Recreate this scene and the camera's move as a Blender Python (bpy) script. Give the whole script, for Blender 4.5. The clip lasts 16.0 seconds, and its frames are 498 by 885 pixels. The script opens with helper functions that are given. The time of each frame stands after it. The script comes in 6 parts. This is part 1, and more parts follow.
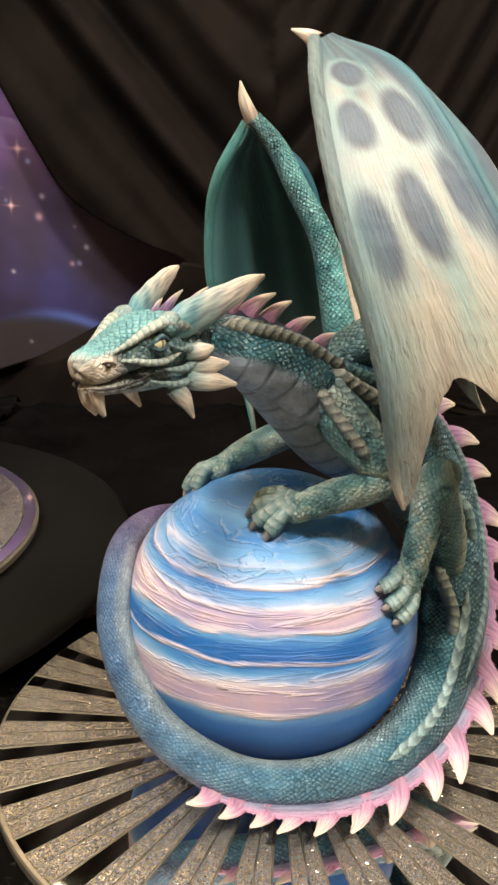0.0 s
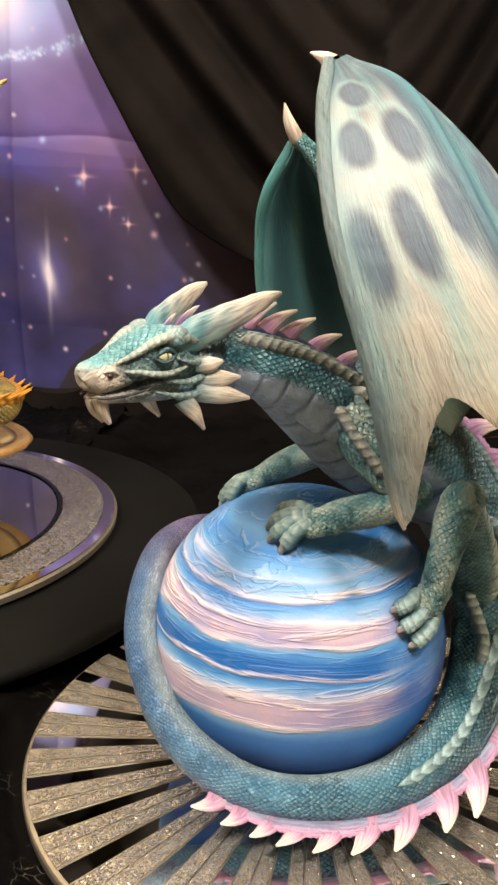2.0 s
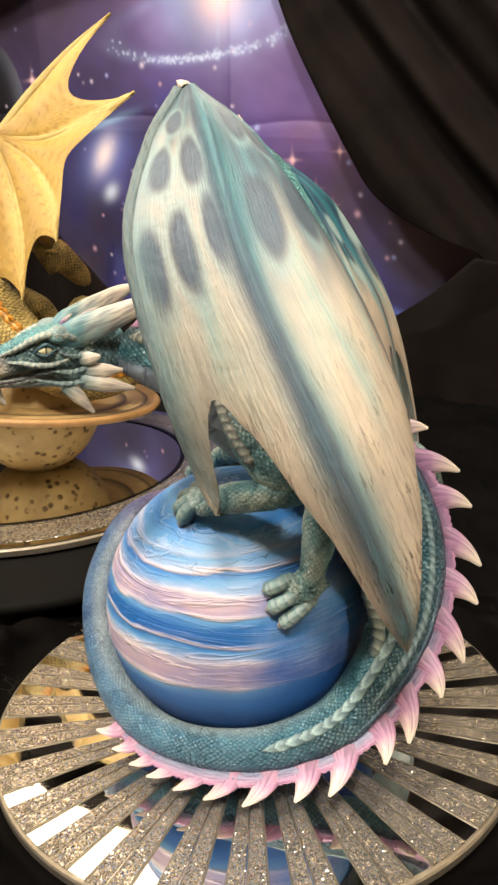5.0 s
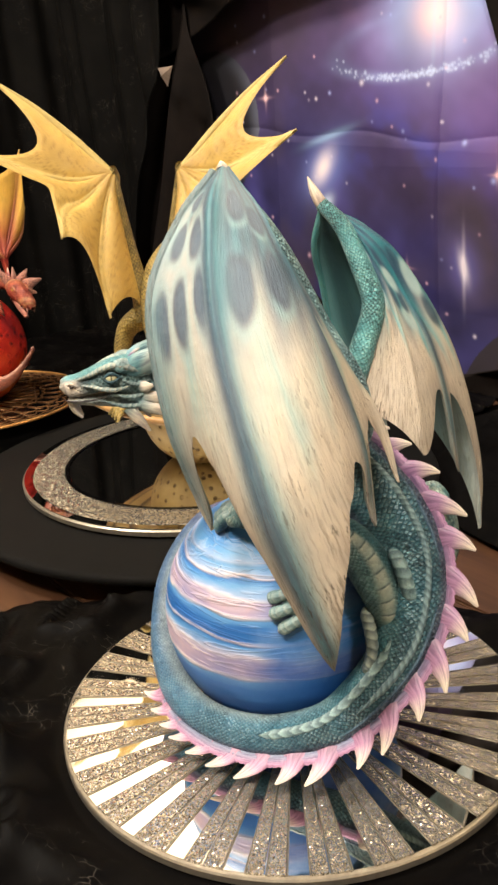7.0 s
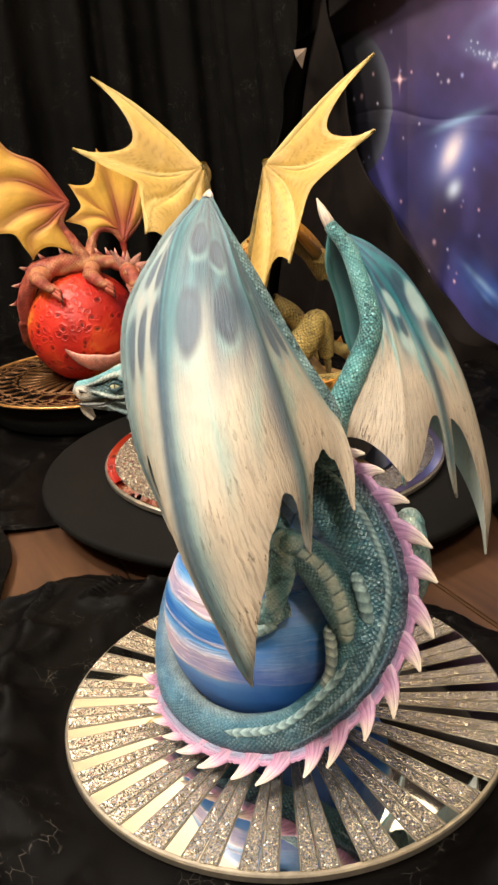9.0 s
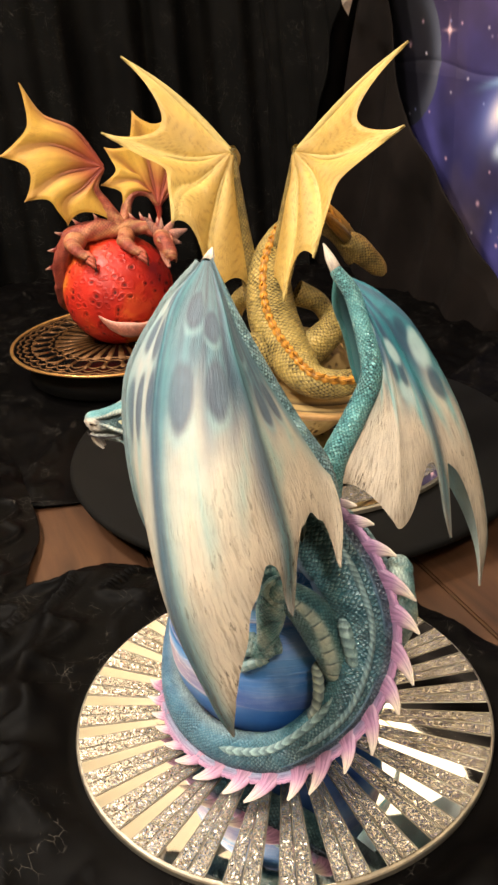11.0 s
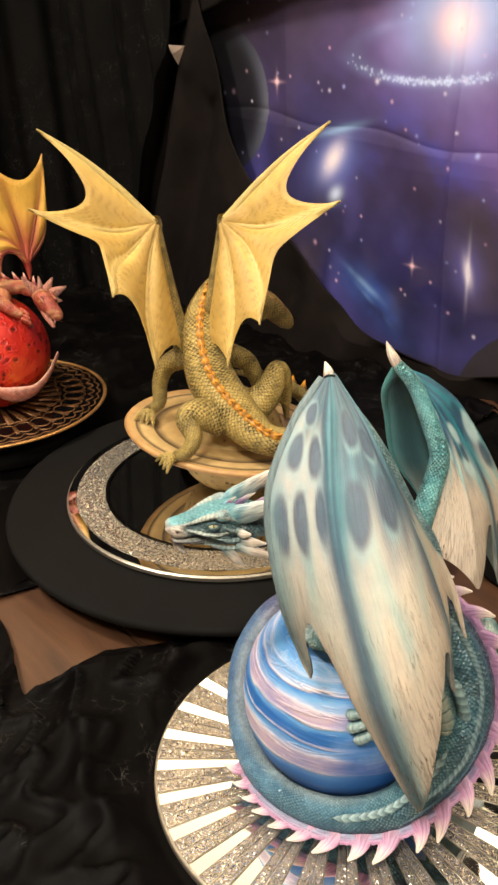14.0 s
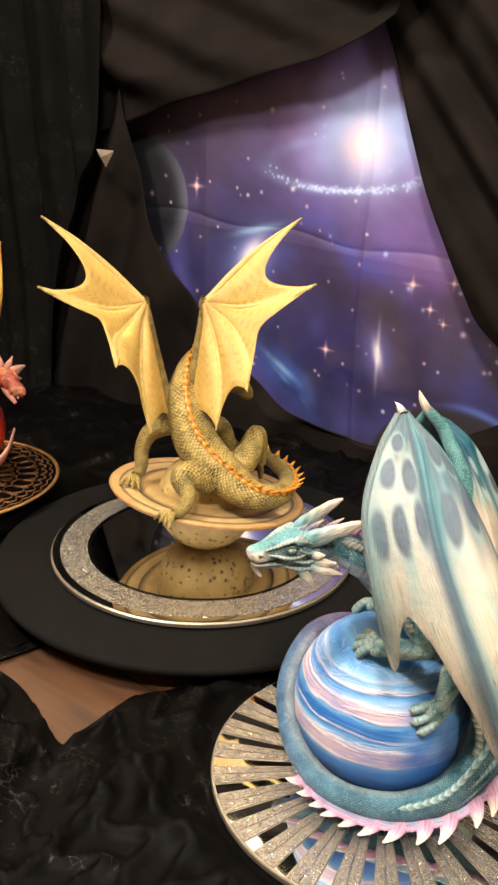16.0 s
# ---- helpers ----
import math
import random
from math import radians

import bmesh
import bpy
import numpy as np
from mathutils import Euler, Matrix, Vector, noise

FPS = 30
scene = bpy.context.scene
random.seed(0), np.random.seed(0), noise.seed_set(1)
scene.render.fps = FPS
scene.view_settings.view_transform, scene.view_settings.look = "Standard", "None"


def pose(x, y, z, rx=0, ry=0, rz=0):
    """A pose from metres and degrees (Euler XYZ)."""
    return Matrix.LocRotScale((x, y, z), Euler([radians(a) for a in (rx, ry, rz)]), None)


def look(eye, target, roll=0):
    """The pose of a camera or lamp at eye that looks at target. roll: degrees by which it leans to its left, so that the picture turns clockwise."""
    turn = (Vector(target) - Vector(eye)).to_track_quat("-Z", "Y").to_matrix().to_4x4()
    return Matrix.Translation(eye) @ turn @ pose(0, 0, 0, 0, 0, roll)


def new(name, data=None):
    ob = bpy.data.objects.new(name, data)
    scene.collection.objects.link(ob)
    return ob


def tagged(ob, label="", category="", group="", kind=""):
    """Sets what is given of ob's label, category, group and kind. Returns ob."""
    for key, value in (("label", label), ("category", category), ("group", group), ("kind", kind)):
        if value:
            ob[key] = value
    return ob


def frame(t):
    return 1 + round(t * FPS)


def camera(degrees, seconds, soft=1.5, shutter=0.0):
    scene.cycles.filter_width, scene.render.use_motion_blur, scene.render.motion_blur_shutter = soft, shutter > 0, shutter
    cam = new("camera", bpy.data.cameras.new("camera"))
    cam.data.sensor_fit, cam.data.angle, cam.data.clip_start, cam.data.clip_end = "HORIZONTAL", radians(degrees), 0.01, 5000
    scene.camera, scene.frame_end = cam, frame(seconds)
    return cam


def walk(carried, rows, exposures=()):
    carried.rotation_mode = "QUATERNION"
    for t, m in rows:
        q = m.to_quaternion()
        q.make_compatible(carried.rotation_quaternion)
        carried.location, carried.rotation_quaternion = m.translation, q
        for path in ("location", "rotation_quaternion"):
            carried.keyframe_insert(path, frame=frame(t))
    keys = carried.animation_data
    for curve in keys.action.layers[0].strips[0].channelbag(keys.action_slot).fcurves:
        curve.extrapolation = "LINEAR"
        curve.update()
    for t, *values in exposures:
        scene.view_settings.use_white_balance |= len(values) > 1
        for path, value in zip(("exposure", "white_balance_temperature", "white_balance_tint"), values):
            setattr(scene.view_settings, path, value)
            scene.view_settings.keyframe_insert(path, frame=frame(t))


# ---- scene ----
cam = camera(32.5, 16.0, 2.7)
PATH = [
    (0, (-0.0239, -0.3895, 0.2904), (-0.0192, 0.0847, 0.1319), 1.36),
    (0.5, (-0.0343, -0.3861, 0.2871), (0.0038, 0.0884, 0.1340), 2.03),
    (1, (-0.0280, -0.3718, 0.2894), (0.0091, 0.1035, 0.1387), 2.13),
    (1.5, (-0.0012, -0.3838, 0.2967), (-0.0147, 0.0929, 0.1464), 1.39),
    (2, (0.0306, -0.3923, 0.2919), (-0.0473, 0.0781, 0.1415), 0.70),
    (2.5, (0.0937, -0.3927, 0.3016), (-0.0340, 0.0670, 0.1520), 0.01),
    (3, (0.1444, -0.3915, 0.3171), (-0.0195, 0.0545, 0.1614), -0.36),
    (5.5, (0.2650, -0.3460, 0.3099), (-0.0220, 0.0278, 0.1430), -2.96),
    (6, (0.3016, -0.3438, 0.3295), (-0.0142, 0.0050, 0.1603), -2.68),
    (6.5, (0.3379, -0.3258, 0.3448), (-0.0065, -0.0045, 0.1770), -2.84),
    (7, (0.3703, -0.3037, 0.3450), (-0.0060, -0.0183, 0.1808), -3.71),
    (7.5, (0.4004, -0.2795, 0.3513), (0.0050, -0.0202, 0.1886), -4.43),
    (8, (0.4191, -0.2568, 0.3557), (0.0110, -0.0201, 0.1899), -4.83),
    (10.5, (0.4471, -0.1792, 0.4257), (0.0157, -0.0263, 0.2243), -3.24),
    (11, (0.4406, -0.1777, 0.4507), (0.0212, -0.0204, 0.2285), -3.78),
    (11.5, (0.4338, -0.1815, 0.4812), (0.0273, -0.0153, 0.2421), -3.15),
    (12, (0.4190, -0.2002, 0.4993), (0.0217, -0.0248, 0.2515), -2.68),
    (12.5, (0.3987, -0.2397, 0.5143), (0.0115, -0.0470, 0.2633), -1.86),
    (13, (0.3783, -0.2904, 0.5312), (0.0016, -0.0724, 0.2851), -1.84),
    (13.5, (0.3472, -0.3295, 0.5304), (-0.0144, -0.0786, 0.2930), -1.64),
    (14, (0.3231, -0.3633, 0.5261), (-0.0174, -0.0762, 0.2989), -1.55),
    (14.5, (0.2830, -0.4086, 0.5173), (-0.0335, -0.0880, 0.3004), -1.53),
    (15, (0.2376, -0.4602, 0.5063), (-0.0540, -0.1105, 0.2998), -1.36),
    (15.5, (0.2362, -0.5095, 0.5140), (-0.0412, -0.1402, 0.3225), 0.34),
    (16, (0.2640, -0.5540, 0.5219), (-0.0196, -0.1809, 0.3475), 1.68),
]
walk(cam, [(t, look(eye, target, roll)) for t, eye, target, roll in PATH], [(0, 0.14), (1.5, 0.22), (2.5, 0.26), (3, 0.15), (5.5, 0.13), (7, 0.20), (8, 0.24), (10.5, 0.26), (12, 0.20), (14, 0.11), (15, 0.18), (16, 0.40)])

# ---- world and lamps ----
world = bpy.data.worlds.new("room_air")
scene.world = world
world.use_nodes = True
world.node_tree.nodes["Background"].inputs[0].default_value = (1.0, 0.86, 0.68, 1)
world.node_tree.nodes["Background"].inputs[1].default_value = 0.02
scene.view_settings.exposure = 0.0


def lamp(kind, x, y, z, size, watts, target=None):
    data = bpy.data.lights.new(kind, "AREA" if target else "POINT")
    data.energy, data.color = watts, (1.0, 0.895, 0.765)
    if target:
        data.shape, data.size = "DISK", size
    else:
        data.shadow_soft_size = size
    ob = new(kind, data)
    ob.matrix_world = look((x, y, z), target) if target else pose(x, y, z)
    return ob


lamp("ceiling_lamp", 0.55, -1.05, 1.86, 0.35, 50, (0, 0, 0.1))
lamp("ceiling_lamp", -0.75, -0.80, 1.86, 0.35, 46, (-0.4, 0.2, 0.1))
lamp("ceiling_lamp", 1.3, -0.1, 1.86, 0.35, 22, (0, 0, 0.1))
# Unseen lamps behind the drapes, added to brighten the ceiling the mirrors reflect.
lamp("hall_fill_lamp", -1.9, 1.25, 1.45, 0.10, 70)
lamp("hall_fill_lamp", -0.5, 1.45, 1.45, 0.10, 60)


# ---- materials ----
def lin(r, g, b):
    return tuple(((c / 255) / 12.92 if c / 255 <= 0.04045 else ((c / 255 + 0.055) / 1.055) ** 2.4) for c in (r, g, b))


class Mat:
    """A small wrapper round a node material."""

    def __init__(self, name, rough=0.5, metal=0.0, color=(0.5, 0.5, 0.5)):
        self.m = bpy.data.materials.new(name)
        self.m.use_nodes = True
        self.t = self.m.node_tree
        self.bsdf = self.t.nodes["Principled BSDF"]
        self.bsdf.inputs["Roughness"].default_value = rough
        self.bsdf.inputs["Metallic"].default_value = metal
        self.bsdf.inputs["Base Color"].default_value = (*color, 1)

    def node(self, kind, **values):
        n = self.t.nodes.new(kind)
        for k, v in values.items():
            if k in n.inputs:
                n.inputs[k].default_value = v
        return n

    def link(self, a, b):
        self.t.links.new(a, b)

    def attr(self, name):
        n = self.t.nodes.new("ShaderNodeAttribute")
        n.attribute_name = name
        return n

    def obj(self):
        return self.t.nodes.new("ShaderNodeTexCoord").outputs["Object"]

    def mapped(self, vec, scale):
        n = self.node("ShaderNodeMapping")
        n.inputs["Scale"].default_value = scale
        self.link(vec, n.inputs["Vector"])
        return n.outputs["Vector"]

    def noise(self, vec, scale, detail=4.0, rough=0.55, distortion=0.0):
        n = self.node("ShaderNodeTexNoise", Scale=scale, Detail=detail, Roughness=rough, Distortion=distortion)
        self.link(vec, n.inputs["Vector"])
        return n

    def voronoi(self, vec, scale, feature="F1", randomness=1.0):
        n = self.node("ShaderNodeTexVoronoi", Scale=scale, Randomness=randomness)
        n.feature = feature
        self.link(vec, n.inputs["Vector"])
        return n

    def ramp(self, fac, stops, kind="LINEAR"):
        n = self.t.nodes.new("ShaderNodeValToRGB")
        n.color_ramp.interpolation = kind
        el = n.color_ramp.elements
        for i, (p, c) in enumerate(stops):
            e = el[i] if i < 2 else el.new(p)
            e.position = p
            e.color = (*c, 1) if len(c) == 3 else c
        self.link(fac, n.inputs["Fac"])
        return n.outputs["Color"]

    def math(self, op, a, b=0.0, c=0.0, clamp=False):
        n = self.t.nodes.new("ShaderNodeMath")
        n.operation, n.use_clamp = op, clamp
        for i, v in enumerate((a, b, c)):
            if isinstance(v, (int, float)):
                n.inputs[i].default_value = v
            else:
                self.link(v, n.inputs[i])
        return n.outputs[0]

    def mix(self, fac, a, b, blend="MIX"):
        n = self.t.nodes.new("ShaderNodeMix")
        n.data_type, n.blend_type = "RGBA", blend
        for i, v in ((0, fac), (6, a), (7, b)):
            if isinstance(v, (int, float)):
                n.inputs[i].default_value = v
            elif isinstance(v, tuple):
                n.inputs[i].default_value = (*v, 1)
            else:
                self.link(v, n.inputs[i])
        return n.outputs[2]

    def base(self, c):
        self.link(c, self.bsdf.inputs["Base Color"])

    def rough(self, c):
        self.link(c, self.bsdf.inputs["Roughness"])

    def bump(self, height, strength, distance, chain=None):
        n = self.node("ShaderNodeBump", Strength=strength, Distance=distance)
        self.link(height, n.inputs["Height"])
        if chain is not None:
            self.link(chain, n.inputs["Normal"])
        self.link(n.outputs["Normal"], self.bsdf.inputs["Normal"])
        return n.outputs["Normal"]


def skin_material(name, per_m=560, wash=0.40, rough=0.36, depth=0.0024, dark=(12, 30, 44), light=(196, 210, 202)):
    """Painted resin scales: overlapping tips catch the dry brush, the wash stays dark in the joints."""
    k = Mat(name, rough)
    paint, skin = k.attr("paint").outputs["Color"], k.attr("skin").outputs["Vector"]
    sep = k.node("ShaderNodeSeparateXYZ")
    k.link(skin, sep.inputs[0])
    amount = sep.outputs["Z"]
    o = k.obj()
    wobble = k.mix(0.0016, k.mapped(skin, (1.0, 0.8, 0.0)), k.noise(o, 120, 3).outputs["Color"], "ADD")
    turned = k.node("ShaderNodeMapping")
    turned.inputs["Rotation"].default_value = (0, 0, radians(45))
    k.link(wobble, turned.inputs["Vector"])
    edge = k.voronoi(turned.outputs["Vector"], per_m, "DISTANCE_TO_EDGE", 0.28).outputs["Distance"]
    cell = k.voronoi(turned.outputs["Vector"], per_m, "F1", 0.28)
    away = k.t.nodes.new("ShaderNodeVectorMath")
    away.operation = "SUBTRACT"
    k.link(turned.outputs["Vector"], away.inputs[0])
    k.link(cell.outputs["Position"], away.inputs[1])
    along = k.t.nodes.new("ShaderNodeVectorMath")
    along.operation = "DOT_PRODUCT"
    along.inputs[1].default_value = (-0.707 * per_m, 0.707 * per_m, 0)
    k.link(away.outputs[0], along.inputs[0])
    tip = k.math("ADD", along.outputs["Value"], 0.5, clamp=True)
    body = k.ramp(edge, [(0.0, (0,) * 3), (0.09, (0.6,) * 3), (0.30, (1,) * 3)])
    patch = k.noise(o, 95, 5).outputs["Fac"]
    fine = k.noise(o, 900, 3).outputs["Fac"]
    where = k.ramp(k.noise(o, 38, 3).outputs["Fac"], [(0.44, (0,) * 3), (0.60, (1,) * 3)])
    groove = k.ramp(edge, [(0.0, (1,) * 3), (0.13, (0,) * 3)])
    under = k.ramp(tip, [(0.10, (1,) * 3), (0.42, (0,) * 3)])
    wet = k.math("MULTIPLY", k.math("MULTIPLY", k.math("MAXIMUM", k.math("MULTIPLY", groove, 0.55), under), amount), k.math("ADD", k.math("MULTIPLY", where, wash), wash * 0.7), clamp=True)
    washed = k.mix(wet, paint, lin(*dark))
    bent = k.mix(0.012, o, k.noise(o, 160, 3).outputs["Color"], "ADD")
    plates = k.voronoi(bent, 230, "DISTANCE_TO_EDGE").outputs["Distance"]
    crack = k.math("MULTIPLY", k.math("MULTIPLY", k.ramp(plates, [(0.0, (1,) * 3), (0.06, (0,) * 3)]), where), amount)
    washed = k.mix(k.math("MULTIPLY", crack, 0.5), washed, lin(*dark))
    tint = k.node("ShaderNodeSeparateXYZ")
    k.link(cell.outputs["Color"], tint.inputs[0])
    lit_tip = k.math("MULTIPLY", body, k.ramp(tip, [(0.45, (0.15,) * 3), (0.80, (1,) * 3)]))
    brush = k.math("MULTIPLY", k.math("MULTIPLY", lit_tip, amount), k.math("MULTIPLY", k.ramp(patch, [(0.36, (0.15,) * 3), (0.64, (1.0,) * 3)]), 0.56), clamp=True)
    dry = k.mix(brush, washed, lin(*light))
    tone = k.ramp(patch, [(0.32, (0.72, 0.75, 0.78)), (0.5, (0.94, 0.95, 0.96)), (0.68, (1.10, 1.08, 1.05))])
    toned = k.mix(1.0, dry, tone, "MULTIPLY")
    k.base(k.mix(1.0, toned, k.ramp(tint.outputs["X"], [(0.0, (0.88,) * 3), (1.0, (1.10,) * 3)]), "MULTIPLY"))
    high = k.math("MULTIPLY", k.math("MULTIPLY", body, k.math("ADD", k.math("MULTIPLY", tip, 0.7), 0.3)), amount)
    first = k.bump(k.math("SUBTRACT", high, k.math("MULTIPLY", crack, 0.7)), 0.9, depth)
    k.bump(k.math("ADD", k.math("MULTIPLY", fine, 0.3), k.noise(o, 190, 4).outputs["Fac"]), 0.45, 0.0014, first)
    return k.m


def wing_material(name, streak=(96, 78, 62), rough=0.5):
    """Painted membrane with fine brush grain running along the fingers."""
    k = Mat(name, rough)
    paint, skin = k.attr("paint").outputs["Color"], k.attr("skin").outputs["Vector"]
    sep = k.node("ShaderNodeSeparateXYZ")
    k.link(skin, sep.inputs[0])
    grain = k.noise(k.mapped(k.mix(0.0022, skin, k.noise(k.obj(), 60, 3).outputs["Color"], "ADD"), (1350, 60, 0)), 1.0, 4, 0.65).outputs["Fac"]
    pits = k.noise(k.mapped(skin, (1000, 130, 0)), 1.0, 3, 0.7).outputs["Fac"]
    patch = k.noise(k.obj(), 55, 4).outputs["Fac"]
    lines = k.math("MULTIPLY", k.ramp(grain, [(0.50, (0, 0, 0)), (0.66, (1, 1, 1))]), sep.outputs["Z"])
    dark = k.math("MULTIPLY", k.ramp(k.math("MULTIPLY", pits, k.math("ADD", patch, 0.45)), [(0.59, (0, 0, 0)), (0.65, (1, 1, 1))]), sep.outputs["Z"])
    c = k.mix(k.math("MULTIPLY", lines, 0.70), paint, lin(*streak))
    c = k.mix(k.math("MULTIPLY", dark, 0.85), c, lin(60, 50, 44))
    tone = k.ramp(patch, [(0.3, (0.86, 0.87, 0.88)), (0.7, (1.06, 1.04, 1.0))])
    k.base(k.mix(1.0, c, tone, "MULTIPLY"))
    k.bump(k.math("SUBTRACT", k.math("MULTIPLY", k.math("MULTIPLY", grain, -1.3), k.math("ADD", sep.outputs["Z"], 0.30)), k.math("MULTIPLY", dark, 0.6)), 0.75, 0.0015, k.bump(patch, 0.35, 0.004))
    return k.m


def horn_material(name):
    k = Mat(name, 0.38)
    paint, skin = k.attr("paint").outputs["Color"], k.attr("skin").outputs["Vector"]
    grain = k.noise(k.mapped(skin, (900, 90, 0)), 1.0, 4).outputs["Fac"]
    tone = k.ramp(grain, [(0.36, (0.56, 0.52, 0.58)), (0.58, (1.06, 1.04, 1.0))])
    k.base(k.mix(1.0, paint, tone, "MULTIPLY"))
    k.bump(grain, 0.5, 0.0008)
    return k.m


def eye_material(name):
    k = Mat(name, 0.08)
    k.base(k.attr("paint").outputs["Color"])
    return k.m


SKIN = skin_material("painted_scales", 560, 0.50, 0.36, 0.0027, (8, 24, 38), (188, 208, 206))
WING = wing_material("painted_membrane")
HORN = horn_material("painted_horn")
EYE = eye_material("glossy_eye")
GOLD_SKIN = skin_material("ochre_scales", 380, 0.7, 0.42, 0.0014, (52, 38, 14), (214, 190, 112))
GOLD_WING = wing_material("ochre_membrane", (150, 112, 50), 0.5)


def plain(name, color, rough=0.6, metal=0.0, scale=60, vary=0.25, bump=0.2, distance=0.001, gloss=0.5):
    k = Mat(name, rough, metal)
    k.bsdf.inputs["Specular IOR Level"].default_value = gloss
    o = k.obj()
    n1, n2 = k.noise(o, scale, 5).outputs["Fac"], k.noise(o, scale * 9, 3).outputs["Fac"]
    k.base(k.mix(1.0, color, k.ramp(n1, [(0.3, (1 - vary,) * 3), (0.7, (1 + vary,) * 3)]), "MULTIPLY"))
    k.bump(k.math("ADD", n1, n2), bump, distance)
    return k.m


def mirror_material():
    k = Mat("mirror_glass", 0.02, 1.0, (0.88, 0.88, 0.86))
    n = k.noise(k.obj(), 9, 2).outputs["Fac"]
    k.rough(k.ramp(n, [(0.3, (0.015,) * 3), (0.7, (0.05,) * 3)]))
    return k.m


def glitter_material(name, tint, cell=1650, spread=0.72):
    """Crushed-glass glitter: each flake is a tiny metal facet with a tilt of its own."""
    k = Mat(name, 0.16, 0.85)
    o = k.obj()
    flakes = k.voronoi(o, cell)
    geo = k.t.nodes.new("ShaderNodeNewGeometry")
    sub = k.t.nodes.new("ShaderNodeVectorMath")
    sub.operation = "SUBTRACT"
    sub.inputs[1].default_value = (0.5, 0.5, 0.5)
    k.link(flakes.outputs["Color"], sub.inputs[0])
    scl = k.t.nodes.new("ShaderNodeVectorMath")
    scl.operation = "SCALE"
    scl.inputs["Scale"].default_value = spread
    k.link(sub.outputs[0], scl.inputs[0])
    add = k.t.nodes.new("ShaderNodeVectorMath")
    k.link(scl.outputs[0], add.inputs[0])
    k.link(geo.outputs["Normal"], add.inputs[1])
    nrm = k.t.nodes.new("ShaderNodeVectorMath")
    nrm.operation = "NORMALIZE"
    k.link(add.outputs[0], nrm.inputs[0])
    k.link(nrm.outputs[0], k.bsdf.inputs["Normal"])
    sep = k.node("ShaderNodeSeparateXYZ")
    k.link(flakes.outputs["Color"], sep.inputs[0])
    dark = k.ramp(sep.outputs["Y"], [(0.0, tuple(0.20 * c for c in tint)), (0.34, tuple(0.40 * c for c in tint)), (0.52, tint), (1.0, tuple(min(1, 1.3 * c) for c in tint))])
    k.base(dark)
    return k.m


def cloth_material(name, color, web=0.0, rough=0.85, gloss=0.12):
    """Thin black cloth; web > 0 adds a faint grey printed cobweb."""
    k = Mat(name, rough)
    o = k.obj()
    weave = k.noise(k.mapped(o, (1, 1, 1)), 1400, 2).outputs["Fac"]
    big = k.noise(o, 14, 4).outputs["Fac"]
    c = k.mix(1.0, color, k.ramp(big, [(0.3, (0.6,) * 3), (0.7, (1.5,) * 3)]), "MULTIPLY")
    if web:
        warp = k.noise(o, 11, 2).outputs["Color"]
        bent = k.mix(0.06, o, warp, "ADD")
        edge = k.voronoi(bent, 120, "DISTANCE_TO_EDGE").outputs["Distance"]
        thin = k.ramp(edge, [(0.0, (1,) * 3), (0.015, (0,) * 3)])
        where = k.ramp(k.noise(o, 12, 3).outputs["Fac"], [(0.50, (0,) * 3), (0.54, (1,) * 3)])
        broken = k.ramp(k.noise(o, 62, 2).outputs["Fac"], [(0.49, (0,) * 3), (0.54, (1,) * 3)])
        fac = k.math("MULTIPLY", k.math("MULTIPLY", thin, where), k.math("MULTIPLY", broken, web))
        c = k.mix(fac, c, lin(186, 176, 164))
    k.base(c)
    k.bsdf.inputs["Specular IOR Level"].default_value = gloss
    k.bump(weave, 0.25, 0.0004)
    return k.m


def wood_material():
    k = Mat("table_wood", 0.45)
    o = k.obj()
    ring = k.noise(k.mapped(o, (1.6, 14, 14)), 3.0, 6, 0.6, 0.6).outputs["Fac"]
    fine = k.noise(k.mapped(o, (5, 160, 160)), 2.0, 4).outputs["Fac"]
    c = k.ramp(ring, [(0.25, lin(44, 29, 20)), (0.5, lin(76, 51, 34)), (0.75, lin(98, 68, 45))])
    c = k.mix(k.math("MULTIPLY", fine, 0.4), c, lin(74, 46, 30))
    k.base(c)
    k.bump(fine, 0.2, 0.0005)
    return k.m


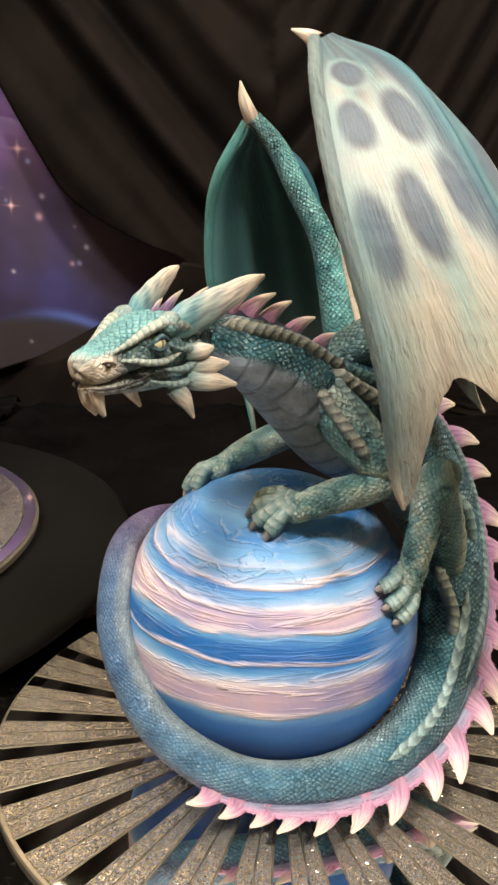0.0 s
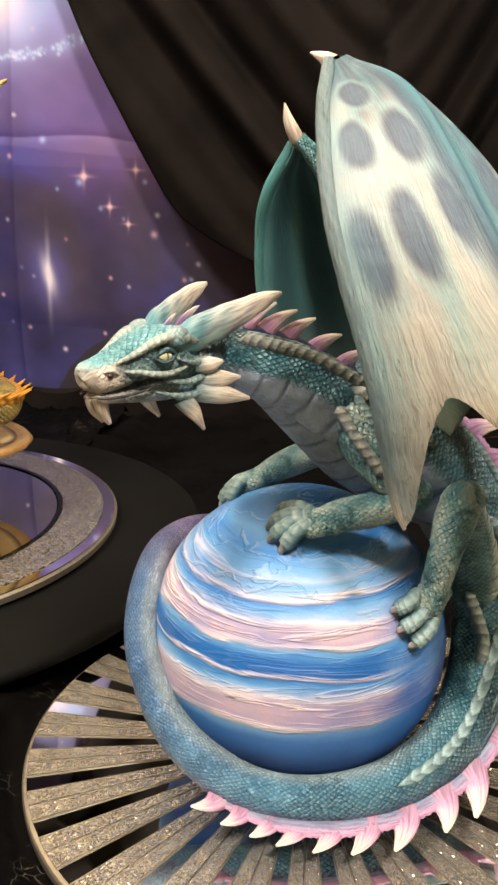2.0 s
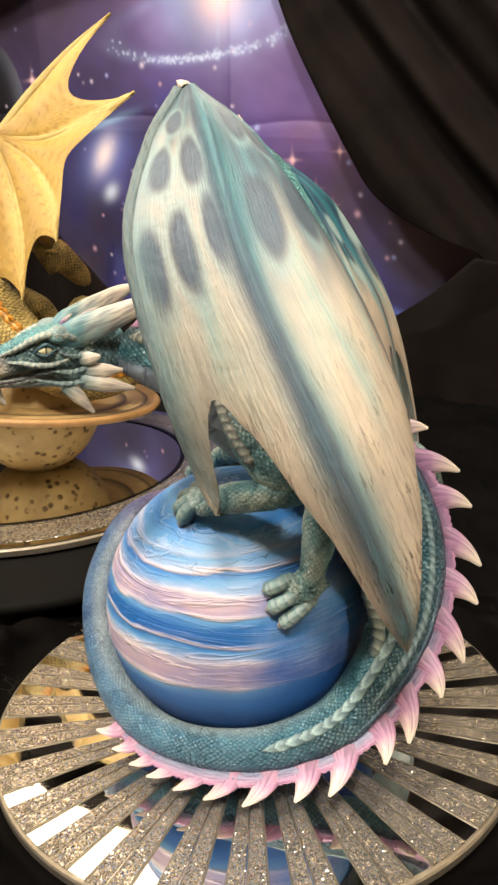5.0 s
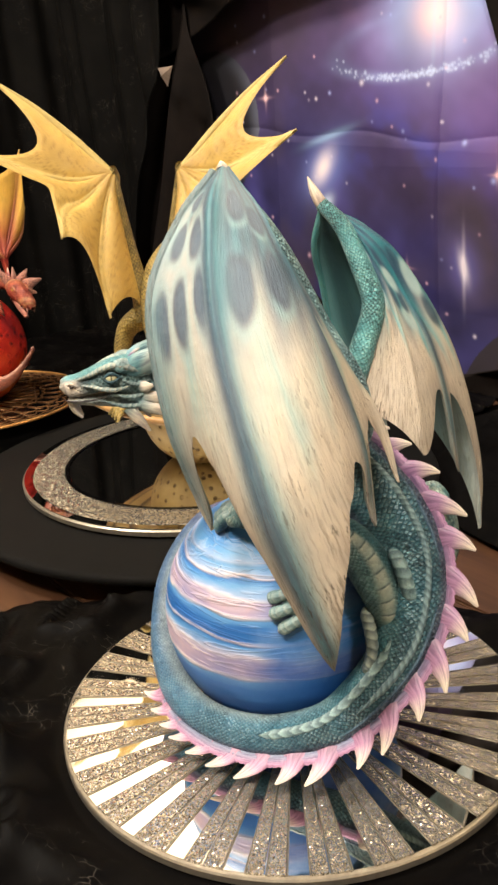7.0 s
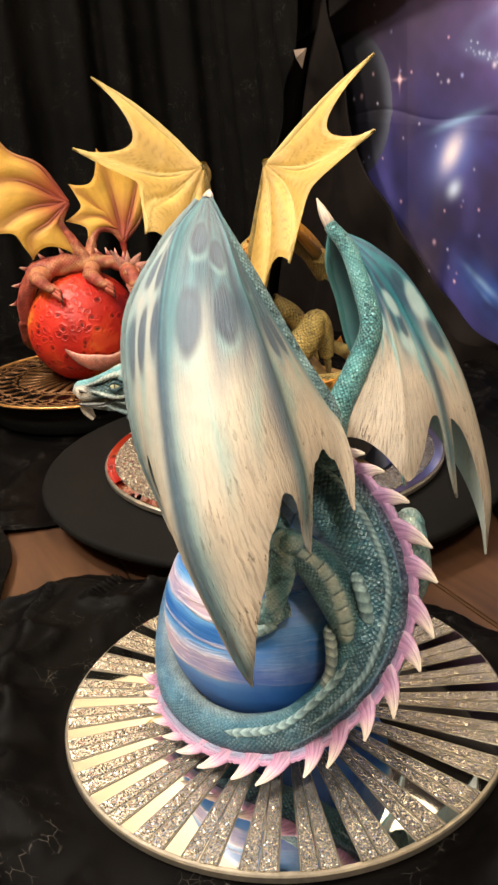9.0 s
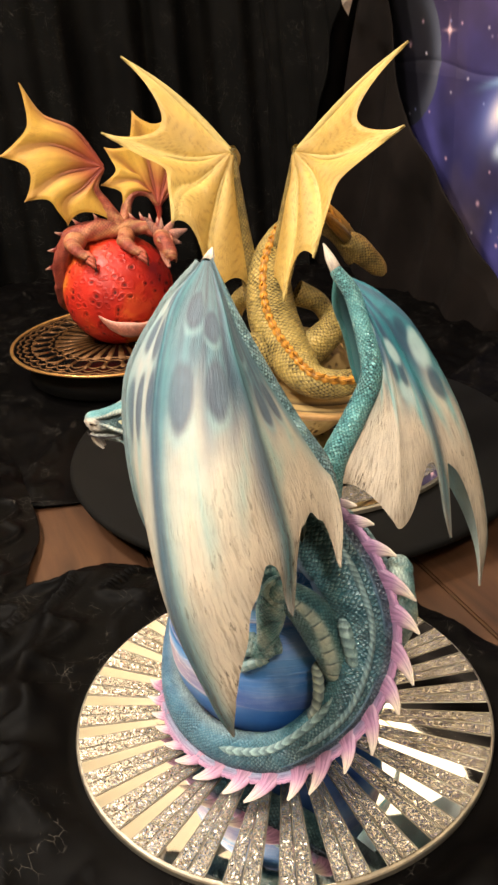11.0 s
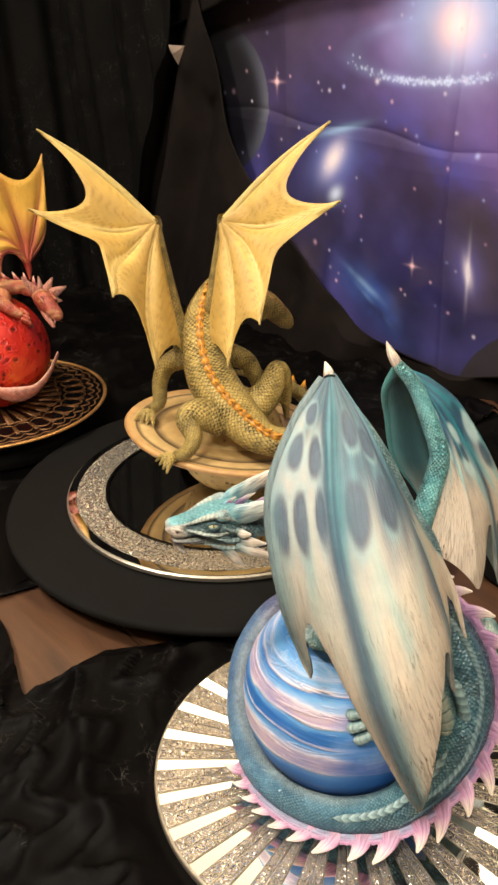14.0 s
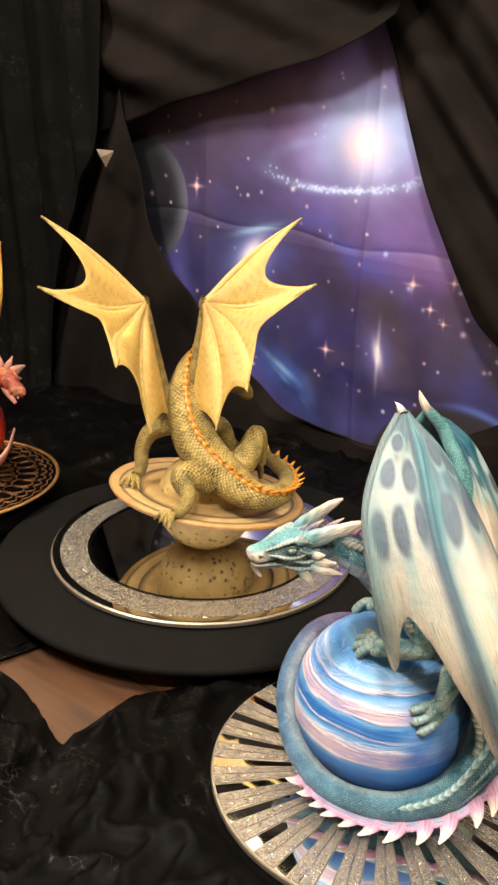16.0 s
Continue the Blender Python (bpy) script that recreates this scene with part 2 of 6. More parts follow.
def planet_material():
    """Blue and rose painted bands with rough pale crests."""
    k = Mat("banded_planet_paint", 0.5)
    o = k.obj()
    sep = k.node("ShaderNodeSeparateXYZ")
    k.link(o, sep.inputs[0])
    swirl = k.noise(k.mapped(o, (11, 11, 34)), 1.0, 3, 0.5, 0.4).outputs["Fac"]
    ragged = k.noise(k.mapped(o, (20, 20, 85)), 1.0, 3, 0.55, 0.5).outputs["Fac"]
    z = k.math("ADD", sep.outputs["Z"], k.math("ADD", k.math("MULTIPLY", k.math("SUBTRACT", swirl, 0.5), 0.015), k.math("MULTIPLY", k.math("SUBTRACT", ragged, 0.5), 0.0080)))
    h = k.math("DIVIDE", z, 0.15)
    deep, mid, sky, pale, rose, white = lin(34, 104, 178), lin(56, 128, 198), lin(106, 164, 214), lin(164, 186, 218), lin(192, 168, 194), lin(226, 212, 216)
    bands = k.ramp(h, [(0.0, lin(14, 52, 110)), (0.22, lin(20, 66, 138)), (0.33, deep), (0.368, sky), (0.384, white), (0.402, rose), (0.43, lin(204, 178, 196)), (0.456, rose), (0.474, white), (0.490, pale), (0.510, sky), (0.528, mid), (0.537, white), (0.550, deep), (0.592, deep),
                       (0.622, sky), (0.634, white), (0.645, rose), (0.668, lin(214, 186, 196)), (0.685, rose), (0.694, white), (0.706, pale), (0.728, sky), (0.742, mid), (0.750, white), (0.758, pale), (0.778, sky), (0.792, pale), (0.812, sky), (0.850, mid), (0.885, sky), (0.935, deep)])
    east = k.math("SUBTRACT", k.math("MULTIPLY", sep.outputs["X"], 0.98), k.math("MULTIPLY", sep.outputs["Y"], 0.12))
    plainer = k.ramp(k.math("ADD", east, k.math("MULTIPLY", k.math("SUBTRACT", swirl, 0.5), 0.03)), [(0.046, (0,) * 3), (0.062, (0.92,) * 3)])
    bands = k.mix(plainer, bands, k.ramp(h, [(0.15, lin(16, 58, 122)), (0.45, lin(30, 88, 164)), (0.62, lin(72, 130, 190)), (0.75, lin(44, 102, 178)), (0.95, deep)]))
    cloud = k.noise(o, 17, 4, 0.6).outputs["Fac"]
    bands = k.mix(k.ramp(cloud, [(0.44, (0,) * 3), (0.66, (0.45,) * 3)]), bands, lin(46, 110, 190))
    bands = k.mix(k.ramp(cloud, [(0.32, (0.26,) * 3), (0.44, (0,) * 3)]), bands, lin(150, 178, 216))
    fine = k.noise(k.mapped(o, (13, 13, 150)), 1.0, 3, 0.55, 0.7).outputs["Fac"]
    low = k.ramp(h, [(0.36, (0.5,) * 3), (0.40, (1,) * 3), (0.80, (1,) * 3), (0.90, (0.45,) * 3)])
    fine = k.math("MULTIPLY", fine, low)
    crest = k.ramp(fine, [(0.36, (0,) * 3), (0.41, (0.45,) * 3), (0.45, (0,) * 3), (0.56, (0,) * 3), (0.61, (1,) * 3), (0.70, (0,) * 3)])
    patch = k.noise(o, 26, 4).outputs["Fac"]
    hue = k.node("ShaderNodeSeparateColor")
    k.link(bands, hue.inputs[0])
    on_pale = k.ramp(hue.outputs[0], [(0.10, (0.10,) * 3), (0.40, (1,) * 3)])
    c = k.mix(k.math("MULTIPLY", k.math("MULTIPLY", crest, on_pale), k.ramp(patch, [(0.38, (0.25,) * 3), (0.60, (0.95,) * 3)])), bands, white)
    torn = k.noise(k.mapped(k.mix(0.02, o, k.noise(o, 40, 3).outputs["Color"], "ADD"), (13, 13, 92)), 1.0, 4, 0.6, 0.6).outputs["Fac"]
    lip = k.math("MULTIPLY", k.ramp(torn, [(0.515, (0,) * 3), (0.525, (1,) * 3), (0.56, (0,) * 3)]), k.ramp(h, [(0.70, (0,) * 3), (0.78, (1,) * 3), (0.93, (1,) * 3)]))
    c = k.mix(k.math("MULTIPLY", lip, 0.45), c, lin(176, 196, 222))
    c = k.mix(1.0, c, k.ramp(patch, [(0.3, (0.86, 0.9, 0.95)), (0.7, (1.05, 1.05, 1.03))]), "MULTIPLY")
    k.base(c)
    ledge = k.math("MULTIPLY", k.ramp(torn, [(0.50, (0,) * 3), (0.53, (1,) * 3)]), k.ramp(h, [(0.68, (0,) * 3), (0.78, (0.6,) * 3)]))
    pale_band = k.node("ShaderNodeSeparateColor")
    k.link(bands, pale_band.inputs[0])
    rise = k.math("MULTIPLY", pale_band.outputs[0], 0.9)
    first = k.bump(k.math("ADD", k.math("ADD", k.math("MULTIPLY", fine, k.math("ADD", k.math("MULTIPLY", rise, 0.35), 0.03)), k.math("MULTIPLY", crest, k.math("ADD", rise, 0.25))), k.math("ADD", k.math("MULTIPLY", rise, 0.7), ledge)), 0.55, 0.0024)
    k.bump(k.noise(o, 500, 3).outputs["Fac"], 0.2, 0.0006, first)
    return k.m


MIRROR = mirror_material()
GLITTER = glitter_material("silver_glitter", (1.0, 0.91, 0.76), 1750, 0.86)
CRUSHED = glitter_material("crushed_glass", (0.88, 0.82, 0.71), 860, 0.72)
SILVER = plain("silver_edge", lin(168, 160, 146), 0.38, 0.8, 200, 0.15, 0.1, 0.0003)
BLACK_CLOTH = cloth_material("black_drape", lin(21, 16, 14))
WEB_CLOTH = cloth_material("black_cobweb_cloth", lin(5, 4, 4), 0.19, 0.55, 0.06)
MATT_CLOTH = cloth_material("matt_black_cloth", lin(8, 7, 7), 0.0, 0.9, 0.05)
WEB_DRAPE = cloth_material("black_cobweb_drape", lin(9, 8, 7), 0.14, 0.85, 0.08)
WOOD = wood_material()
MATT_BLACK = plain("matt_black_board", lin(11, 10, 9), 0.8, 0.0, 40, 0.2, 0.1, 0.0005, 0.14)
GLOSS_BLACK = plain("gloss_black", lin(10, 9, 9), 0.12, 0.0, 40, 0.2, 0.03, 0.0003)
GILT = plain("gilt_lace", lin(104, 70, 38), 0.48, 0.6, 120, 0.3, 0.2, 0.0005)
GILT_RIM = plain("gilt_rim", lin(200, 150, 90), 0.3, 0.7, 120, 0.2, 0.2, 0.0005)
PLASTER = plain("cream_plaster", lin(236, 224, 200), 0.9, 0.0, 3, 0.06, 0.1, 0.002)
CARPET = plain("dark_floor", lin(70, 62, 56), 0.9, 0.0, 20, 0.2, 0.3, 0.002)
PLANET = planet_material()


# ---- mesh helpers ----
def spline(points, n):
    p = np.asarray(points, float)
    q = np.vstack([2 * p[0] - p[1], p, 2 * p[-1] - p[-2]])
    out = []
    for s in np.linspace(0, len(p) - 1, n):
        i = min(int(s), len(p) - 2)
        f = s - i
        a, b, c, d = q[i:i + 4]
        out.append(0.5 * (2 * b + (c - a) * f + (2 * a - 5 * b + 4 * c - d) * f * f + (3 * b - a - 3 * c + d) * f ** 3))
    return np.array(out)


def unit(v):
    v = np.asarray(v, float)
    return v / np.maximum(np.linalg.norm(v, axis=-1, keepdims=True), 1e-9)


class Clay:
    """Gathers grids into one mesh with a paint colour and skin coordinates on every vertex."""

    def __init__(self):
        self.v, self.c, self.k, self.f, self.m, self.n = [], [], [], [], [], 0

    def grid(self, P, C, K, mat=0, wrap=False):
        rows, cols = P.shape[:2]
        i = np.arange(rows * cols).reshape(rows, cols) + self.n
        nxt = np.roll(i, -1, axis=1) if wrap else i[:, 1:]
        cur = i if wrap else i[:, :-1]
        q = np.stack([cur[:-1], nxt[:-1], nxt[1:], cur[1:]], -1).reshape(-1, 4)
        self.v.append(P.reshape(-1, 3))
        self.c.append(np.broadcast_to(C, P.shape).reshape(-1, 3))
        self.k.append(np.broadcast_to(K, P.shape).reshape(-1, 3))
        self.f.append(q)
        self.m.append(np.full(len(q), mat))
        self.n += rows * cols

    def tube(self, path, radii, ref, color, n=60, m=20, mat=0, wide=1.0, scales=1.0, shape=None):
        """A tube along a spline; ref: the direction of angle 0; color(s, a) gives the paint; wide stretches it across ref."""
        P = spline(path, n)
        r = spline(np.asarray(radii, float)[:, None], n)[:, 0]
        T = unit(np.gradient(P, axis=0))
        R = np.asarray(ref, float)
        R = np.broadcast_to(R, P.shape) if R.ndim == 1 else spline(R, n)
        R = unit(R - T * (R * T).sum(1, keepdims=True))
        S = np.cross(T, R)
        a = np.linspace(0, 2 * np.pi, m + 1)
        s = np.linspace(0, 1, n)
        rad = r[:, None] * (np.ones((n, m + 1)) if shape is None else shape(s[:, None], a[None, :]))
        G = P[:, None] + R[:, None] * (np.cos(a)[None, :] * rad)[..., None] + S[:, None] * (np.sin(a)[None, :] * rad)[..., None] * wide
        length = np.concatenate([[0], np.cumsum(np.linalg.norm(np.diff(P, axis=0), axis=1))])
        K = np.stack([np.broadcast_to(a[None, :] * max(r.mean(), 1e-4), (n, m + 1)), np.broadcast_to(length[:, None], (n, m + 1)), scales(s[:, None], a[None, :]) if callable(scales) else np.full((n, m + 1), float(scales))], -1)
        C = np.array([[color(x, y) for y in a] for x in s])
        self.grid(G, C, K, mat)

    def spike(self, base, tip, r, side, c0, c1, bend=(0, 0, 0), thin=0.45, n=9, m=8, mat=2):
        """A curved, flattened spine; side: the direction in which it is wide."""
        b, t = np.asarray(base, float), np.asarray(tip, float)
        bend = np.asarray(bend, float)
        q1, q2 = b + (t - b) * 0.34 + bend, b + (t - b) * 0.68 + bend * 0.8
        c0, c1 = np.array(c0), np.array(c1)
        self.tube([b, q1, q2, t], [r, r * 0.58, r * 0.32, r * 0.07], np.asarray(side, float), lambda s, a: c0 * min(1, 0.45 + s * 1.3) + (c1 - c0) * min(1, max(0, s * 2.0 - 0.65)), n, m, mat, thin, 0.0)

    def ball(self, centre, size, color, axes=None, n=16, m=20, mat=0, scales=1.0):
        th, ph = np.linspace(0.02, np.pi - 0.02, n), np.linspace(0, 2 * np.pi, m + 1)
        D = np.stack([np.sin(th)[:, None] * np.cos(ph), np.sin(th)[:, None] * np.sin(ph), np.cos(th)[:, None] * np.ones_like(ph)], -1)
        L = D * np.asarray(size, float)
        A = np.eye(3) if axes is None else np.asarray(axes, float)
        P = np.asarray(centre, float) + L @ A
        K = np.stack([ph[None, :] * np.mean(size) * np.ones((n, 1)), th[:, None] * np.mean(size) * np.ones((1, m + 1)), np.full((n, m + 1), float(scales))], -1)
        C = np.array([[color(d) for d in row] for row in D]) if callable(color) else np.asarray(color, float)
        self.grid(P, C, K, mat)

    def made(self, name, materials, parent=None):
        me = bpy.data.meshes.new(name)
        v, f = np.vstack(self.v), np.vstack(self.f)
        me.from_pydata(v.tolist(), [], f.tolist())
        for m in materials:
            me.materials.append(m)
        me.polygons.foreach_set("material_index", np.concatenate(self.m).astype(np.int32))
        me.polygons.foreach_set("use_smooth", np.ones(len(f), bool))
        a = me.attributes.new("paint", "FLOAT_COLOR", "POINT")
        a.data.foreach_set("color", np.hstack([np.clip(np.vstack(self.c), 0, 1), np.ones((len(v), 1))]).astype(np.float32).ravel())
        b = me.attributes.new("skin", "FLOAT_VECTOR", "POINT")
        b.data.foreach_set("vector", np.vstack(self.k).astype(np.float32).ravel())
        me.validate()
        ob = new(name, me)
        ob.parent = parent
        return ob


def part(name, bm, material, parent=None, label="", smooth=True):
    me = bpy.data.meshes.new(name)
    bm.to_mesh(me)
    bm.free()
    me.materials.append(material)
    if smooth:
        me.polygons.foreach_set("use_smooth", np.ones(len(me.polygons), bool))
    ob = new(name, me)
    ob.parent = parent
    return tagged(ob, label) if label else ob


def lathe(profile, n=96, centre=(0, 0, 0)):
    """A bmesh turned from (radius, height) pairs."""
    bm = bmesh.new()
    rings = []
    for r, z in profile:
        if r < 1e-6:
            rings.append([bm.verts.new((centre[0], centre[1], centre[2] + z))])
        else:
            rings.append([bm.verts.new((centre[0] + r * math.cos(2 * math.pi * i / n), centre[1] + r * math.sin(2 * math.pi * i / n), centre[2] + z)) for i in range(n)])
    for a, b in zip(rings, rings[1:]):
        for i in range(n):
            j = (i + 1) % n
            q = [a[i % len(a)], a[j % len(a)], b[j % len(b)], b[i % len(b)]]
            q = list(dict.fromkeys(q))
            if len(q) > 2:
                bm.faces.new(q)
    bmesh.ops.recalc_face_normals(bm, faces=bm.faces)
    return bm


def sector(r0, r1, a0, a1, z0, z1, steps=3):
    """A bmesh slab between two radii and two angles."""
    bm = bmesh.new()
    top, low = [], []
    for z, row in ((z1, top), (z0, low)):
        for r in (r0, r1):
            row.append([bm.verts.new((r * math.cos(a0 + (a1 - a0) * i / steps), r * math.sin(a0 + (a1 - a0) * i / steps), z)) for i in range(steps + 1)])
    for i in range(steps):
        bm.faces.new((top[0][i], top[1][i], top[1][i + 1], top[0][i + 1]))
        bm.faces.new((top[1][i], low[1][i], low[1][i + 1], top[1][i + 1]))
        bm.faces.new((top[0][i + 1], low[0][i + 1], low[0][i], top[0][i]))
    bm.faces.new((top[0][0], low[0][0], low[1][0], top[1][0]))
    bm.faces.new((top[1][-1], low[1][-1], low[0][-1], top[0][-1]))
    bmesh.ops.recalc_face_normals(bm, faces=bm.faces)
    return bm


def sheet(P, name, material, thick=0.0015, colors=None, backed=True):
    """A cloth from a grid of points, with thickness."""
    rows, cols = P.shape[:2]
    N = unit(np.cross(np.gradient(P, axis=1), np.gradient(P, axis=0)))
    v = np.vstack([P.reshape(-1, 3), (P - N * thick).reshape(-1, 3)])
    i = np.arange(rows * cols).reshape(rows, cols)
    q = np.stack([i[:-1, :-1], i[:-1, 1:], i[1:, 1:], i[1:, :-1]], -1).reshape(-1, 4)
    k = rows * cols
    rim = np.concatenate([i[0, :], i[1:, -1], i[-1, -2::-1], i[-2:0:-1, 0]])
    nxt = np.roll(rim, -1)
    f = np.vstack([q, q[:, ::-1] + k, np.stack([nxt, rim, rim + k, nxt + k], -1)])
    if not backed:
        v, f = v[:k], q
    me = bpy.data.meshes.new(name)
    me.from_pydata(v.tolist(), [], f.tolist())
    me.materials.append(material)
    me.polygons.foreach_set("use_smooth", np.ones(len(f), bool))
    if colors is not None:
        a = me.attributes.new("paint", "FLOAT_COLOR", "POINT")
        c = np.hstack([np.clip(colors.reshape(-1, 3), 0, 1), np.ones((k, 1))])
        a.data.foreach_set("color", (np.vstack([c, c]) if backed else c).astype(np.float32).ravel())
    return new(name, me)


def box(x0, x1, y0, y1, z0, z1):
    bm = bmesh.new()
    bmesh.ops.create_cube(bm, size=1)
    for v in bm.verts:
        v.co = ((x0 + x1) / 2 + v.co.x * (x1 - x0), (y0 + y1) / 2 + v.co.y * (y1 - y0), (z0 + z1) / 2 + v.co.z * (z1 - z0))
    return bm


def fractal(x, y, seed=0.0, octaves=4):
    """Smooth pseudo-random relief from sums of turned sine waves."""
    rng = np.random.RandomState(int(seed * 7) + 3)
    out, amp, freq = np.zeros_like(x), 1.0, 1.0
    for _ in range(octaves):
        for _ in range(3):
            a, p = rng.uniform(0, 2 * np.pi), rng.uniform(0, 2 * np.pi)
            out += amp * np.sin(freq * (x * np.cos(a) + y * np.sin(a)) + p + 0.8 * np.sin(freq * 0.6 * (y * np.cos(a) - x * np.sin(a)) + 2 * p))
        amp, freq = amp * 0.55, freq * 1.9
    return out / 3

# ---- the room, the table and the drapes ----
TABLE_Z = -0.02
tagged(part("floor", box(-3, 3, -3.6, 2, -0.85, -0.78), CARPET, smooth=False), "dark carpeted floor of the room", "floor", kind="structure")
tagged(part("ceiling", box(-3, 3, -3.6, 2, 1.9, 2.0), PLASTER, smooth=False), "cream plastered ceiling", "ceiling", kind="structure")
for tag, bx in (("wall_north", (-3, 3, 2.0, 2.1)), ("wall_south", (-3, 3, -3.7, -3.6)), ("wall_west", (-3.1, -3, -3.7, 2.1)), ("wall_east", (3, 3.1, -3.7, 2.1))):
    tagged(part(tag, box(*bx, -0.85, 2.0), PLASTER, smooth=False), "cream plastered wall of the room", "wall", kind="structure")

table = tagged(new("table"), "brown wooden display table with visible grain", "table")
for i in range(8):
    y0 = -0.95 + i * 0.23
    bm = box(-1.6, 1.2, y0 + 0.0008, y0 + 0.2292, TABLE_Z - 0.03, TABLE_Z)
    bmesh.ops.bevel(bm, geom=bm.edges[:], offset=0.002, segments=2, affect="EDGES")
    part("plank", bm, WOOD, table, smooth=False)
for x, y in ((-1.5, -0.85), (1.1, -0.85), (-1.5, 0.8), (1.1, 0.8)):
    part("leg", box(x - 0.035, x + 0.035, y - 0.035, y + 0.035, -0.78, TABLE_Z - 0.03), WOOD, table, smooth=False)


def crumpled(edge_x, edge_y, depth, n, m, seed, height, name, label, hole=None, flip=False, material=WEB_CLOTH):
    """A crumpled tablecloth that runs from a wandering edge line away over the table."""
    s = np.linspace(0, 1, n)
    E = spline(np.stack([edge_x, edge_y], 1), n)
    t = np.linspace(0, 1, m) ** 1.2
    X = np.repeat(E[:, 0][:, None], m, 1)
    Y = E[:, 1][:, None] + (depth - E[:, 1])[:, None] * t[None, :]
    wx, wy = X + 0.02 * fractal(X * 16, Y * 16, seed + 5, 2), Y + 0.02 * fractal(X * 16, Y * 16, seed + 6, 2)
    relief = fractal(wx * 17, wy * 17, seed, 3)
    crease = 1 - np.abs(np.tanh(1.6 * fractal(wx * 26 + 8 * wy, wy * 17, seed + 2, 2)))
    small = 1 - np.abs(np.tanh(1.4 * fractal(wx * 74, wy * 60, seed + 3, 2)))
    Z = TABLE_Z + 0.004 + height * (0.50 * np.clip(0.5 + 0.45 * relief, 0, 1.5) + 0.42 * crease ** 4 + 0.22 * small ** 3)
    Z = TABLE_Z + 0.003 + (Z - TABLE_Z - 0.003) * np.clip(0.35 + t * 9, 0, 1)[None, :]
    for cx, cy, r, z in hole or ():
        d = np.hypot(X - cx, Y - cy)
        f = np.clip((d - r) / 0.03, 0, 1)
        Z = np.where(d < r + 0.03, np.minimum(Z, z + (Z - z) * f), Z)
    P = np.stack([X, Y, Z], -1)
    return tagged(sheet(P[:, ::-1] if not flip else P, name, material), label, "cloth")


crumpled([-1.35, -0.9, -0.6, -0.47, -0.40, -0.335, -0.25, -0.238, -0.229, -0.16, -0.06, 0.08, 0.35, 1.1], [-0.24, -0.18, -0.13, -0.12, -0.118, -0.122, -0.149, -0.12, -0.035, 0.10, 0.165, 0.20, 0.24, 0.3],
         -0.94, 340, 320, 1.0, 0.040, "tablecloth", "crumpled black cobweb-print cloth spread round the striped mirror plate", [(0, 0, 0.156, -0.009)])
crumpled([-1.35, -1.0, -0.75, -0.5, -0.412, -0.400, -0.30], [-0.26, -0.2, -0.16, -0.135, -0.122, -0.100, 0.36],
         0.64, 140, 160, 2.0, 0.022, "tablecloth", "black cloth lying under the gilt-edged plate", [(-0.756, 0.077, 0.17, -0.012), (-0.363, 0.182, 0.27, -0.016)], True)
crumpled([-0.34, -0.12, -0.01, 0.05, 0.3, 1.1], [0.42, 0.31, 0.275, 0.19, 0.18, 0.22], 0.64, 140, 80, 3.0, 0.022, "tablecloth", "black cloth gathered below the back drape", [(-0.363, 0.182, 0.27, -0.016)], True, MATT_CLOTH)


